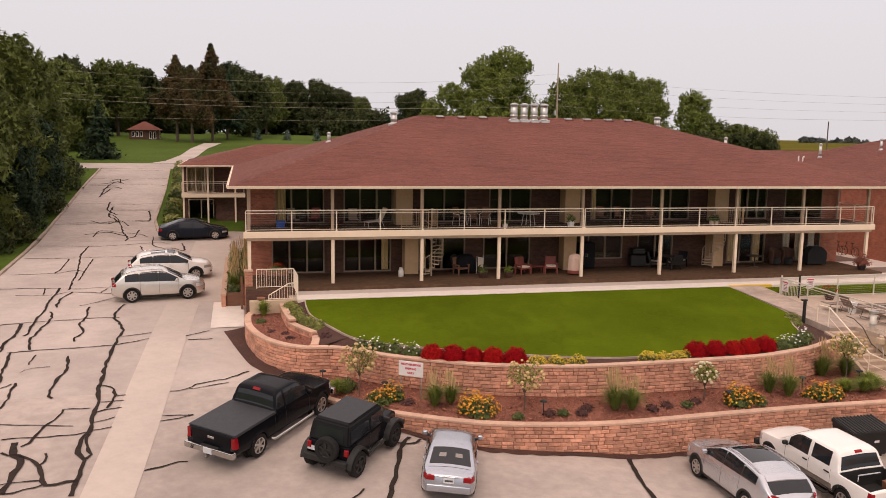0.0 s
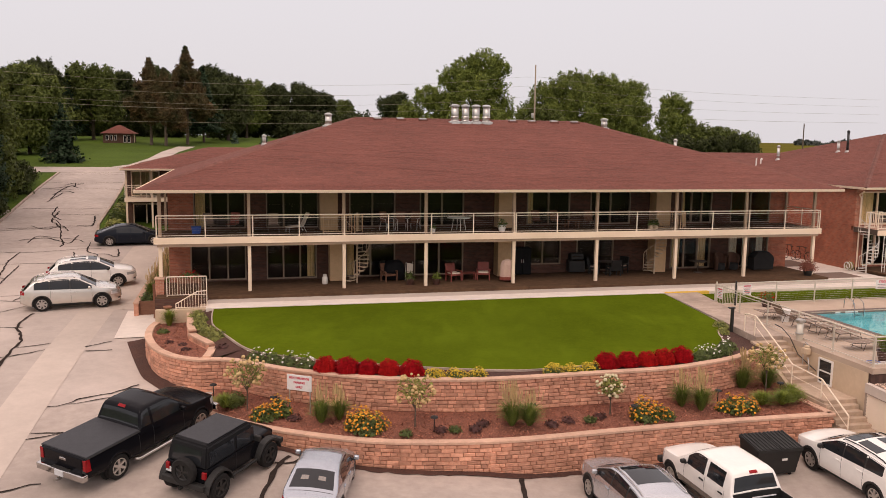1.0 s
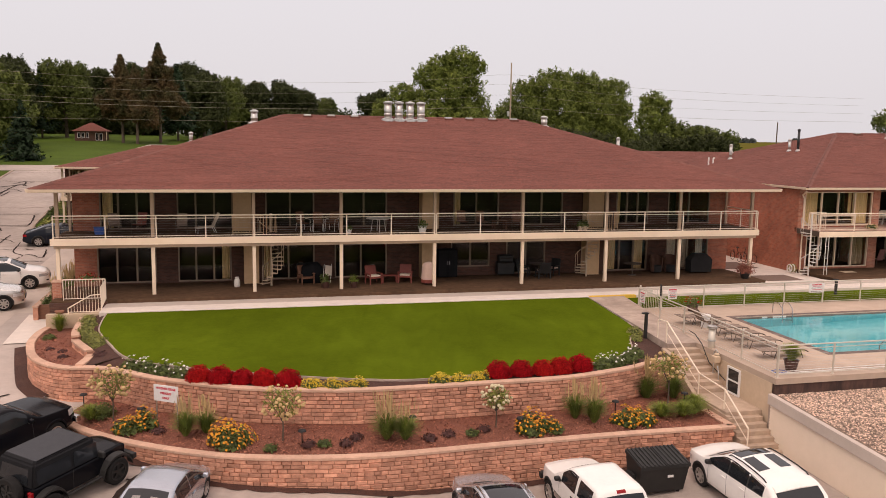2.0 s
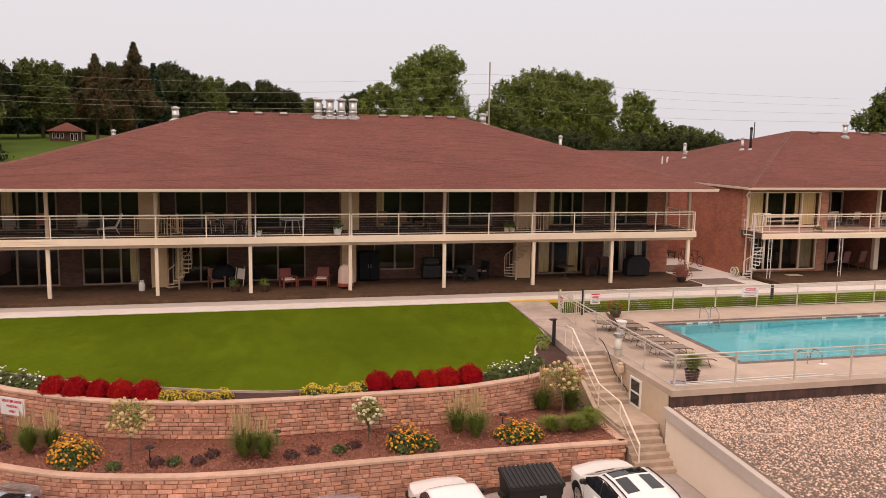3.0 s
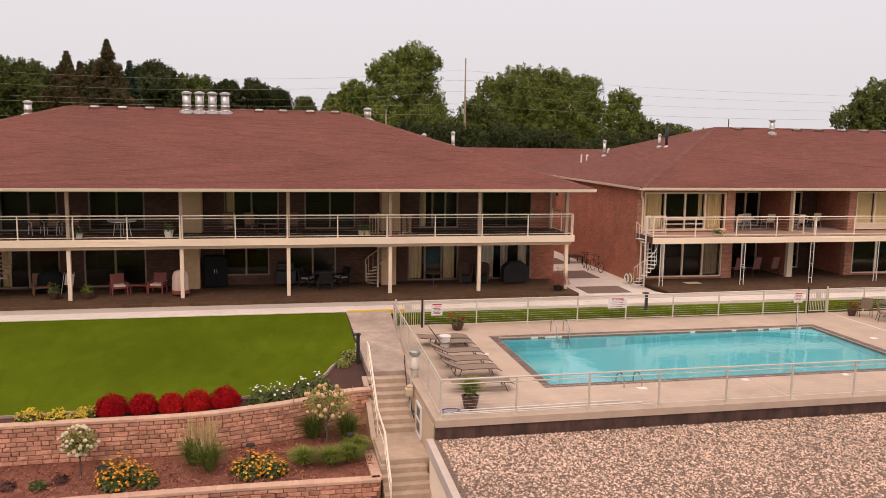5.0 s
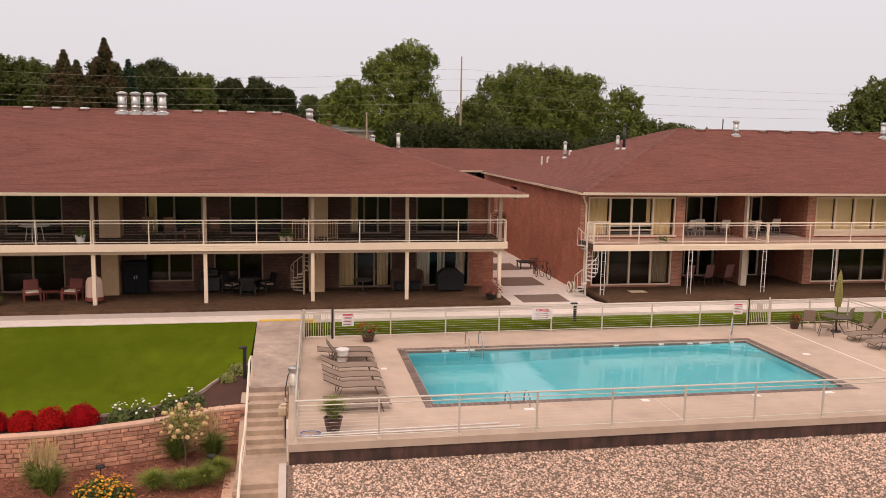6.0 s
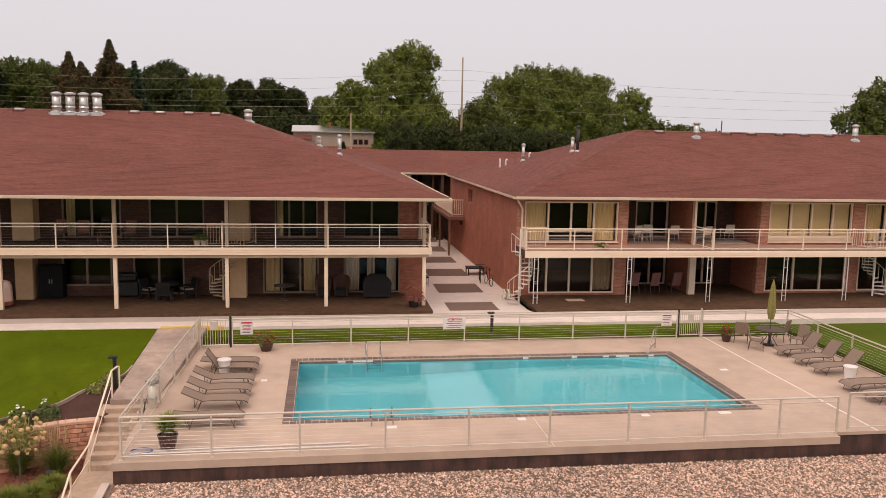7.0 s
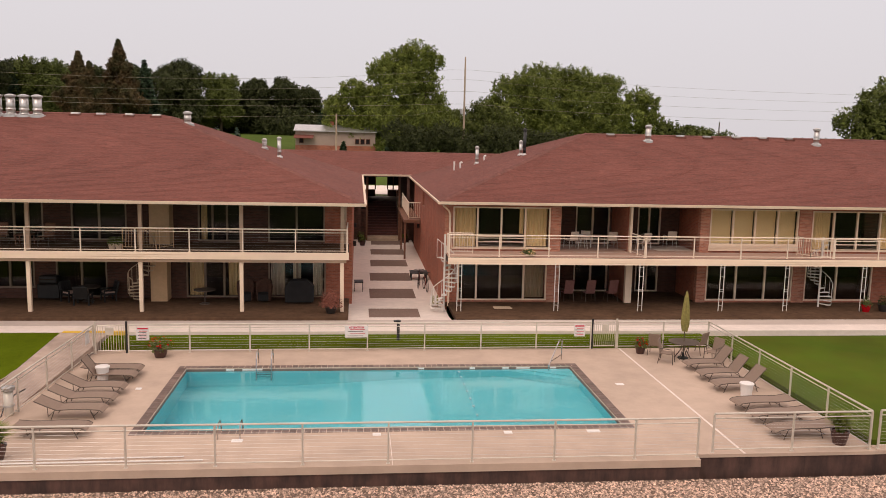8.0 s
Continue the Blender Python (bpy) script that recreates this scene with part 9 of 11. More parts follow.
for k, (x, y, h, r) in enumerate(((-5.2, 164, 17.4, 4.6), (-11.4, 161, 15.0, 4.4), (-8.6, 158, 13.2, 3.4))):
    tagged(tree_of("pine_tree", "tall pine with rust-tinged needles and bare lower trunk", x, y, land(x, y), pine_lobes(80 + k, h, r), "needle_rust", 330, 0.26, 0.6, 83 + k, 0.3), group="conifers")
for k, (x, y, h, r) in enumerate(((-2.6, 172, 15.0, 3.6), (-28, 176, 13.0, 3.2))):
    conifer(x, y, land(x, y), h, r, "needle", "tall dark green conifer", 88 + k, 0.2, 190, 0.4, 0.8, "pine_tree")
conifer(-18.2, 118, land(-18.2, 118), 7.6, 2.7, "needle", "dense dark spruce beside the street corner", 90, 0.04, 220, 0.3, 0.65, "spruce_tree")
for k, (x, y, h) in enumerate(((3.4, 170, 2.3), (9.2, 171, 2.0), (15.0, 170, 2.4))):
    conifer(x, y, land(x, y), h, 0.95, "needle_blue", "small blue spruce on the far lawn", 94 + k, 0.05, 60, 0.2, 0.4, "spruce_tree")
for k, (x, y, h) in enumerate(((31.0, 178, 7.0), (34.5, 182, 7.6), (43.5, 138, 2.6), (59.0, 132, 2.4), (36.2, 138, 1.8))):
    conifer(x, y, land(x, y), h, h * 0.28, "needle", "small dark green spruce in the distance", 97 + k, 0.05, 80, 0.25, 0.5, "spruce_tree")
# large maples along the west side of the street
for k, (x, y, top, rad) in enumerate(((-19.4, 61, 16.4, 5.2), (-20.2, 72, 17.6, 5.4), (-20.6, 84, 15.6, 4.8), (-24.5, 97, 16.4, 5.2), (-29.5, 112, 16.8, 5.4), (-25.8, 134, 17.4, 5.4), (-34, 128, 17.6, 5.8), (-26.5, 66, 14.0, 5.0), (-29, 84, 16.5, 5.5), (-38, 104, 17.5, 6))):
    gz = land(x, y)
    h = top - gz
    tree_of("maple_tree", "large dark green maple beside the street", x, y, gz, lobes(110 + k, 16, rad, 1.7, h * 0.86, 1.9, 2.7), "leaf_mid", 210 if k < 4 else 150, 0.31 if k < 4 else 0.4, 0.64 if k < 4 else 0.8, 120 + k, 0.32)
for k, (x, y) in enumerate(((-15.6, 64), (-16.4, 70), (-16.2, 60), (-16.8, 88), (-17.6, 94), (-15.9, 75))):
    tree_of("street_shrub", "dark leafy shrub under the street trees", x, y, land(x, y), lobes(140 + k, 5, 1.2, 0.4, 1.8, 0.7, 1.0), "leaf_dark", 220, 0.2, 0.36, 150 + k, 0.06, "shrub")

for k, (x, y, h) in enumerate(((-17.4, 68.5, 7.6), (-18.0, 77.0, 7.0))):
    tree_of("yew_bush", "large dark evergreen bush beside the street", x, y, land(x, y), lobes(160 + k, 16, 2.4, 0.6, h, 1.1, 1.8), "needle", 260, 0.2, 0.42, 163 + k, 0.15, "bush")

# ---- far buildings, poles and wires ----
house = thing("far_house", "small brown house with a red-brown hip roof", "house", -17.9, 169, land(-17.9, 169))
house.matrix_basis = house.matrix_basis @ Matrix.Scale(0.82, 4)
part("wall", bx(-3.2, 3.2, -3, 3, -0.5, 2.1), "brick_dark", house)
bm = bmesh.new()
v = [bm.verts.new(p) for p in ((-3.8, -3.6, 2.05), (3.8, -3.6, 2.05), (3.8, 3.6, 2.05), (-3.8, 3.6, 2.05), (-0.3, 0, 4.0), (0.3, 0, 4.0))]
for f in ((0, 1, 5, 4), (1, 2, 5), (2, 3, 4, 5), (3, 0, 4), (3, 2, 1, 0)):
    bm.faces.new([v[i] for i in f])
part("roof", bm, "shingle", house, "dark red-brown hip roof")
for x in (-2.6, -1.7, -0.8, 1.2, 2.1):
    w = part("window", bx(x, x + 0.6, -3.05, -2.98, 0.5 if x < 1 else 0.0, 1.7), "white_plastic", house)
    part("pane", bx(x + 0.08, x + 0.52, -3.07, -3.04, 0.6 if x < 1 else 0.1, 1.6), "car_glass", w)
part("porch_pole", tb([(3.6, -3.4, 0), (3.6, -3.4, 2.05)], 0.06), "cream", house)
gz = land(34, 148)
barn = thing("metal_barn", "tan metal shed with pale grey roof and red lower band", "barn", 34.4, 148, gz)
part("wall", bx(-6.2, 7.0, -4, 4, -0.5, 3.0), "barn_wall", barn)
part("lower_band", bx(-6.23, 7.03, -4.03, 4.03, -0.5, 0.7), "brick", barn, "red-brown lower band")
bm = ring_loft(bmesh.new(), [[(x, -4.5, 2.95), (x, 4.5, 2.95), (x, 4.5, 3.1), (x, 0, 4.1), (x, -4.5, 3.1)] for x in (-6.5, 7.3)])
part("roof", bm, "galv", barn, "pale grey metal roof")
part("cupola", soft_box(-0.6, 0.0, -0.3, 0.3, 3.9, 4.7, 0.05, 1), "brick", barn)
part("porch_roof", ring_loft(bmesh.new(), [[(x, -5.6, 1.9), (x, -4.0, 2.4), (x, -4.0, 2.3), (x, -5.6, 1.8)] for x in (-6.4, -3.2)]), "shingle", barn)
for x in (-5.6, 3.6, 4.5, 5.4):
    w = part("window", bx(x, x + 0.75, -4.06, -4.0, 1.0, 1.9), "wood", barn)
    part("pane", bx(x + 0.1, x + 0.65, -4.08, -4.05, 1.1, 1.8), "car_glass", w)


def utility_pole(x, y, top, r, box_z=None):
    z = land(x, y)
    t = thing("utility_pole", "weathered wooden utility pole", "utility pole", x, y, z, group="utility poles")
    part("pole", tb([(0, 0, -0.5), (0, 0, top - z)], r, 8, r * 0.6), "bark" if r < 0.13 else "wood_pole", t)
    if box_z:
        part("transformer", lt([(0.22, box_z - z - 0.4), (0.24, box_z - z - 0.35), (0.24, box_z - z + 0.4), (0.1, box_z - z + 0.5)], 12, -0.38, 0), "galv", t, "grey transformer can")
        part("bracket", tb([(0, 0, box_z - z), (-0.3, 0, box_z - z)], 0.04, 5), "galv", t)
        part("insulator", tb([(0, -0.15, 13.3 - z), (0, -0.35, 13.3 - z)], 0.06, 6), "galv", t)
    return t


M["wood_pole"] = mat("grey_pole_wood", (0.50, 0.39, 0.28), (0.38, 0.29, 0.20), 0.9, scale=2, stretch=(4, 4, 0.5))
utility_pole(56.1, 142.8, 21.0, 0.2, 12.0)
utility_pole(36.1, 97.6, 10.3, 0.14)
utility_pole(83.5, 104.8, 10.6, 0.12)
for k, (za, zb, zc) in enumerate(((18.9, 15.4, 17.6), (17.3, 13.8, 16.0), (15.4, 12.3, 14.2), (13.3, 11.6, 12.3))):
    t = thing("power_line", "thin overhead power line", "power line", group="power lines")
    pts = [(-90, 108, zb + 2.4), (-55, 116, zb + 1.5), (-20, 125, zb + 0.25), (-2, 129.2, zb), (12, 132.4, zb + 0.06 * (za - zb)), (30, 136.6, zb + 0.3 * (za - zb)), (44, 139.8, zb + 0.64 * (za - zb)), (56.1, 142.6, za), (70, 146, za - (za - zc) * 0.55), (84, 149.6, zc + 0.15), (112, 156.6, zc), (150, 166.1, zc + 0.4)]
    part("wire", tb([tuple(p) for p in spline(pts, 4)], 0.02 if k == 3 else 0.015, 4), "wire", t)
t = thing("power_line", "thin overhead service line", "power line", group="power lines")
part("wire", tb([(-60, 128, 10.6), (-20, 116, 9.4), (10, 105, 9.3), (36.1, 97.6, 10.1), (46, 120, 10.8), (56, 142.6, 12.6)], 0.011, 4), "wire", t)

# ---- beds: flowers, grasses and shrubs ----
def mound(r, h, count, width, length, seed, inner=0.0, up=0.5):
    rs = np.random.default_rng(seed)
    d = rs.normal(size=(count, 3))
    d[:, 2] = np.abs(d[:, 2])
    d /= np.linalg.norm(d, axis=1, keepdims=True)
    k = rs.uniform(0.86 - inner, 1.05, count) * (1 + 0.10 * np.sin(d[:, 0] * 7 + seed) * np.sin(d[:, 1] * 6))
    c = d * k[:, None] * np.array((r, r, h))
    nrm = d + rs.normal(scale=0.4, size=(count, 3)) + np.array((0, 0, up))
    v, n = cards(c, nrm, width, length, rs, 0.25)
    return v, [(3 * i, 3 * i + 1, 3 * i + 2) for i in range(n)]


def stuffed(name, v, f, mt, parent):
    ob = soup(name, v, f, mt, parent)
    ob["kind"] = "stuff"
    return ob


def blossoms(r, h, count, size, seed, mt, parent, petals=6, name="blossoms", low=0.25):
    """Small open flowers: a fan of petals round a raised centre, spread over a mound."""
    rs = np.random.default_rng(seed)
    vs, fs = [], []
    for _ in range(count):
        d = rs.normal(size=3)
        d[2] = abs(d[2]) + low
        d /= np.linalg.norm(d)
        c = d * np.array((r, r, h)) * rs.uniform(0.95, 1.12)
        nv = d + rs.normal(scale=0.35, size=3) + np.array((0, -0.1, 0.4))
        nv /= np.linalg.norm(nv)
        a = np.cross(nv, (0.3, 0.5, 0.8))
        a /= np.linalg.norm(a)
        b = np.cross(nv, a)
        s = size * rs.uniform(0.7, 1.2)
        i = len(vs)
        vs.append(c + nv * s * 0.3)
        for k in range(petals * 2):
            q = s * (1.0 if k % 2 else 0.62)
            vs.append(c + (a * math.cos(math.pi * k / petals) + b * math.sin(math.pi * k / petals)) * q)
        for k in range(petals * 2):
            fs.append((i, i + 1 + k, i + 1 + (k + 1) % (petals * 2)))
    return stuffed(name, vs, fs, mt, parent)


def solid_mound(r, h, seed):
    """Rounded inner body of a bush, so that the ground does not show through."""
    bm = bmesh.new()
    rows = [(r * 0.82 * math.cos(a), h * 0.8 * math.sin(a)) for a in (0, 0.35, 0.75, 1.15, 1.45)]
    return ring_loft(bm, [[(rr * (1 + 0.08 * math.sin(3 * k + seed)) * math.cos(2 * math.pi * k / 12), rr * math.sin(2 * math.pi * k / 12), zz) for k in range(12)] for rr, zz in rows])


def mum(x, y, z, r, mt, seed):
    r = r * 1.08
    t = thing("chrysanthemum", "dense round mound of deep red chrysanthemums", "flower", x, y, z, group="red chrysanthemums")
    part("foliage", solid_mound(r, r * 1.05, seed), "mum_red", t)
    v, f = mound(r, r * 1.12, 3400, 0.036, 0.05, seed, 0.02, 0.3)
    stuffed("bloom", v, f, mt, t)


def yellow_bush(x, y, z, r, seed):
    t = thing("yellow_flower_bush", "low bush of small bright yellow flowers", "flower", x, y, z, group="yellow flower bushes")
    rs = random.Random(seed)
    for k in range(4):
        a = 1.57 * k + rs.uniform(-0.5, 0.5)
        q, hh = r * rs.uniform(0.55, 0.72), r * rs.uniform(0.62, 0.98)
        at = pose(0.48 * r * math.cos(a), 0.48 * r * math.sin(a), 0)
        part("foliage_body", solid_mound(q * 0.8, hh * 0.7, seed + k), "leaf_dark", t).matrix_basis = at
        v, f = mound(q, hh * 0.85, 190, 0.05, 0.13, seed + 10 * k, 0.35)
        stuffed("leaves", v, f, "shrub", t).matrix_basis = at
        blossoms(q * 1.08, hh * 1.1, 82, 0.032, seed + 1 + k, "flower_yellow", t).matrix_basis = at


def coneflower(x, y, z, r, h, seed, count=170):
    """An uneven clump: a few leaning sub-clumps of leaves and daisies."""
    t = thing("black_eyed_susan", "clump of orange-gold daisies over green leaves", "flower", x, y, z, group="gold daisies")
    rs = random.Random(seed)
    for k in range(4):
        a = 1.57 * k + rs.uniform(-0.5, 0.5)
        q, hh = r * rs.uniform(0.5, 0.68), h * rs.uniform(0.62, 1.08)
        at = pose(0.46 * r * math.cos(a), 0.46 * r * math.sin(a), 0)
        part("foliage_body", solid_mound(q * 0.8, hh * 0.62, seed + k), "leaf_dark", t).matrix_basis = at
        v, f = mound(q, hh * 0.85, 200, 0.07, 0.19, seed + 10 * k, 0.35)
        stuffed("leaves", v, f, "shrub", t).matrix_basis = at
        blossoms(q * 1.05, hh * 1.02, max(8, int(count * 0.21)), 0.05, seed + 3 + k, "flower_gold", t, 7, low=0.1).matrix_basis = at
        blossoms(q, hh, max(2, count // 26), 0.05, seed + 4 + k, "flower_yellow", t, 7, "pale_blossoms", 0.1).matrix_basis = at


def grass_clump(x, y, z, r, h, seed, plumes=26):
    t = thing("ornamental_grass", "upright green ornamental grass with straw plumes" if plumes else "arching tuft of green grass blades", "grass clump", x, y, z, group="ornamental grasses")
    rs = np.random.default_rng(seed)
    n = 900
    h, r = h * 1.12, r * 1.12
    a, lean = rs.uniform(0, 2 * np.pi, n), rs.uniform(0.05, 1.0, n) ** 0.8 * r * (0.92 if plumes else 1.2)
    hh = h * rs.uniform(0.4, 1.12, n)
    w = rs.uniform(0.006, 0.012, n)
    vs, fs = [], []
    for k in range(n):
        d, s = np.array((math.cos(a[k]), math.sin(a[k]))), np.array((-math.sin(a[k]), math.cos(a[k])))
        b0 = d * lean[k] * 0.13
        m, e = b0 + d * lean[k] * 0.36, b0 + d * lean[k] * 1.1
        i = len(vs)
        for p, zz, ww in ((b0, 0.0, 1.0), (m, hh[k] * 0.62, 0.9), (e, hh[k] * (1.0 - 0.25 * lean[k] / r), 0.15)):
            vs += [(p[0] - s[0] * w[k] * ww, p[1] - s[1] * w[k] * ww, zz), (p[0] + s[0] * w[k] * ww, p[1] + s[1] * w[k] * ww, zz)]
        fs += [(i, i + 1, i + 3, i + 2), (i + 2, i + 3, i + 5, i + 4)]
    stuffed("blades", vs, fs, "grass_tuft" if plumes else "tuft_bright", t)
    if plumes:
        vs, fs = [], []
        for k in range(plumes * 2):
            ang, q = rs.uniform(0, 6.28), rs.uniform(0, r * 0.34)
            bx_, by_ = math.cos(ang) * q, math.sin(ang) * q
            sp = rs.uniform(1.2, 2.7)
            tx, ty, tz = bx_ * sp, by_ * sp, h * rs.uniform(1.15, 1.75)
            for (p0, p1, ww) in (((bx_ * 0.6, by_ * 0.6, h * 0.3), (tx, ty, tz * 0.75), 0.004), ((tx, ty, tz * 0.72), (tx * 1.15, ty * 1.15, tz), 0.02)):
                for o in ((ww, 0), (0, ww)):
                    i = len(vs)
                    vs += [(p0[0] - o[0], p0[1] - o[1], p0[2]), (p0[0] + o[0], p0[1] + o[1], p0[2]), (p1[0] + o[0] * 0.4, p1[1] + o[1] * 0.4, p1[2]), (p1[0] - o[0] * 0.4, p1[1] - o[1] * 0.4, p1[2])]
                    fs.append((i, i + 1, i + 2, i + 3))
        stuffed("plumes", vs, fs, "plume", t)


def hydrangea(x, y, z, h, r, mt, seed, heads=54):
    r = r * 1.12
    t = thing("hydrangea_tree", "small standard hydrangea with cream flower heads", "small tree", x, y, z, group="hydrangea trees")
    part("trunk", tb([(0, 0, -0.1), (0.02, 0.01, h * 0.4), (0, 0, h - r * 0.4)], 0.03, 6, 0.022), "bark", t)
    rs = np.random.default_rng(seed)
    for k in range(6):
        a = k * 1.05
        part("branch", tb([(0, 0, h - r * 0.9), (r * 0.45 * math.cos(a), r * 0.45 * math.sin(a), h), (r * 0.8 * math.cos(a), r * 0.8 * math.sin(a), h + r * 0.35)], 0.014, 5, 0.005), "bark", t)
    C = rs.normal(size=(420, 3))
    C /= np.linalg.norm(C, axis=1, keepdims=True)
    C = C * rs.uniform(0.35, 1.0, 420)[:, None] * np.array((r, r, r * 0.75)) + np.array((0, 0, h + r * 0.1))
    v, n = cards(C, rs.normal(size=(420, 3)) + np.array((0, 0, 0.8)), 0.07, 0.13, rs)
    stuffed("leaves", v, [(3 * i, 3 * i + 1, 3 * i + 2) for i in range(n)], "shrub_lime", t)
    for k in range(heads):
        d = rs.normal(size=3)
        d /= np.linalg.norm(d)
        p = d * np.array((r, r, r * 0.78)) * rs.uniform(0.85, 1.1) + np.array((0, 0, h + r * 0.12))
        q = rs.uniform(0.04, 0.078)
        rows = [(q * 0.5, -q * 0.7), (q, -q * 0.2), (q * 0.95, q * 0.35), (q * 0.45, q * 0.9)]
        ob = part("flower_head", lathe(bmesh.new(), rows, 8), mt, t)
        ob.matrix_basis = pose(p[0], p[1], p[2], rs.uniform(-30, 30), rs.uniform(-30, 30), 0)


def shrub(x, y, z, r, h, mt, seed, label, name="low_shrub", count=420, w=0.07, l=0.12, group="low shrubs"):
    t = thing(name, label, "shrub", x, y, z, group=group)
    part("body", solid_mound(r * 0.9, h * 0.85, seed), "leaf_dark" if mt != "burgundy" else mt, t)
    v, f = mound(r, h, count, w, l, seed, 0.2)
    stuffed("leaves", v, f, mt, t)
    return t


for k, (x, y) in enumerate(((7.45, 30.55), (8.2, 30.2), (8.95, 29.95), (9.68, 29.68), (10.5, 29.4))):
    mum(x, y + 0.12, -0.82, 0.42 + 0.03 * math.sin(k * 2.1), "mum_red" if k % 3 else "mum_red2", 200 + k)
for k, (x, y) in enumerate(((18.1, 29.0), (19.0, 29.05), (19.85, 29.05), (20.6, 29.12), (21.45, 29.25))):
    mum(x, y + 0.12, -0.82, 0.43 + 0.03 * math.cos(k * 1.7), "mum_red2" if k in (2, 3) else "mum_red", 210 + k)
for k, (x, y) in enumerate(((11.3, 29.15), (12.1, 29.0), (12.85, 28.95), (15.85, 28.9), (16.6, 28.9), (17.35, 28.95))):
    yellow_bush(x, y, -0.92, 0.38, 220 + k)
for k, (x, y, n) in enumerate(((4.95, 32.75, 6), (5.5, 32.3, 12), (6.1, 31.85, 14), (6.75, 31.3, 14), (22.5, 29.6, 16), (23.1, 29.85, 12), (23.9, 30.3, 9), (24.5, 30.9, 5))):
    t = shrub(x, y, -0.92, 0.42, 0.42, "shrub", 230 + k, "white daisies over dark green leaves", "white_daisy", 360, 0.07, 0.16, "white daisies")
    blossoms(0.42, 0.56, n, 0.05, 240 + k, "flower_white", t, 8, low=0.8)
for k, (x, y, z) in enumerate(((2.42, 39.1, -0.56), (2.62, 38.2, -0.6), (2.6, 37.3, -0.64), (3.0, 36.4, -0.66), (3.42, 35.6, -0.7))):
    shrub(x, y, z, 0.43, 0.44, "shrub_lime", 250 + k, "clipped yellow-green shrub in the bark bed", count=1100, w=0.055, l=0.095)
for k, (x, y, r) in enumerate(((25.78, 33.5, 0.4), (25.45, 32.75, 0.3))):
    shrub(x, y, lawn_z(y) - 0.12, r, r * 0.95, "shrub_lime", 256 + k, "low yellow-green shrub beside the path light", count=600, w=0.055, l=0.095)
shrub(3.75, 34.35, -0.84, 0.45, 0.26, "burgundy", 260, "low burgundy shrub in the mulch", "burgundy_shrub", group="burgundy shrubs")
for k, (x, y) in enumerate(((1.4, 36.3), (1.98, 35.8), (2.15, 34.95))):
    shrub(x, y, -0.92, 0.2, 0.13, "burgundy", 262 + k, "small burgundy ground plant", "burgundy_plant", 140, 0.05, 0.1, "burgundy plants")
grass_clump(1.15, 39.55, -0.93, 0.3, 0.75, 268, 0)
shrub(1.0, 38.2, -0.92, 0.28, 0.22, "shrub", 269, "small green ground plant", count=200)
# lower bed
LB = -2.15
for x, y, h, r, mt, s in ((4.55, 30.6, 1.35, 0.62, "flower_cream", 270), (10.2, 27.5, 1.3, 0.62, "flower_cream", 271), (17.5, 27.4, 1.02, 0.46, "flower_pale", 272), (24.55, 28.2, 1.55, 0.62, "flower_cream", 273)):
    hydrangea(x, y, LB, h, r, mt, s)
for x, y, r, h, s, n in ((5.1, 29.55, 0.42, 0.5, 280, 90), (5.7, 29.75, 0.45, 0.75, 281, 110), (8.5, 27.75, 0.75, 0.68, 282, 330), (18.65, 26.85, 0.62, 0.68, 283, 190), (19.35, 26.75, 0.4, 0.42, 284, 80), (22.2, 26.95, 0.5, 0.55, 285, 150), (22.85, 26.9, 0.5, 0.5, 286, 150)):
    coneflower(x, y, LB, r, h, s, n)
for x, y, r, h, s, p in ((7.0, 28.6, 0.5, 0.8, 290, 16), (7.65, 28.75, 0.42, 0.7, 291, 18), (13.5, 27.0, 0.6, 0.85, 292, 26), (14.1, 26.85, 0.55, 0.75, 293, 10), (20.5, 27.7, 0.5, 0.8, 294, 16), (21.0, 27.15, 0.55, 0.85, 295, 24), (24.1, 29.2, 0.6, 0.9, 296, 24), (25.2, 29.1, 0.55, 0.85, 297, 16)):
    grass_clump(x + 0.08, y, LB + 0.03, r, h, s, p)
for x, y, s in ((23.8, 27.3, 300), (24.6, 27.2, 301), (25.2, 27.4, 302), (25.5, 28.0, 303), (3.75, 31.0, 304)):
    grass_clump(x, y, LB, 0.4, 0.5, s, 0)
for k, (x, y) in enumerate(((11.5, 26.95), (12.2, 26.85), (15.0, 26.8), (15.7, 27.0), (16.5, 26.9), (11.0, 27.0), (12.6, 27.3), (17.0, 27.2), (9.8, 26.9), (6.2, 29.2))):
    shrub(x, y, LB, 0.26, 0.2, "burgundy" if k % 4 else "shrub", 310 + k, "small burgundy plant on the mulch", "burgundy_plant", 160, 0.05, 0.1, "burgundy plants")
shrub(4.1, 31.3, LB, 0.5, 0.5, "shrub", 330, "leafy green shrub by the lower wall", count=420)
# bark chips on the beds
rs = np.random.default_rng(9)
def chips(name, inside, z, count, label):
    out = []
    while len(out) < count:
        x, y = rs.uniform(0.5, 26.2), rs.uniform(25.9, 40)
        if inside(x, y):
            out.append((x, y, z(x, y)))
    c = np.array(out) + np.array((0, 0, 0.012))
    v, n = cards(c, rs.normal(scale=0.45, size=(count, 3)) + np.array((0, 0, 1.0)), 0.04, 0.11, rs, 0.05)
    tagged(soup(name, v, [(3 * i, 3 * i + 1, 3 * i + 2) for i in range(n)], "chip"), label, "mulch", kind="stuff")


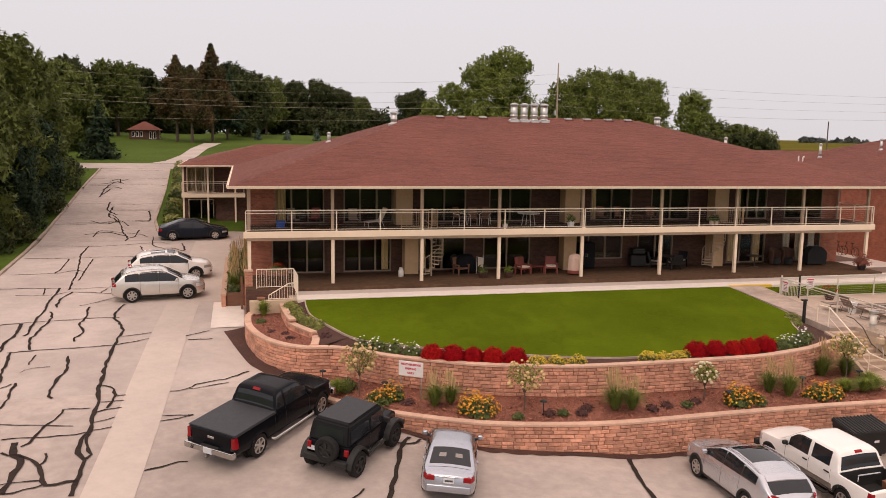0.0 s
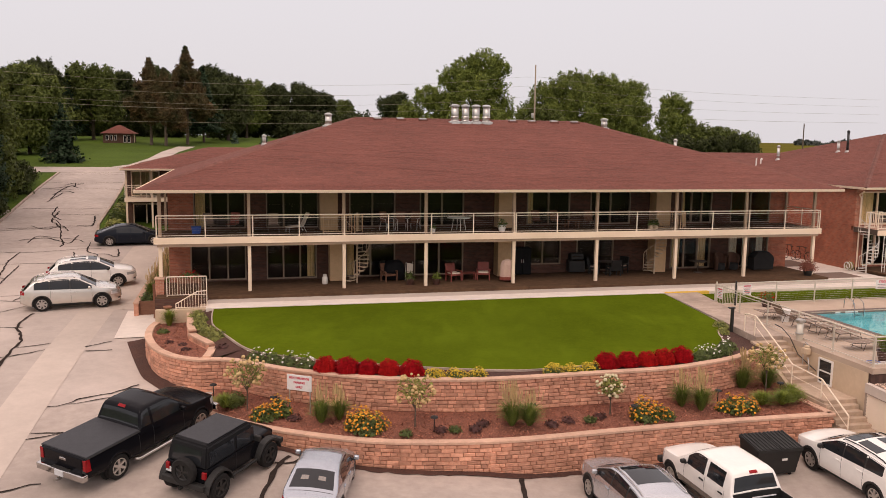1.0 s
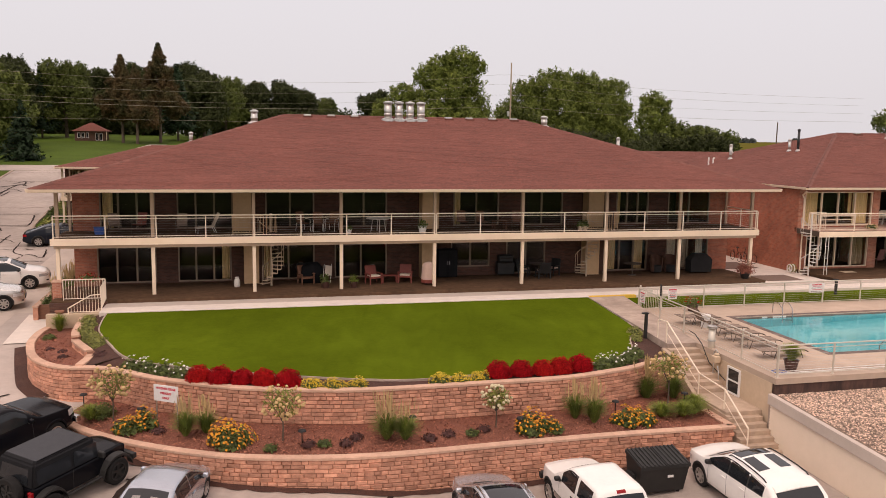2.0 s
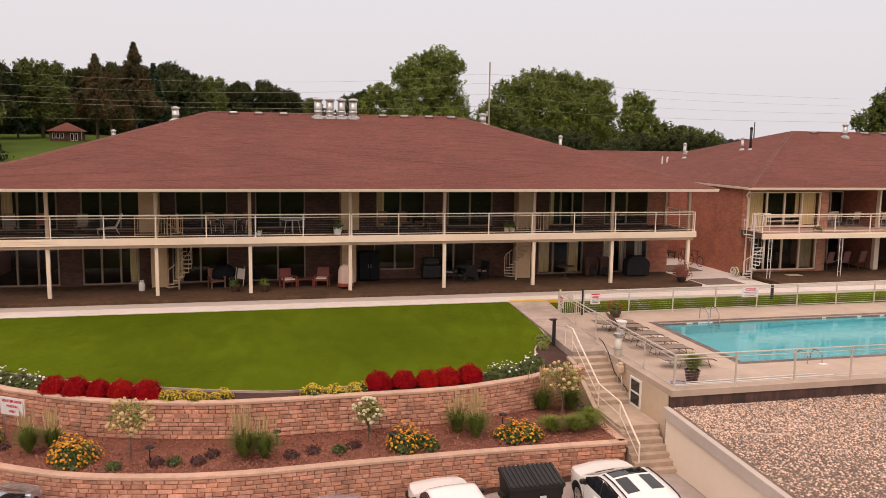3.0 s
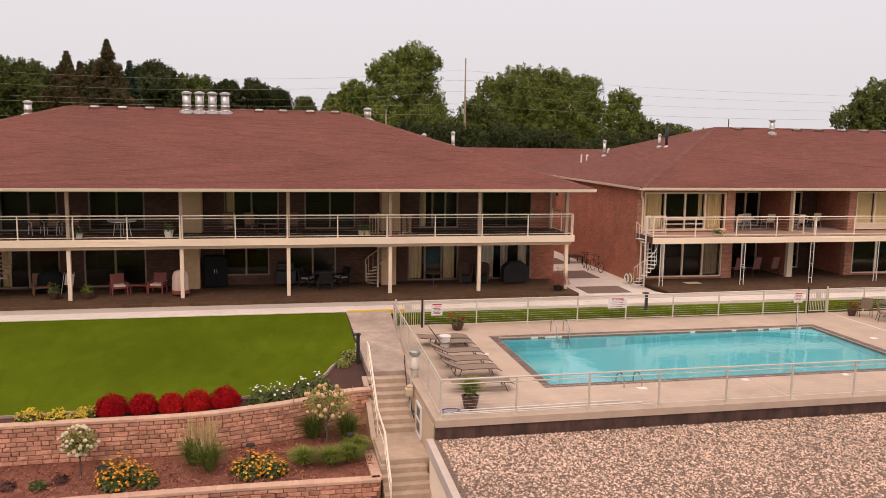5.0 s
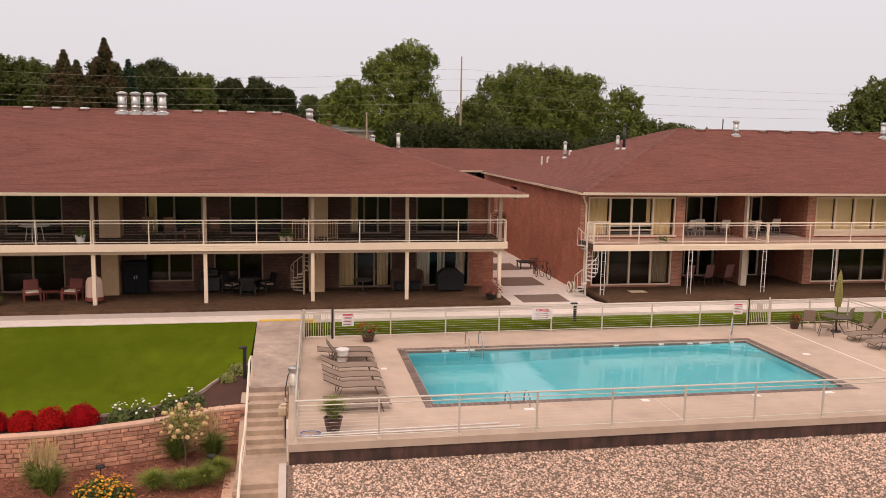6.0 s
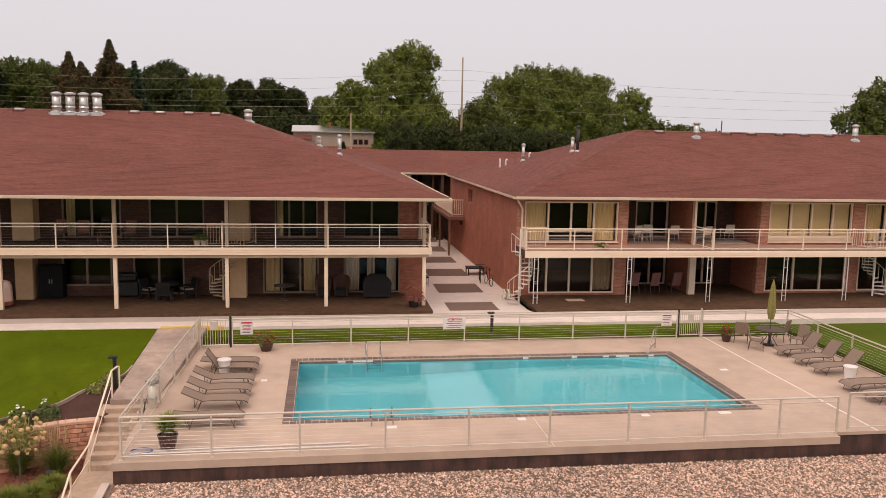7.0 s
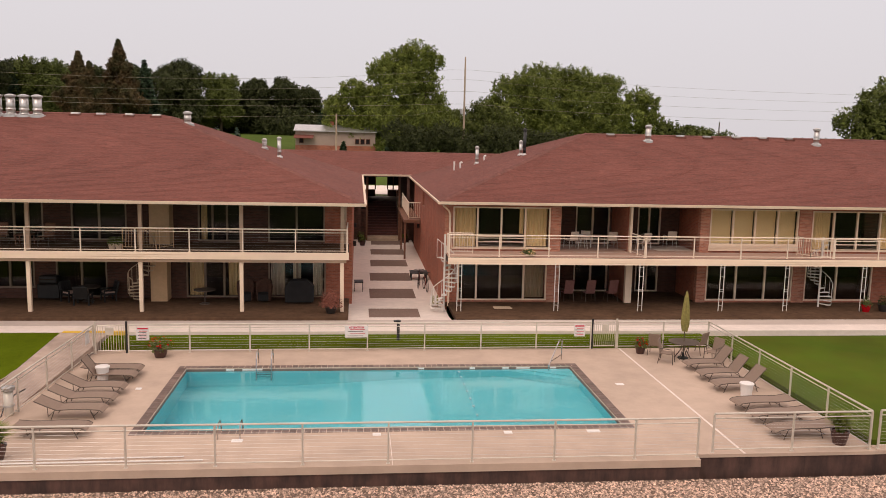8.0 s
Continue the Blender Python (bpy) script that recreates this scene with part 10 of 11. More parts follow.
UPc, LOc = np.array(spline(UPPER, 0.5)), np.array(spline(LOWER, 0.5))
up_y = lambda x: float(np.interp(x, UPc[8:, 0], UPc[8:, 1]))
lo_y = lambda x: float(np.interp(x, LOc[:, 0], LOc[:, 1]))
chips("bark_chips", lambda x, y: 3.5 < x < 25.9 and lo_y(x) + 0.25 < y < up_y(x) - 0.05, lambda x, y: -2.25 + 0.2 * (y - lo_y(x)) / max(0.5, up_y(x) - lo_y(x)) + 0.02, 9000, "loose bark chips on the lower bed")
in_end = lambda x, y: 0.6 < x < 3.0 and 33.8 < y < 40 and x > float(np.interp(y, (33.8, 35, 36.2, 37.4, 39, 40), (2.0, 1.25, 0.85, 0.62, 0.58, 0.7))) and x < float(np.interp(y, (33.8, 34.6, 35.9, 37.2, 40), (2.9, 2.9, 2.35, 2.05, 1.9)))
chips("bark_chips", in_end, lambda x, y: -0.895, 1500, "loose bark chips in the raised end planter")
# planter beside the driveway
pl = thing("driveway_planter", "low block planter with mulch beside the driveway", "planter", kind="structure")
part("front_panel", bx(-0.7, 0.08, 44.2, 44.34, -1.7, -0.62), "wood", pl)
part("wall", bx(-0.92, -0.7, 44.0, 60, -1.8, -0.72), "block_far", pl)
part("cap", soft_box(-0.95, -0.66, 43.96, 60, -0.72, -0.62, 0.015, 1), "cap", pl)
part("soil", bx(-0.7, 0.65, 44.34, 60, -1.6, -0.76), "mulch", pl)
for k in range(9):
    y = 46.4 + 1.5 * k
    if k % 3 == 0:
        grass_clump(0.42, y, -0.8 + max(0, street(y) + 0.9) * 0.3, 0.5, 1.0, 340 + k, 24)
    else:
        shrub(0.35, y, -0.8, 0.42, 0.7, "burgundy" if k % 2 else "shrub", 340 + k, "bushy shrub in the driveway planter", "planter_shrub", 420, group="planter shrubs")
for k in range(11):
    y = 44.9 + 1.35 * k
    if k % 2:
        grass_clump(-0.3, y, -0.77, 0.42, 0.75, 440 + k, 14)
    else:
        shrub(-0.3, y, -0.77, 0.46, 0.55, "shrub_lime" if k % 4 else "shrub", 440 + k, "bushy yellow-green shrub in the driveway planter", "planter_shrub", 420, group="planter shrubs")
for k in range(15):
    y = 66 + 2.6 * k
    shrub(float(np.interp(y, (65, 72, 87, 103.5), (-4.6, -5.6, -6.1, -7.0))), y, street(y), 0.75, 1.0 + 0.3 * math.sin(k * 2.3), "shrub_lime" if k % 3 else "shrub", 360 + k, "clipped green hedge shrub along the street", "hedge_shrub", 520, 0.14, 0.24, "hedge shrubs")


# ---- things on patios and balconies ----
def pot(x, y, z, r, h, mt, label, plant="shrub", seed=1, ph=0.4, flowers=None, pr=None):
    t = thing("plant_pot", label, "plant pot", x, y, z, group="plant pots")
    part("pot", lt([(r * 0.7, 0), (r * 0.95, h * 0.6), (r, h * 0.92), (r * 1.08, h * 0.93), (r * 1.08, h), (r * 0.9, h), (r * 0.86, h * 0.85)], 16), mt, t)
    part("soil", lt([(r * 0.85, h * 0.84), (r * 0.86, h * 0.88), (0.01, h * 0.9)], 12), "mulch", t)
    pr = pr or r * 1.3
    if plant == "grass_tuft":
        rb = np.random.default_rng(seed)
        v, f = [], []
        for k in range(130):
            a, w, lift = rb.uniform(0, 6.283), rb.uniform(0.006, 0.012), ph * rb.uniform(0.8, 2.1)
            d, e, o = (math.cos(a), math.sin(a)), (-math.sin(a) * w, math.cos(a) * w), pr * rb.uniform(0.2, 1.0)
            i = len(v)
            v += [(d[0] * o * 0.3 - e[0], d[1] * o * 0.3 - e[1], 0), (d[0] * o * 0.3 + e[0], d[1] * o * 0.3 + e[1], 0), (d[0] * o, d[1] * o, lift)]
            f.append((i, i + 1, i + 2))
    else:
        v, f = mound(pr, ph, 190, 0.06, 0.14, seed, 0.5)
    stuffed("foliage", [(a, b, c + h * 0.85) for a, b, c in v], f, plant, t)
    if flowers:
        ob = blossoms(pr, ph, 34, 0.045, seed + 1, flowers, t)
        ob.matrix_basis = pose(0, 0, h * 0.85)
    return t


pot(30.8, 37.2, DECK, 0.28, 0.34, "pot_brown", "dark pot with red and green flowering plant", "shrub", 400, 0.5, "mum_red2", 0.5)
pot(50.4, 37.35, DECK, 0.22, 0.36, "pot_brown", "dark pot with red and lime flowering plant", "shrub", 401, 0.4, "mum_red2")
for x, y in ((28.85, 26.95), (53.0, 27.05)):
    pot(x, y, DECK, 0.26, 0.42, "pot_brown", "large dark glazed pot with spiky grass", "grass_tuft", 402, 0.3, None, 0.4)
    grass_clump(x, y, DECK + 0.4, 0.35, 0.6, 403, 0)
pot(37.3, 42.55, 0, 0.28, 0.4, "pot_black", "dark pot with russet fountain grass", "red_grass", 404, 0.5, None, 0.5)
t = thing("fountain_grass", "arching russet fountain grass growing in a pot", "grass clump", 37.3, 42.55, 0.36)
v, f = mound(0.55, 0.75, 900, 0.03, 0.22, 405, 0.6, 0.1)
stuffed("blades", v, f, "red_grass", t)
pot(13.2, 43.3, 0, 0.24, 0.36, "pot_brown", "dark pot with broad leaves on the patio", "shrub", 405, 0.5)
pot(14.65, 43.2, 0, 0.22, 0.32, "pot_brown", "dark pot with bright green leaves on the patio", "leaf_light", 406, 0.5)
pot(14.4, 43.25, UPZ, 0.16, 0.26, "white_plastic", "small white pot at the balcony edge", "shrub", 407, 0.25)
pot(18.3, 43.25, UPZ, 0.22, 0.36, "white_plastic", "white square pot with leafy plant", "shrub", 408, 0.5)
for x in (27.3, 27.6):
    pot(x, 43.4, UPZ, 0.16, 0.28, "stucco", "pale pot with a small green plant", "shrub", 409, 0.35)
pot(46.85, 43.85, EUP, 0.3, 0.14, "stucco", "low bowl of pale flowers on the terrace", "shrub", 410, 0.25, "flower_cream", 0.36)
pot(64.3, 43.3, EF, 0.22, 0.36, "mum_red", "red pot with green plant on the patio", "shrub", 411, 0.5)
pot(65.3, 43.4, EF, 0.26, 0.36, "pot_black", "dark pot with bushy plant on the patio", "leaf_dark", 412, 0.6)


def wicker_chair(x, y, z, turn, mt, label, cushion=True):
    t = thing("armchair", label, "chair", x, y, z, turn, group="patio armchairs")
    part("seat", soft_box(-0.32, 0.32, -0.3, 0.3, 0.3, 0.4, 0.03, 2), mt, t)
    part("backrest", soft_box(-0.32, 0.32, -0.04, 0.04, 0, 0.6, 0.03, 2, m=pose(0, 0.28, 0.36, -14)), mt, t)
    for s in (-1, 1):
        part("arm", soft_box(s * 0.36 - 0.05, s * 0.36 + 0.05, -0.32, 0.3, 0.52, 0.58, 0.02, 1), mt, t)
        for yy in (-0.28, 0.26):
            part("leg", bx(s * 0.34 - 0.03, s * 0.34 + 0.03, yy - 0.03, yy + 0.03, 0, 0.54), mt, t)
    for k in range(5):
        part("slat", bx(-0.28 + 0.125 * k, -0.2 + 0.125 * k, -0.06, -0.042, 0.05, 0.56, m=pose(0, 0.28, 0.36, -14)), mt, t)
    if cushion:
        part("cushion", soft_box(-0.28, 0.28, -0.28, 0.22, 0.4, 0.48, 0.03, 2), "cushion" if cushion is True else cushion, t, "pale seat cushion" if cushion is True else "dusty pink seat cushion")
    return t


wicker_chair(15.85, 44.2, 0, 20, "redwood", "red-brown wooden armchair with a pale cushion")
wicker_chair(17.6, 44.3, 0, -15, "redwood", "red-brown wooden armchair with a pale cushion")
t = thing("patio_bench", "low red-brown wooden table between the chairs", "table", 16.75, 44.4, 0)
part("top", soft_box(-0.45, 0.45, -0.25, 0.25, 0.38, 0.42, 0.012, 1), "redwood", t)
for x in (-0.38, 0.38):
    for y in (-0.2, 0.2):
        part("leg", bx(x - 0.03, x + 0.03, y - 0.03, y + 0.03, 0, 0.38), "redwood", t)
t = thing("covered_grill", "grill under a faded pink cover with red hem", "covered grill", 18.75, 43.55, 0)
part("cover", ring_loft(bmesh.new(), [[(r * math.cos(2 * math.pi * k / 14) * (1 + 0.06 * (k % 2)), r * 0.8 * math.sin(2 * math.pi * k / 14), z) for k in range(14)] for z, r in ((0.12, 0.4), (0.5, 0.38), (0.95, 0.36), (1.15, 0.28), (1.22, 0.12))]), "pink_cover", t)
part("hem", ring_loft(bmesh.new(), [[(0.405 * math.cos(2 * math.pi * k / 14) * (1 + 0.06 * (k % 2)), 0.325 * math.sin(2 * math.pi * k / 14), z) for k in range(14)] for z in (0.1, 0.28)]), "redwood", t)
for a in (0.8, 2.4, 4.0, 5.5):
    part("foot", tb([(0.25 * math.cos(a), 0.2 * math.sin(a), 0), (0.25 * math.cos(a), 0.2 * math.sin(a), 0.15)], 0.02, 5), "black_metal", t)
t = thing("gas_grill", "gas grill under a black fitted cover", "grill", 35.7, 44.9, 0)
part("cover", ring_loft(bmesh.new(), [[(-w, -d, z), (w, -d, z), (w, d, z), (-w, d, z)] for z, w, d in ((0.08, 0.68, 0.32), (0.8, 0.7, 0.33), (0.92, 0.62, 0.32), (1.12, 0.4, 0.26), (1.18, 0.3, 0.18))]), "dark_fabric", t)
for x in (-0.55, 0.55):
    part("caster", tb([(x - 0.02, 0, 0.05), (x + 0.02, 0, 0.05)], 0.05, 8), "black_plastic", t)
t = thing("propane_tank", "white propane cylinder standing on the deck", "gas cylinder", 8.75, 44.3, 0)
part("body", lt([(0.13, 0), (0.155, 0.04), (0.155, 0.34), (0.1, 0.42), (0.05, 0.44)], 16), "white_metal", t, smooth=True)
part("collar", lt([(0.1, 0.42), (0.105, 0.52), (0.095, 0.52), (0.09, 0.42)], 12), "white_metal", t)
part("foot_ring", lt([(0.12, -0.0), (0.125, 0.03), (0.11, 0.03)], 12), "white_metal", t)
for x, y, a, m in ((12.3, 44.7, 20, "wood"),):
    wicker_chair(x, y, 0, a, m, "brown wooden armchair on the shaded deck", m == "redwood")
for x, y, a in ((24.75, 45.3, 60), (25.6, 44.45, 180), (26.5, 45.4, -60)):
    wicker_chair(x, y, 0, a, "black_metal", "dark metal dining chair with a dusty pink cushion", "pink_cover")
t = thing("dining_table", "dark round metal dining table on the deck", "table", 25.6, 45.2, 0)
part("top", lt([(0.55, 0.69), (0.58, 0.7), (0.58, 0.725)], 22), "bronze", t)
part("pedestal", tb([(0, 0, 0.02), (0, 0, 0.7)], 0.04, 8), "bronze", t)
part("foot", lt([(0.3, 0), (0.28, 0.03), (0.05, 0.06)], 16), "bronze", t)


def barrel_chair(x, y, turn):
    """Rounded wicker chair: a curved shell round a low seat."""
    t = thing("barrel_chair", "brown wicker barrel chair near the window", "chair", x, y, 0, turn, group="barrel chairs")
    arc = np.linspace(-2.2, 2.2, 15)
    ring = lambda z, r: [(r * math.sin(a), r * math.cos(a) * 0.9, z + 0.12 * (math.cos(a) - 0.4) * (1 if z > 0.5 else 0)) for a in arc]
    rows = [ring(z, r) + ring(z, r - 0.06)[::-1] for z, r in ((0.05, 0.34), (0.4, 0.38), (0.75, 0.42), (1.0, 0.4))]
    part("shell", ring_loft(bmesh.new(), rows), "wicker", t)
    part("seat", lt([(0.3, 0.06), (0.33, 0.1), (0.33, 0.4), (0.28, 0.44)], 16), "dark_fabric", t)


barrel_chair(33.05, 45.2, 10)
barrel_chair(33.95, 45.2, -10)
t = thing("charcoal_grill", "dark kettle grill on the shaded deck", "grill", 12.1, 45.35, 0)
part("bowl", lt([(0.05, 0.55), (0.22, 0.6), (0.3, 0.78), (0.3, 0.82), (0.2, 1.0), (0.04, 1.06)], 18), "black_metal", t, smooth=True)
for a in (0.5, 2.6, 4.7):
    part("leg", tb([(0.14 * math.cos(a), 0.14 * math.sin(a), 0.62), (0.27 * math.cos(a), 0.27 * math.sin(a), 0)], 0.015, 5), "black_metal", t)
part("handle", tb([(-0.08, 0, 1.05), (-0.08, 0, 1.12), (0.08, 0, 1.12), (0.08, 0, 1.05)], 0.012, 5), "wood", t)
t = thing("covered_grill", "grill under a black vinyl cover on the shaded deck", "covered grill", 12.65, 45.0, 0)
part("cover", ring_loft(bmesh.new(), [[(w * math.cos(a) * min(1.0, 1.25 * max(abs(math.cos(a)), 0.5)), d * math.sin(a), z + 0.02 * math.sin(3 * a)) for a in [2 * math.pi * j / 20 for j in range(20)]] for z, w, d in ((0.03, 0.66, 0.36), (0.6, 0.6, 0.33), (0.85, 0.56, 0.32), (1.02, 0.42, 0.26), (1.1, 0.3, 0.12))]), "jeep_fabric", t, smooth=True)
t = thing("folded_chair", "pale folded chair leaning beside the covered grill", "chair", 13.45, 44.7, 0, 20)
part("sling", soft_box(-0.2, 0.2, -0.015, 0.015, 0.4, 0.95, 0.01, 1, m=pose(0, 0, 0, -14, 12)), "cushion", t)
for x in (-0.22, 0.22):
    part("frame", tb([(x - 0.05, 0.02, 0), (x + 0.15, 0.25, 0.98)], 0.014, 6), "white_metal", t)
t = thing("storage_cabinet", "dark storage cabinet standing beside the closet", "cabinet", 20.25, 45.6, 0)
part("body", soft_box(-0.55, 0.55, -0.28, 0.28, 0.04, 1.6, 0.02, 1), "jeep_fabric", t)
for x in (-0.28, 0.28):
    part("door", soft_box(x - 0.25, x + 0.25, -0.31, -0.285, 0.1, 1.54, 0.01, 1), "jeep_fabric", t)
for x in (-0.06, 0.06):
    part("handle", tb([(x, -0.33, 0.75), (x, -0.33, 0.95)], 0.012, 6), "galv", t)
t = thing("gas_grill", "black gas grill with steel handles by the wall", "grill", 23.7, 45.6, 0)
part("cart", soft_box(-0.5, 0.5, -0.25, 0.25, 0.1, 0.8, 0.02, 1), "black_metal", t)
part("lid", soft_box(-0.42, 0.42, -0.28, 0.25, 0.82, 1.2, 0.08, 3), "black_metal", t)
for z in (0.78, 1.06):
    part("handle", tb([(-0.34, -0.33, z), (0.34, -0.33, z)], 0.02, 6), "chrome", t)
t = thing("side_table", "small round dark patio table", "table", 31.2, 44.6, 0)
part("top", lt([(0.5, 0.68), (0.52, 0.69), (0.52, 0.715)], 20), "bronze", t)
part("pedestal", tb([(0, 0, 0.02), (0, 0, 0.69)], 0.035, 8), "bronze", t)
part("foot", lt([(0.26, 0), (0.24, 0.03), (0.05, 0.06)], 16), "bronze", t)
for x, y, a in ((2.9, 44.6, 20), (4.0, 44.9, -25), (6.1, 44.3, 0), (12.2, 44.8, 30), (12.95, 44.5, 0), (13.7, 44.8, -30), (22.0, 44.6, 12), (24.0, 44.6, -12), (20.9, 44.8, 0)):
    patio_chair(x, y, UPZ, a, "redwood" if x == 4.0 else "wood" if x > 11 else "sling", "white_metal" if 11 < x < 15 else "bronze", "red sling patio chair on the upper balcony" if x == 4.0 else "patio chair on the upper balcony", 0.6)
t = thing("patio_table", "white round table on the balcony", "table", 16.1, 44.2, UPZ)
part("top", lt([(0.62, 0.68), (0.65, 0.69), (0.65, 0.72), (0.6, 0.725)], 22), "white_plastic", t)
for k in range(4):
    part("leg", tb([(0.3 * math.cos(k * 1.57), 0.3 * math.sin(k * 1.57), 0.69), (0.4 * math.cos(k * 1.57), 0.4 * math.sin(k * 1.57), 0)], 0.02, 5), "white_metal", t)
t = thing("patio_table", "dark table between balcony chairs", "table", 23.0, 44.7, UPZ)
part("top", soft_box(-0.4, 0.4, -0.3, 0.3, 0.45, 0.49, 0.012, 1), "wood", t)
for x in (-0.33, 0.33):
    for y in (-0.24, 0.24):
        part("leg", bx(x - 0.025, x + 0.025, y - 0.025, y + 0.025, 0, 0.45), "wood", t)
t = thing("lounge_chair", "pale reclining lounge chair on the balcony", "lounge chair", 7.3, 44.5, UPZ, 15)
for nm, pts in (("seat", [(-0.55, 0.3), (0.3, 0.36)]), ("backrest", [(0.3, 0.36), (0.62, 1.02)])):
    part(nm, ring_loft(bmesh.new(), [[(pts[0][0], y, pts[0][1]), (pts[1][0], y, pts[1][1]), (pts[1][0], y, pts[1][1] - 0.05), (pts[0][0], y, pts[0][1] - 0.05)] for y in (-0.28, 0.28)]), "cushion", t)
for y in (-0.27, 0.27):
    part("frame", tb([(-0.5, y, 0), (-0.5, y, 0.28), (0.3, y, 0.32), (0.45, y, 0)], 0.018, 5), "white_metal", t)
t = thing("storage_crate", "blue plastic crate on the balcony", "crate", 2.2, 44.4, UPZ)
part("bin", ring_loft(bmesh.new(), [[(-w, -w * 0.7, z), (w, -w * 0.7, z), (w, w * 0.7, z), (-w, w * 0.7, z)] for z, w in ((0, 0.2), (0.35, 0.24), (0.35, 0.21), (0.03, 0.18))]), "blue", t)
part("rim", ring_loft(bmesh.new(), [[(-w, -w * 0.7, z), (w, -w * 0.7, z), (w, w * 0.7, z), (-w, w * 0.7, z)] for z, w in ((0.33, 0.245), (0.37, 0.26), (0.37, 0.22))]), "blue", t)
# deck planter at the west corner
t = thing("window_box", "raised planter with red and white flowers", "planter", 1.9, 42.6, 0)
part("trough", soft_box(-0.6, 0.6, -0.2, 0.2, 0.55, 0.8, 0.02, 1), "wood", t)
for x in (-0.5, 0.5):
    part("leg", bx(x - 0.04, x + 0.04, -0.12, 0.12, 0, 0.55), "wood", t)
v, f = mound(0.5, 0.4, 260, 0.07, 0.15, 420, 0.5)
stuffed("foliage", [(a, b * 0.45, c + 0.78) for a, b, c in v], f, "shrub", t)
ob = blossoms(0.5, 0.42, 50, 0.05, 421, "mum_red2", t)
ob.matrix_basis = pose(0, 0, 0.78) @ Matrix.Diagonal((1, 0.45, 1, 1))
# east terrace furniture
for x, y, z, a in ((49.75, 46.9, EUP, 200), (50.7, 47.4, EUP, 160), (51.95, 47.0, EUP, 180), (55.4, 47.5, EUP, 180), (53.6, 46.6, EUP, 200)):
    patio_chair(x, y, z, a, "cushion", "white_metal", "white patio chair on the open terrace", 0.5)
t = thing("patio_table", "white round terrace table", "table", 50.3, 46.8, EUP)
part("top", lt([(0.5, 0.66), (0.52, 0.67), (0.52, 0.7)], 20), "white_plastic", t)
for k in range(4):
    part("leg", tb([(0.25 * math.cos(k * 1.57 + 0.8), 0.25 * math.sin(k * 1.57 + 0.8), 0.67), (0.36 * math.cos(k * 1.57 + 0.8), 0.36 * math.sin(k * 1.57 + 0.8), 0)], 0.02, 5), "white_metal", t)
for x in (49.45, 50.6, 51.8):
    patio_chair(x, 46.1, EF, 185, "dusty_rose", "bronze", "faded rose sling chair on the ground-floor patio", 0.75)
t = thing("door_mat", "tan mat on the ground-floor deck", "mat", 45.7, 44.2, EF)
part("mat", soft_box(-0.45, 0.45, -0.28, 0.28, 0.002, 0.02, 0.006, 1), "stucco", t)
tagged(part("terrace_rug", bx(54.2, 56.2, 46.0, 47.6, EUP + 0.002, EUP + 0.012), "cushion"), "pale rug on the terrace floor", "rug")


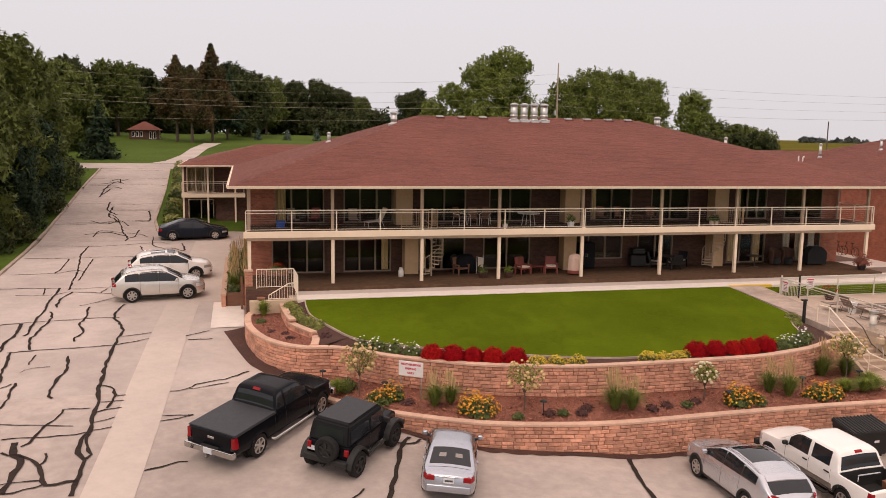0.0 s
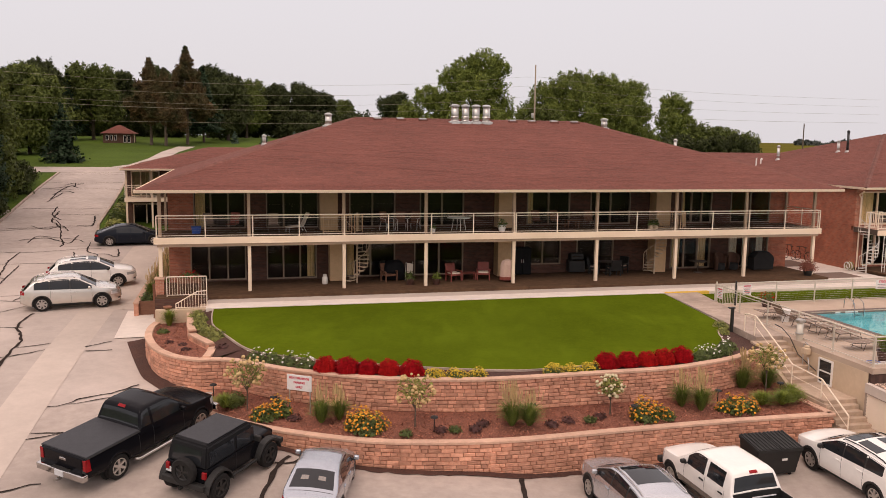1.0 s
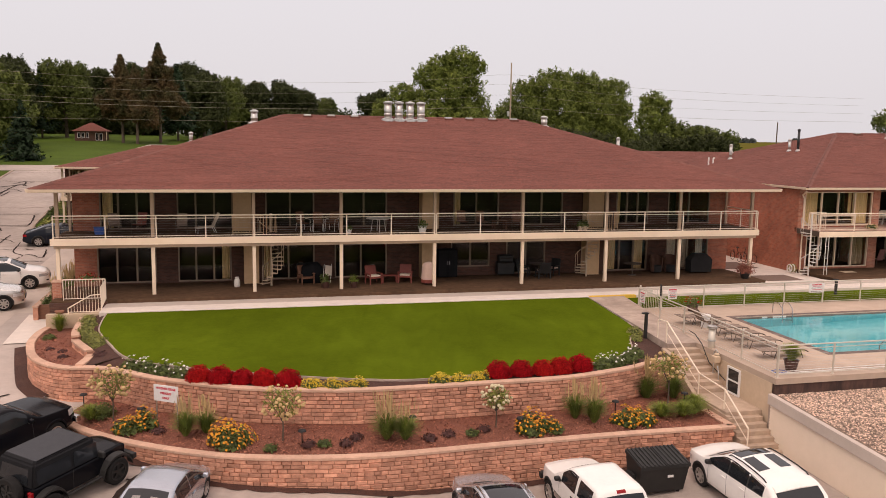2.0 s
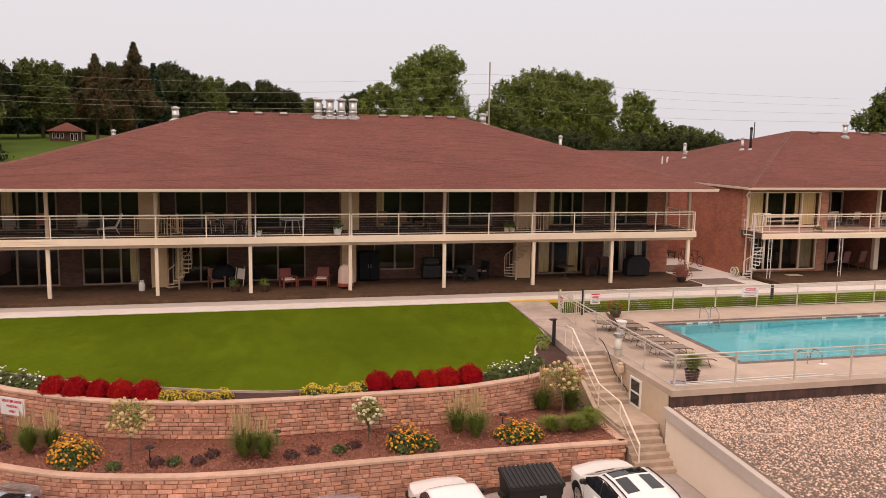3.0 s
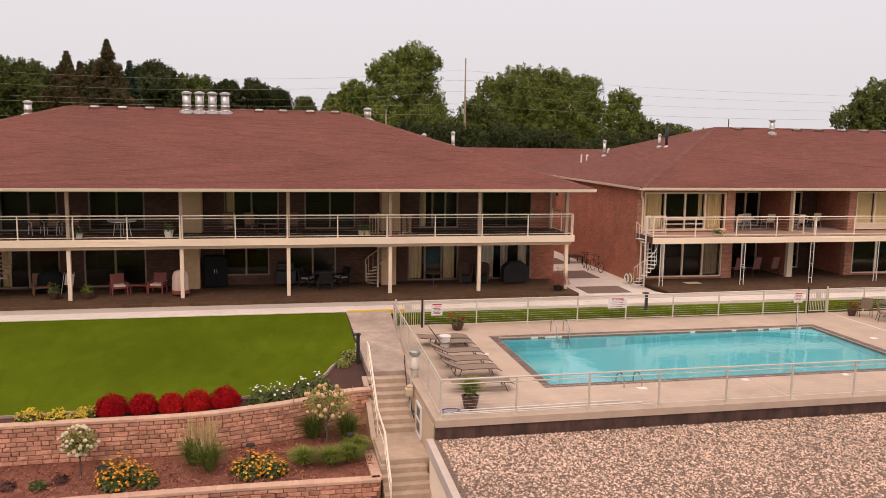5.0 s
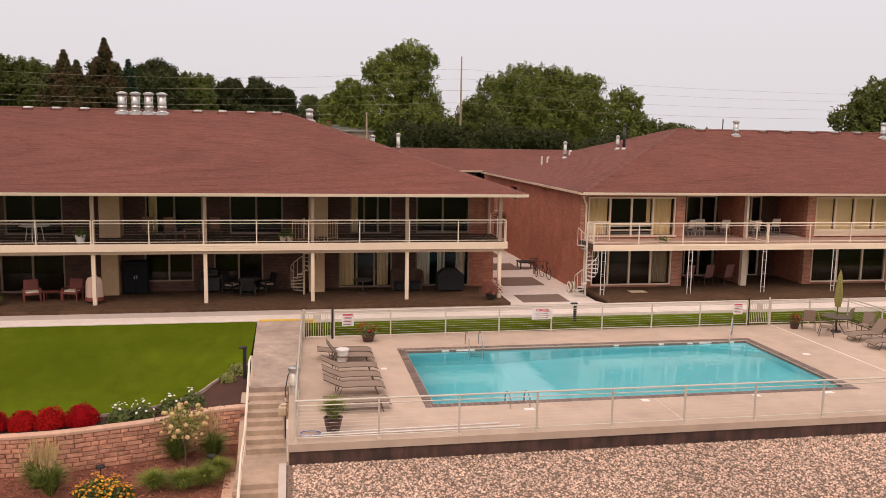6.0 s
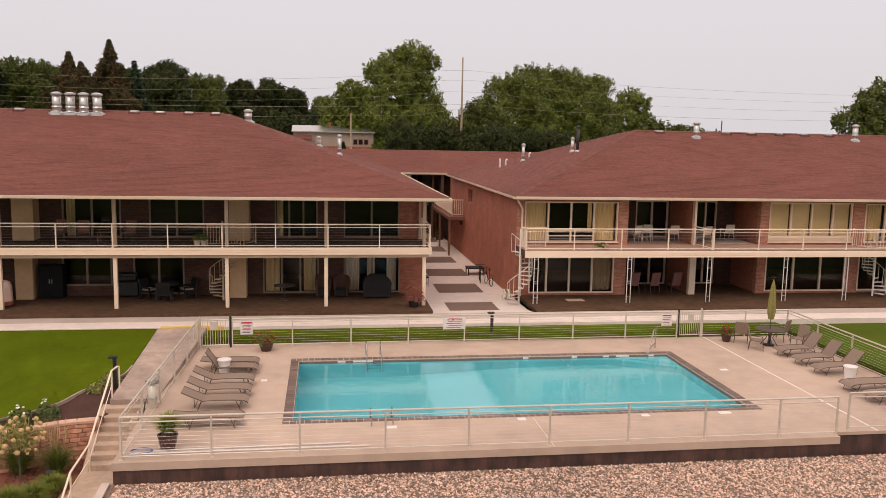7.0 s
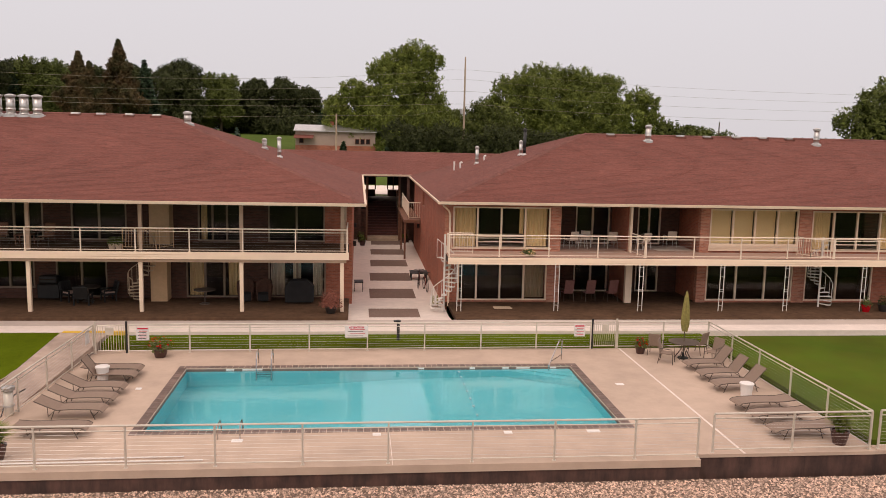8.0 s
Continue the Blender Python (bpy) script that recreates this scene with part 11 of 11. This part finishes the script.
# passage: bicycles, hose reel, plants, wall lamps
def bicycle(x, y, turn):
    t = thing("bicycle", "bicycle leaning in the passage", "bicycle", x, y, -0.28, turn, group="bicycles")
    for cx in (-0.5, 0.5):
        w = part("wheel", tb([(cx + 0.33 * math.cos(2 * math.pi * k / 20), 0, 0.34 + 0.33 * math.sin(2 * math.pi * k / 20)) for k in range(21)], 0.018, 5), "rubber", t)
        for k in range(6):
            a = math.pi * k / 6
            part("spoke", tb([(cx - 0.32 * math.cos(a), 0, 0.34 - 0.32 * math.sin(a)), (cx + 0.32 * math.cos(a), 0, 0.34 + 0.32 * math.sin(a))], 0.003, 3), "galv", w)
    for nm, pts in (("frame", [(-0.5, 0, 0.34), (-0.05, 0, 0.3), (0.36, 0, 0.78), (-0.18, 0, 0.8), (-0.05, 0, 0.3)]), ("fork", [(0.5, 0, 0.34), (0.36, 0, 0.78), (0.33, 0, 0.95)]), ("seat_stay", [(-0.5, 0, 0.34), (-0.18, 0, 0.8), (-0.2, 0, 0.92)]), ("handlebar", [(0.3, -0.28, 0.97), (0.35, 0, 0.98), (0.3, 0.28, 0.97)])):
        part(nm, tb(pts, 0.018, 6), "redwood" if nm == "frame" else "black_metal", t)
    part("saddle", soft_box(-0.32, -0.08, -0.07, 0.07, 0.92, 0.97, 0.02, 1), "black_plastic", t)


bicycle(42.3, 49.6, 96)
bicycle(42.0, 50.6, 82)
t = thing("bench", "low dark bench against the brick wall", "bench", 42.2, 53.2, -0.28)
part("seat", soft_box(-0.55, 0.5, -0.5, 0.5, 0.4, 0.46, 0.015, 1), "black_plastic", t)
for x in (-0.48, 0.42):
    for y in (-0.42, 0.42):
        part("leg", bx(x - 0.03, x + 0.03, y - 0.03, y + 0.03, 0, 0.4), "black_metal", t)
t = thing("hose_reel", "pale hose reel on the passage floor", "hose reel", 42.4, 45.2, -0.28)
for k in range(4):
    part("hose_coil", tb([(-0.16 + 0.1 * k, 0.24 * math.cos(2 * math.pi * j / 16), 0.34 + 0.24 * math.sin(2 * math.pi * j / 16)) for j in range(17)], 0.03, 6), "umbrella" if k % 2 else "white_plastic", t)
for x in (-0.22, 0.22):
    part("stand", tb([(x, -0.25, 0), (x, 0, 0.36), (x, 0.25, 0)], 0.02, 5), "white_metal", t)
t = thing("utility_cart", "small dark cart beside the brick wall", "cart", 38.6, 49.5, -0.28)
part("tray", soft_box(-0.25, 0.25, -0.35, 0.35, 0.5, 0.56, 0.015, 1), "black_metal", t)
for x in (-0.22, 0.22):
    for y in (-0.3, 0.3):
        part("leg", tb([(x, y, 0), (x, y, 0.5)], 0.018, 5), "black_metal", t)
for x, y, s in ((38.75, 69.6, 430), (38.9, 67.8, 431), (42.2, 69.6, 432)):
    pot(x, y, -0.28, 0.25, 0.4, "pot_brown", "pot with a green plant at the passage end", "leaf_mid", s, 0.6)
for x in (38.35, 42.75):
    for y in ((52.5, 62.0) if x < 40 else (62.0,)):
        t = thing("wall_lamp", "small dark wall lamp on the brick", "wall lamp", x, y, 1.8, group="wall lamps")
        part("body", soft_box(-0.09, 0.09, -0.07, 0.07, 0, 0.28, 0.02, 1), "black_metal", t)
        part("arm", tb([(0, 0, 0.2), (0.12 if x > 40 else -0.12, 0, 0.24)], 0.02, 5), "black_metal", t)
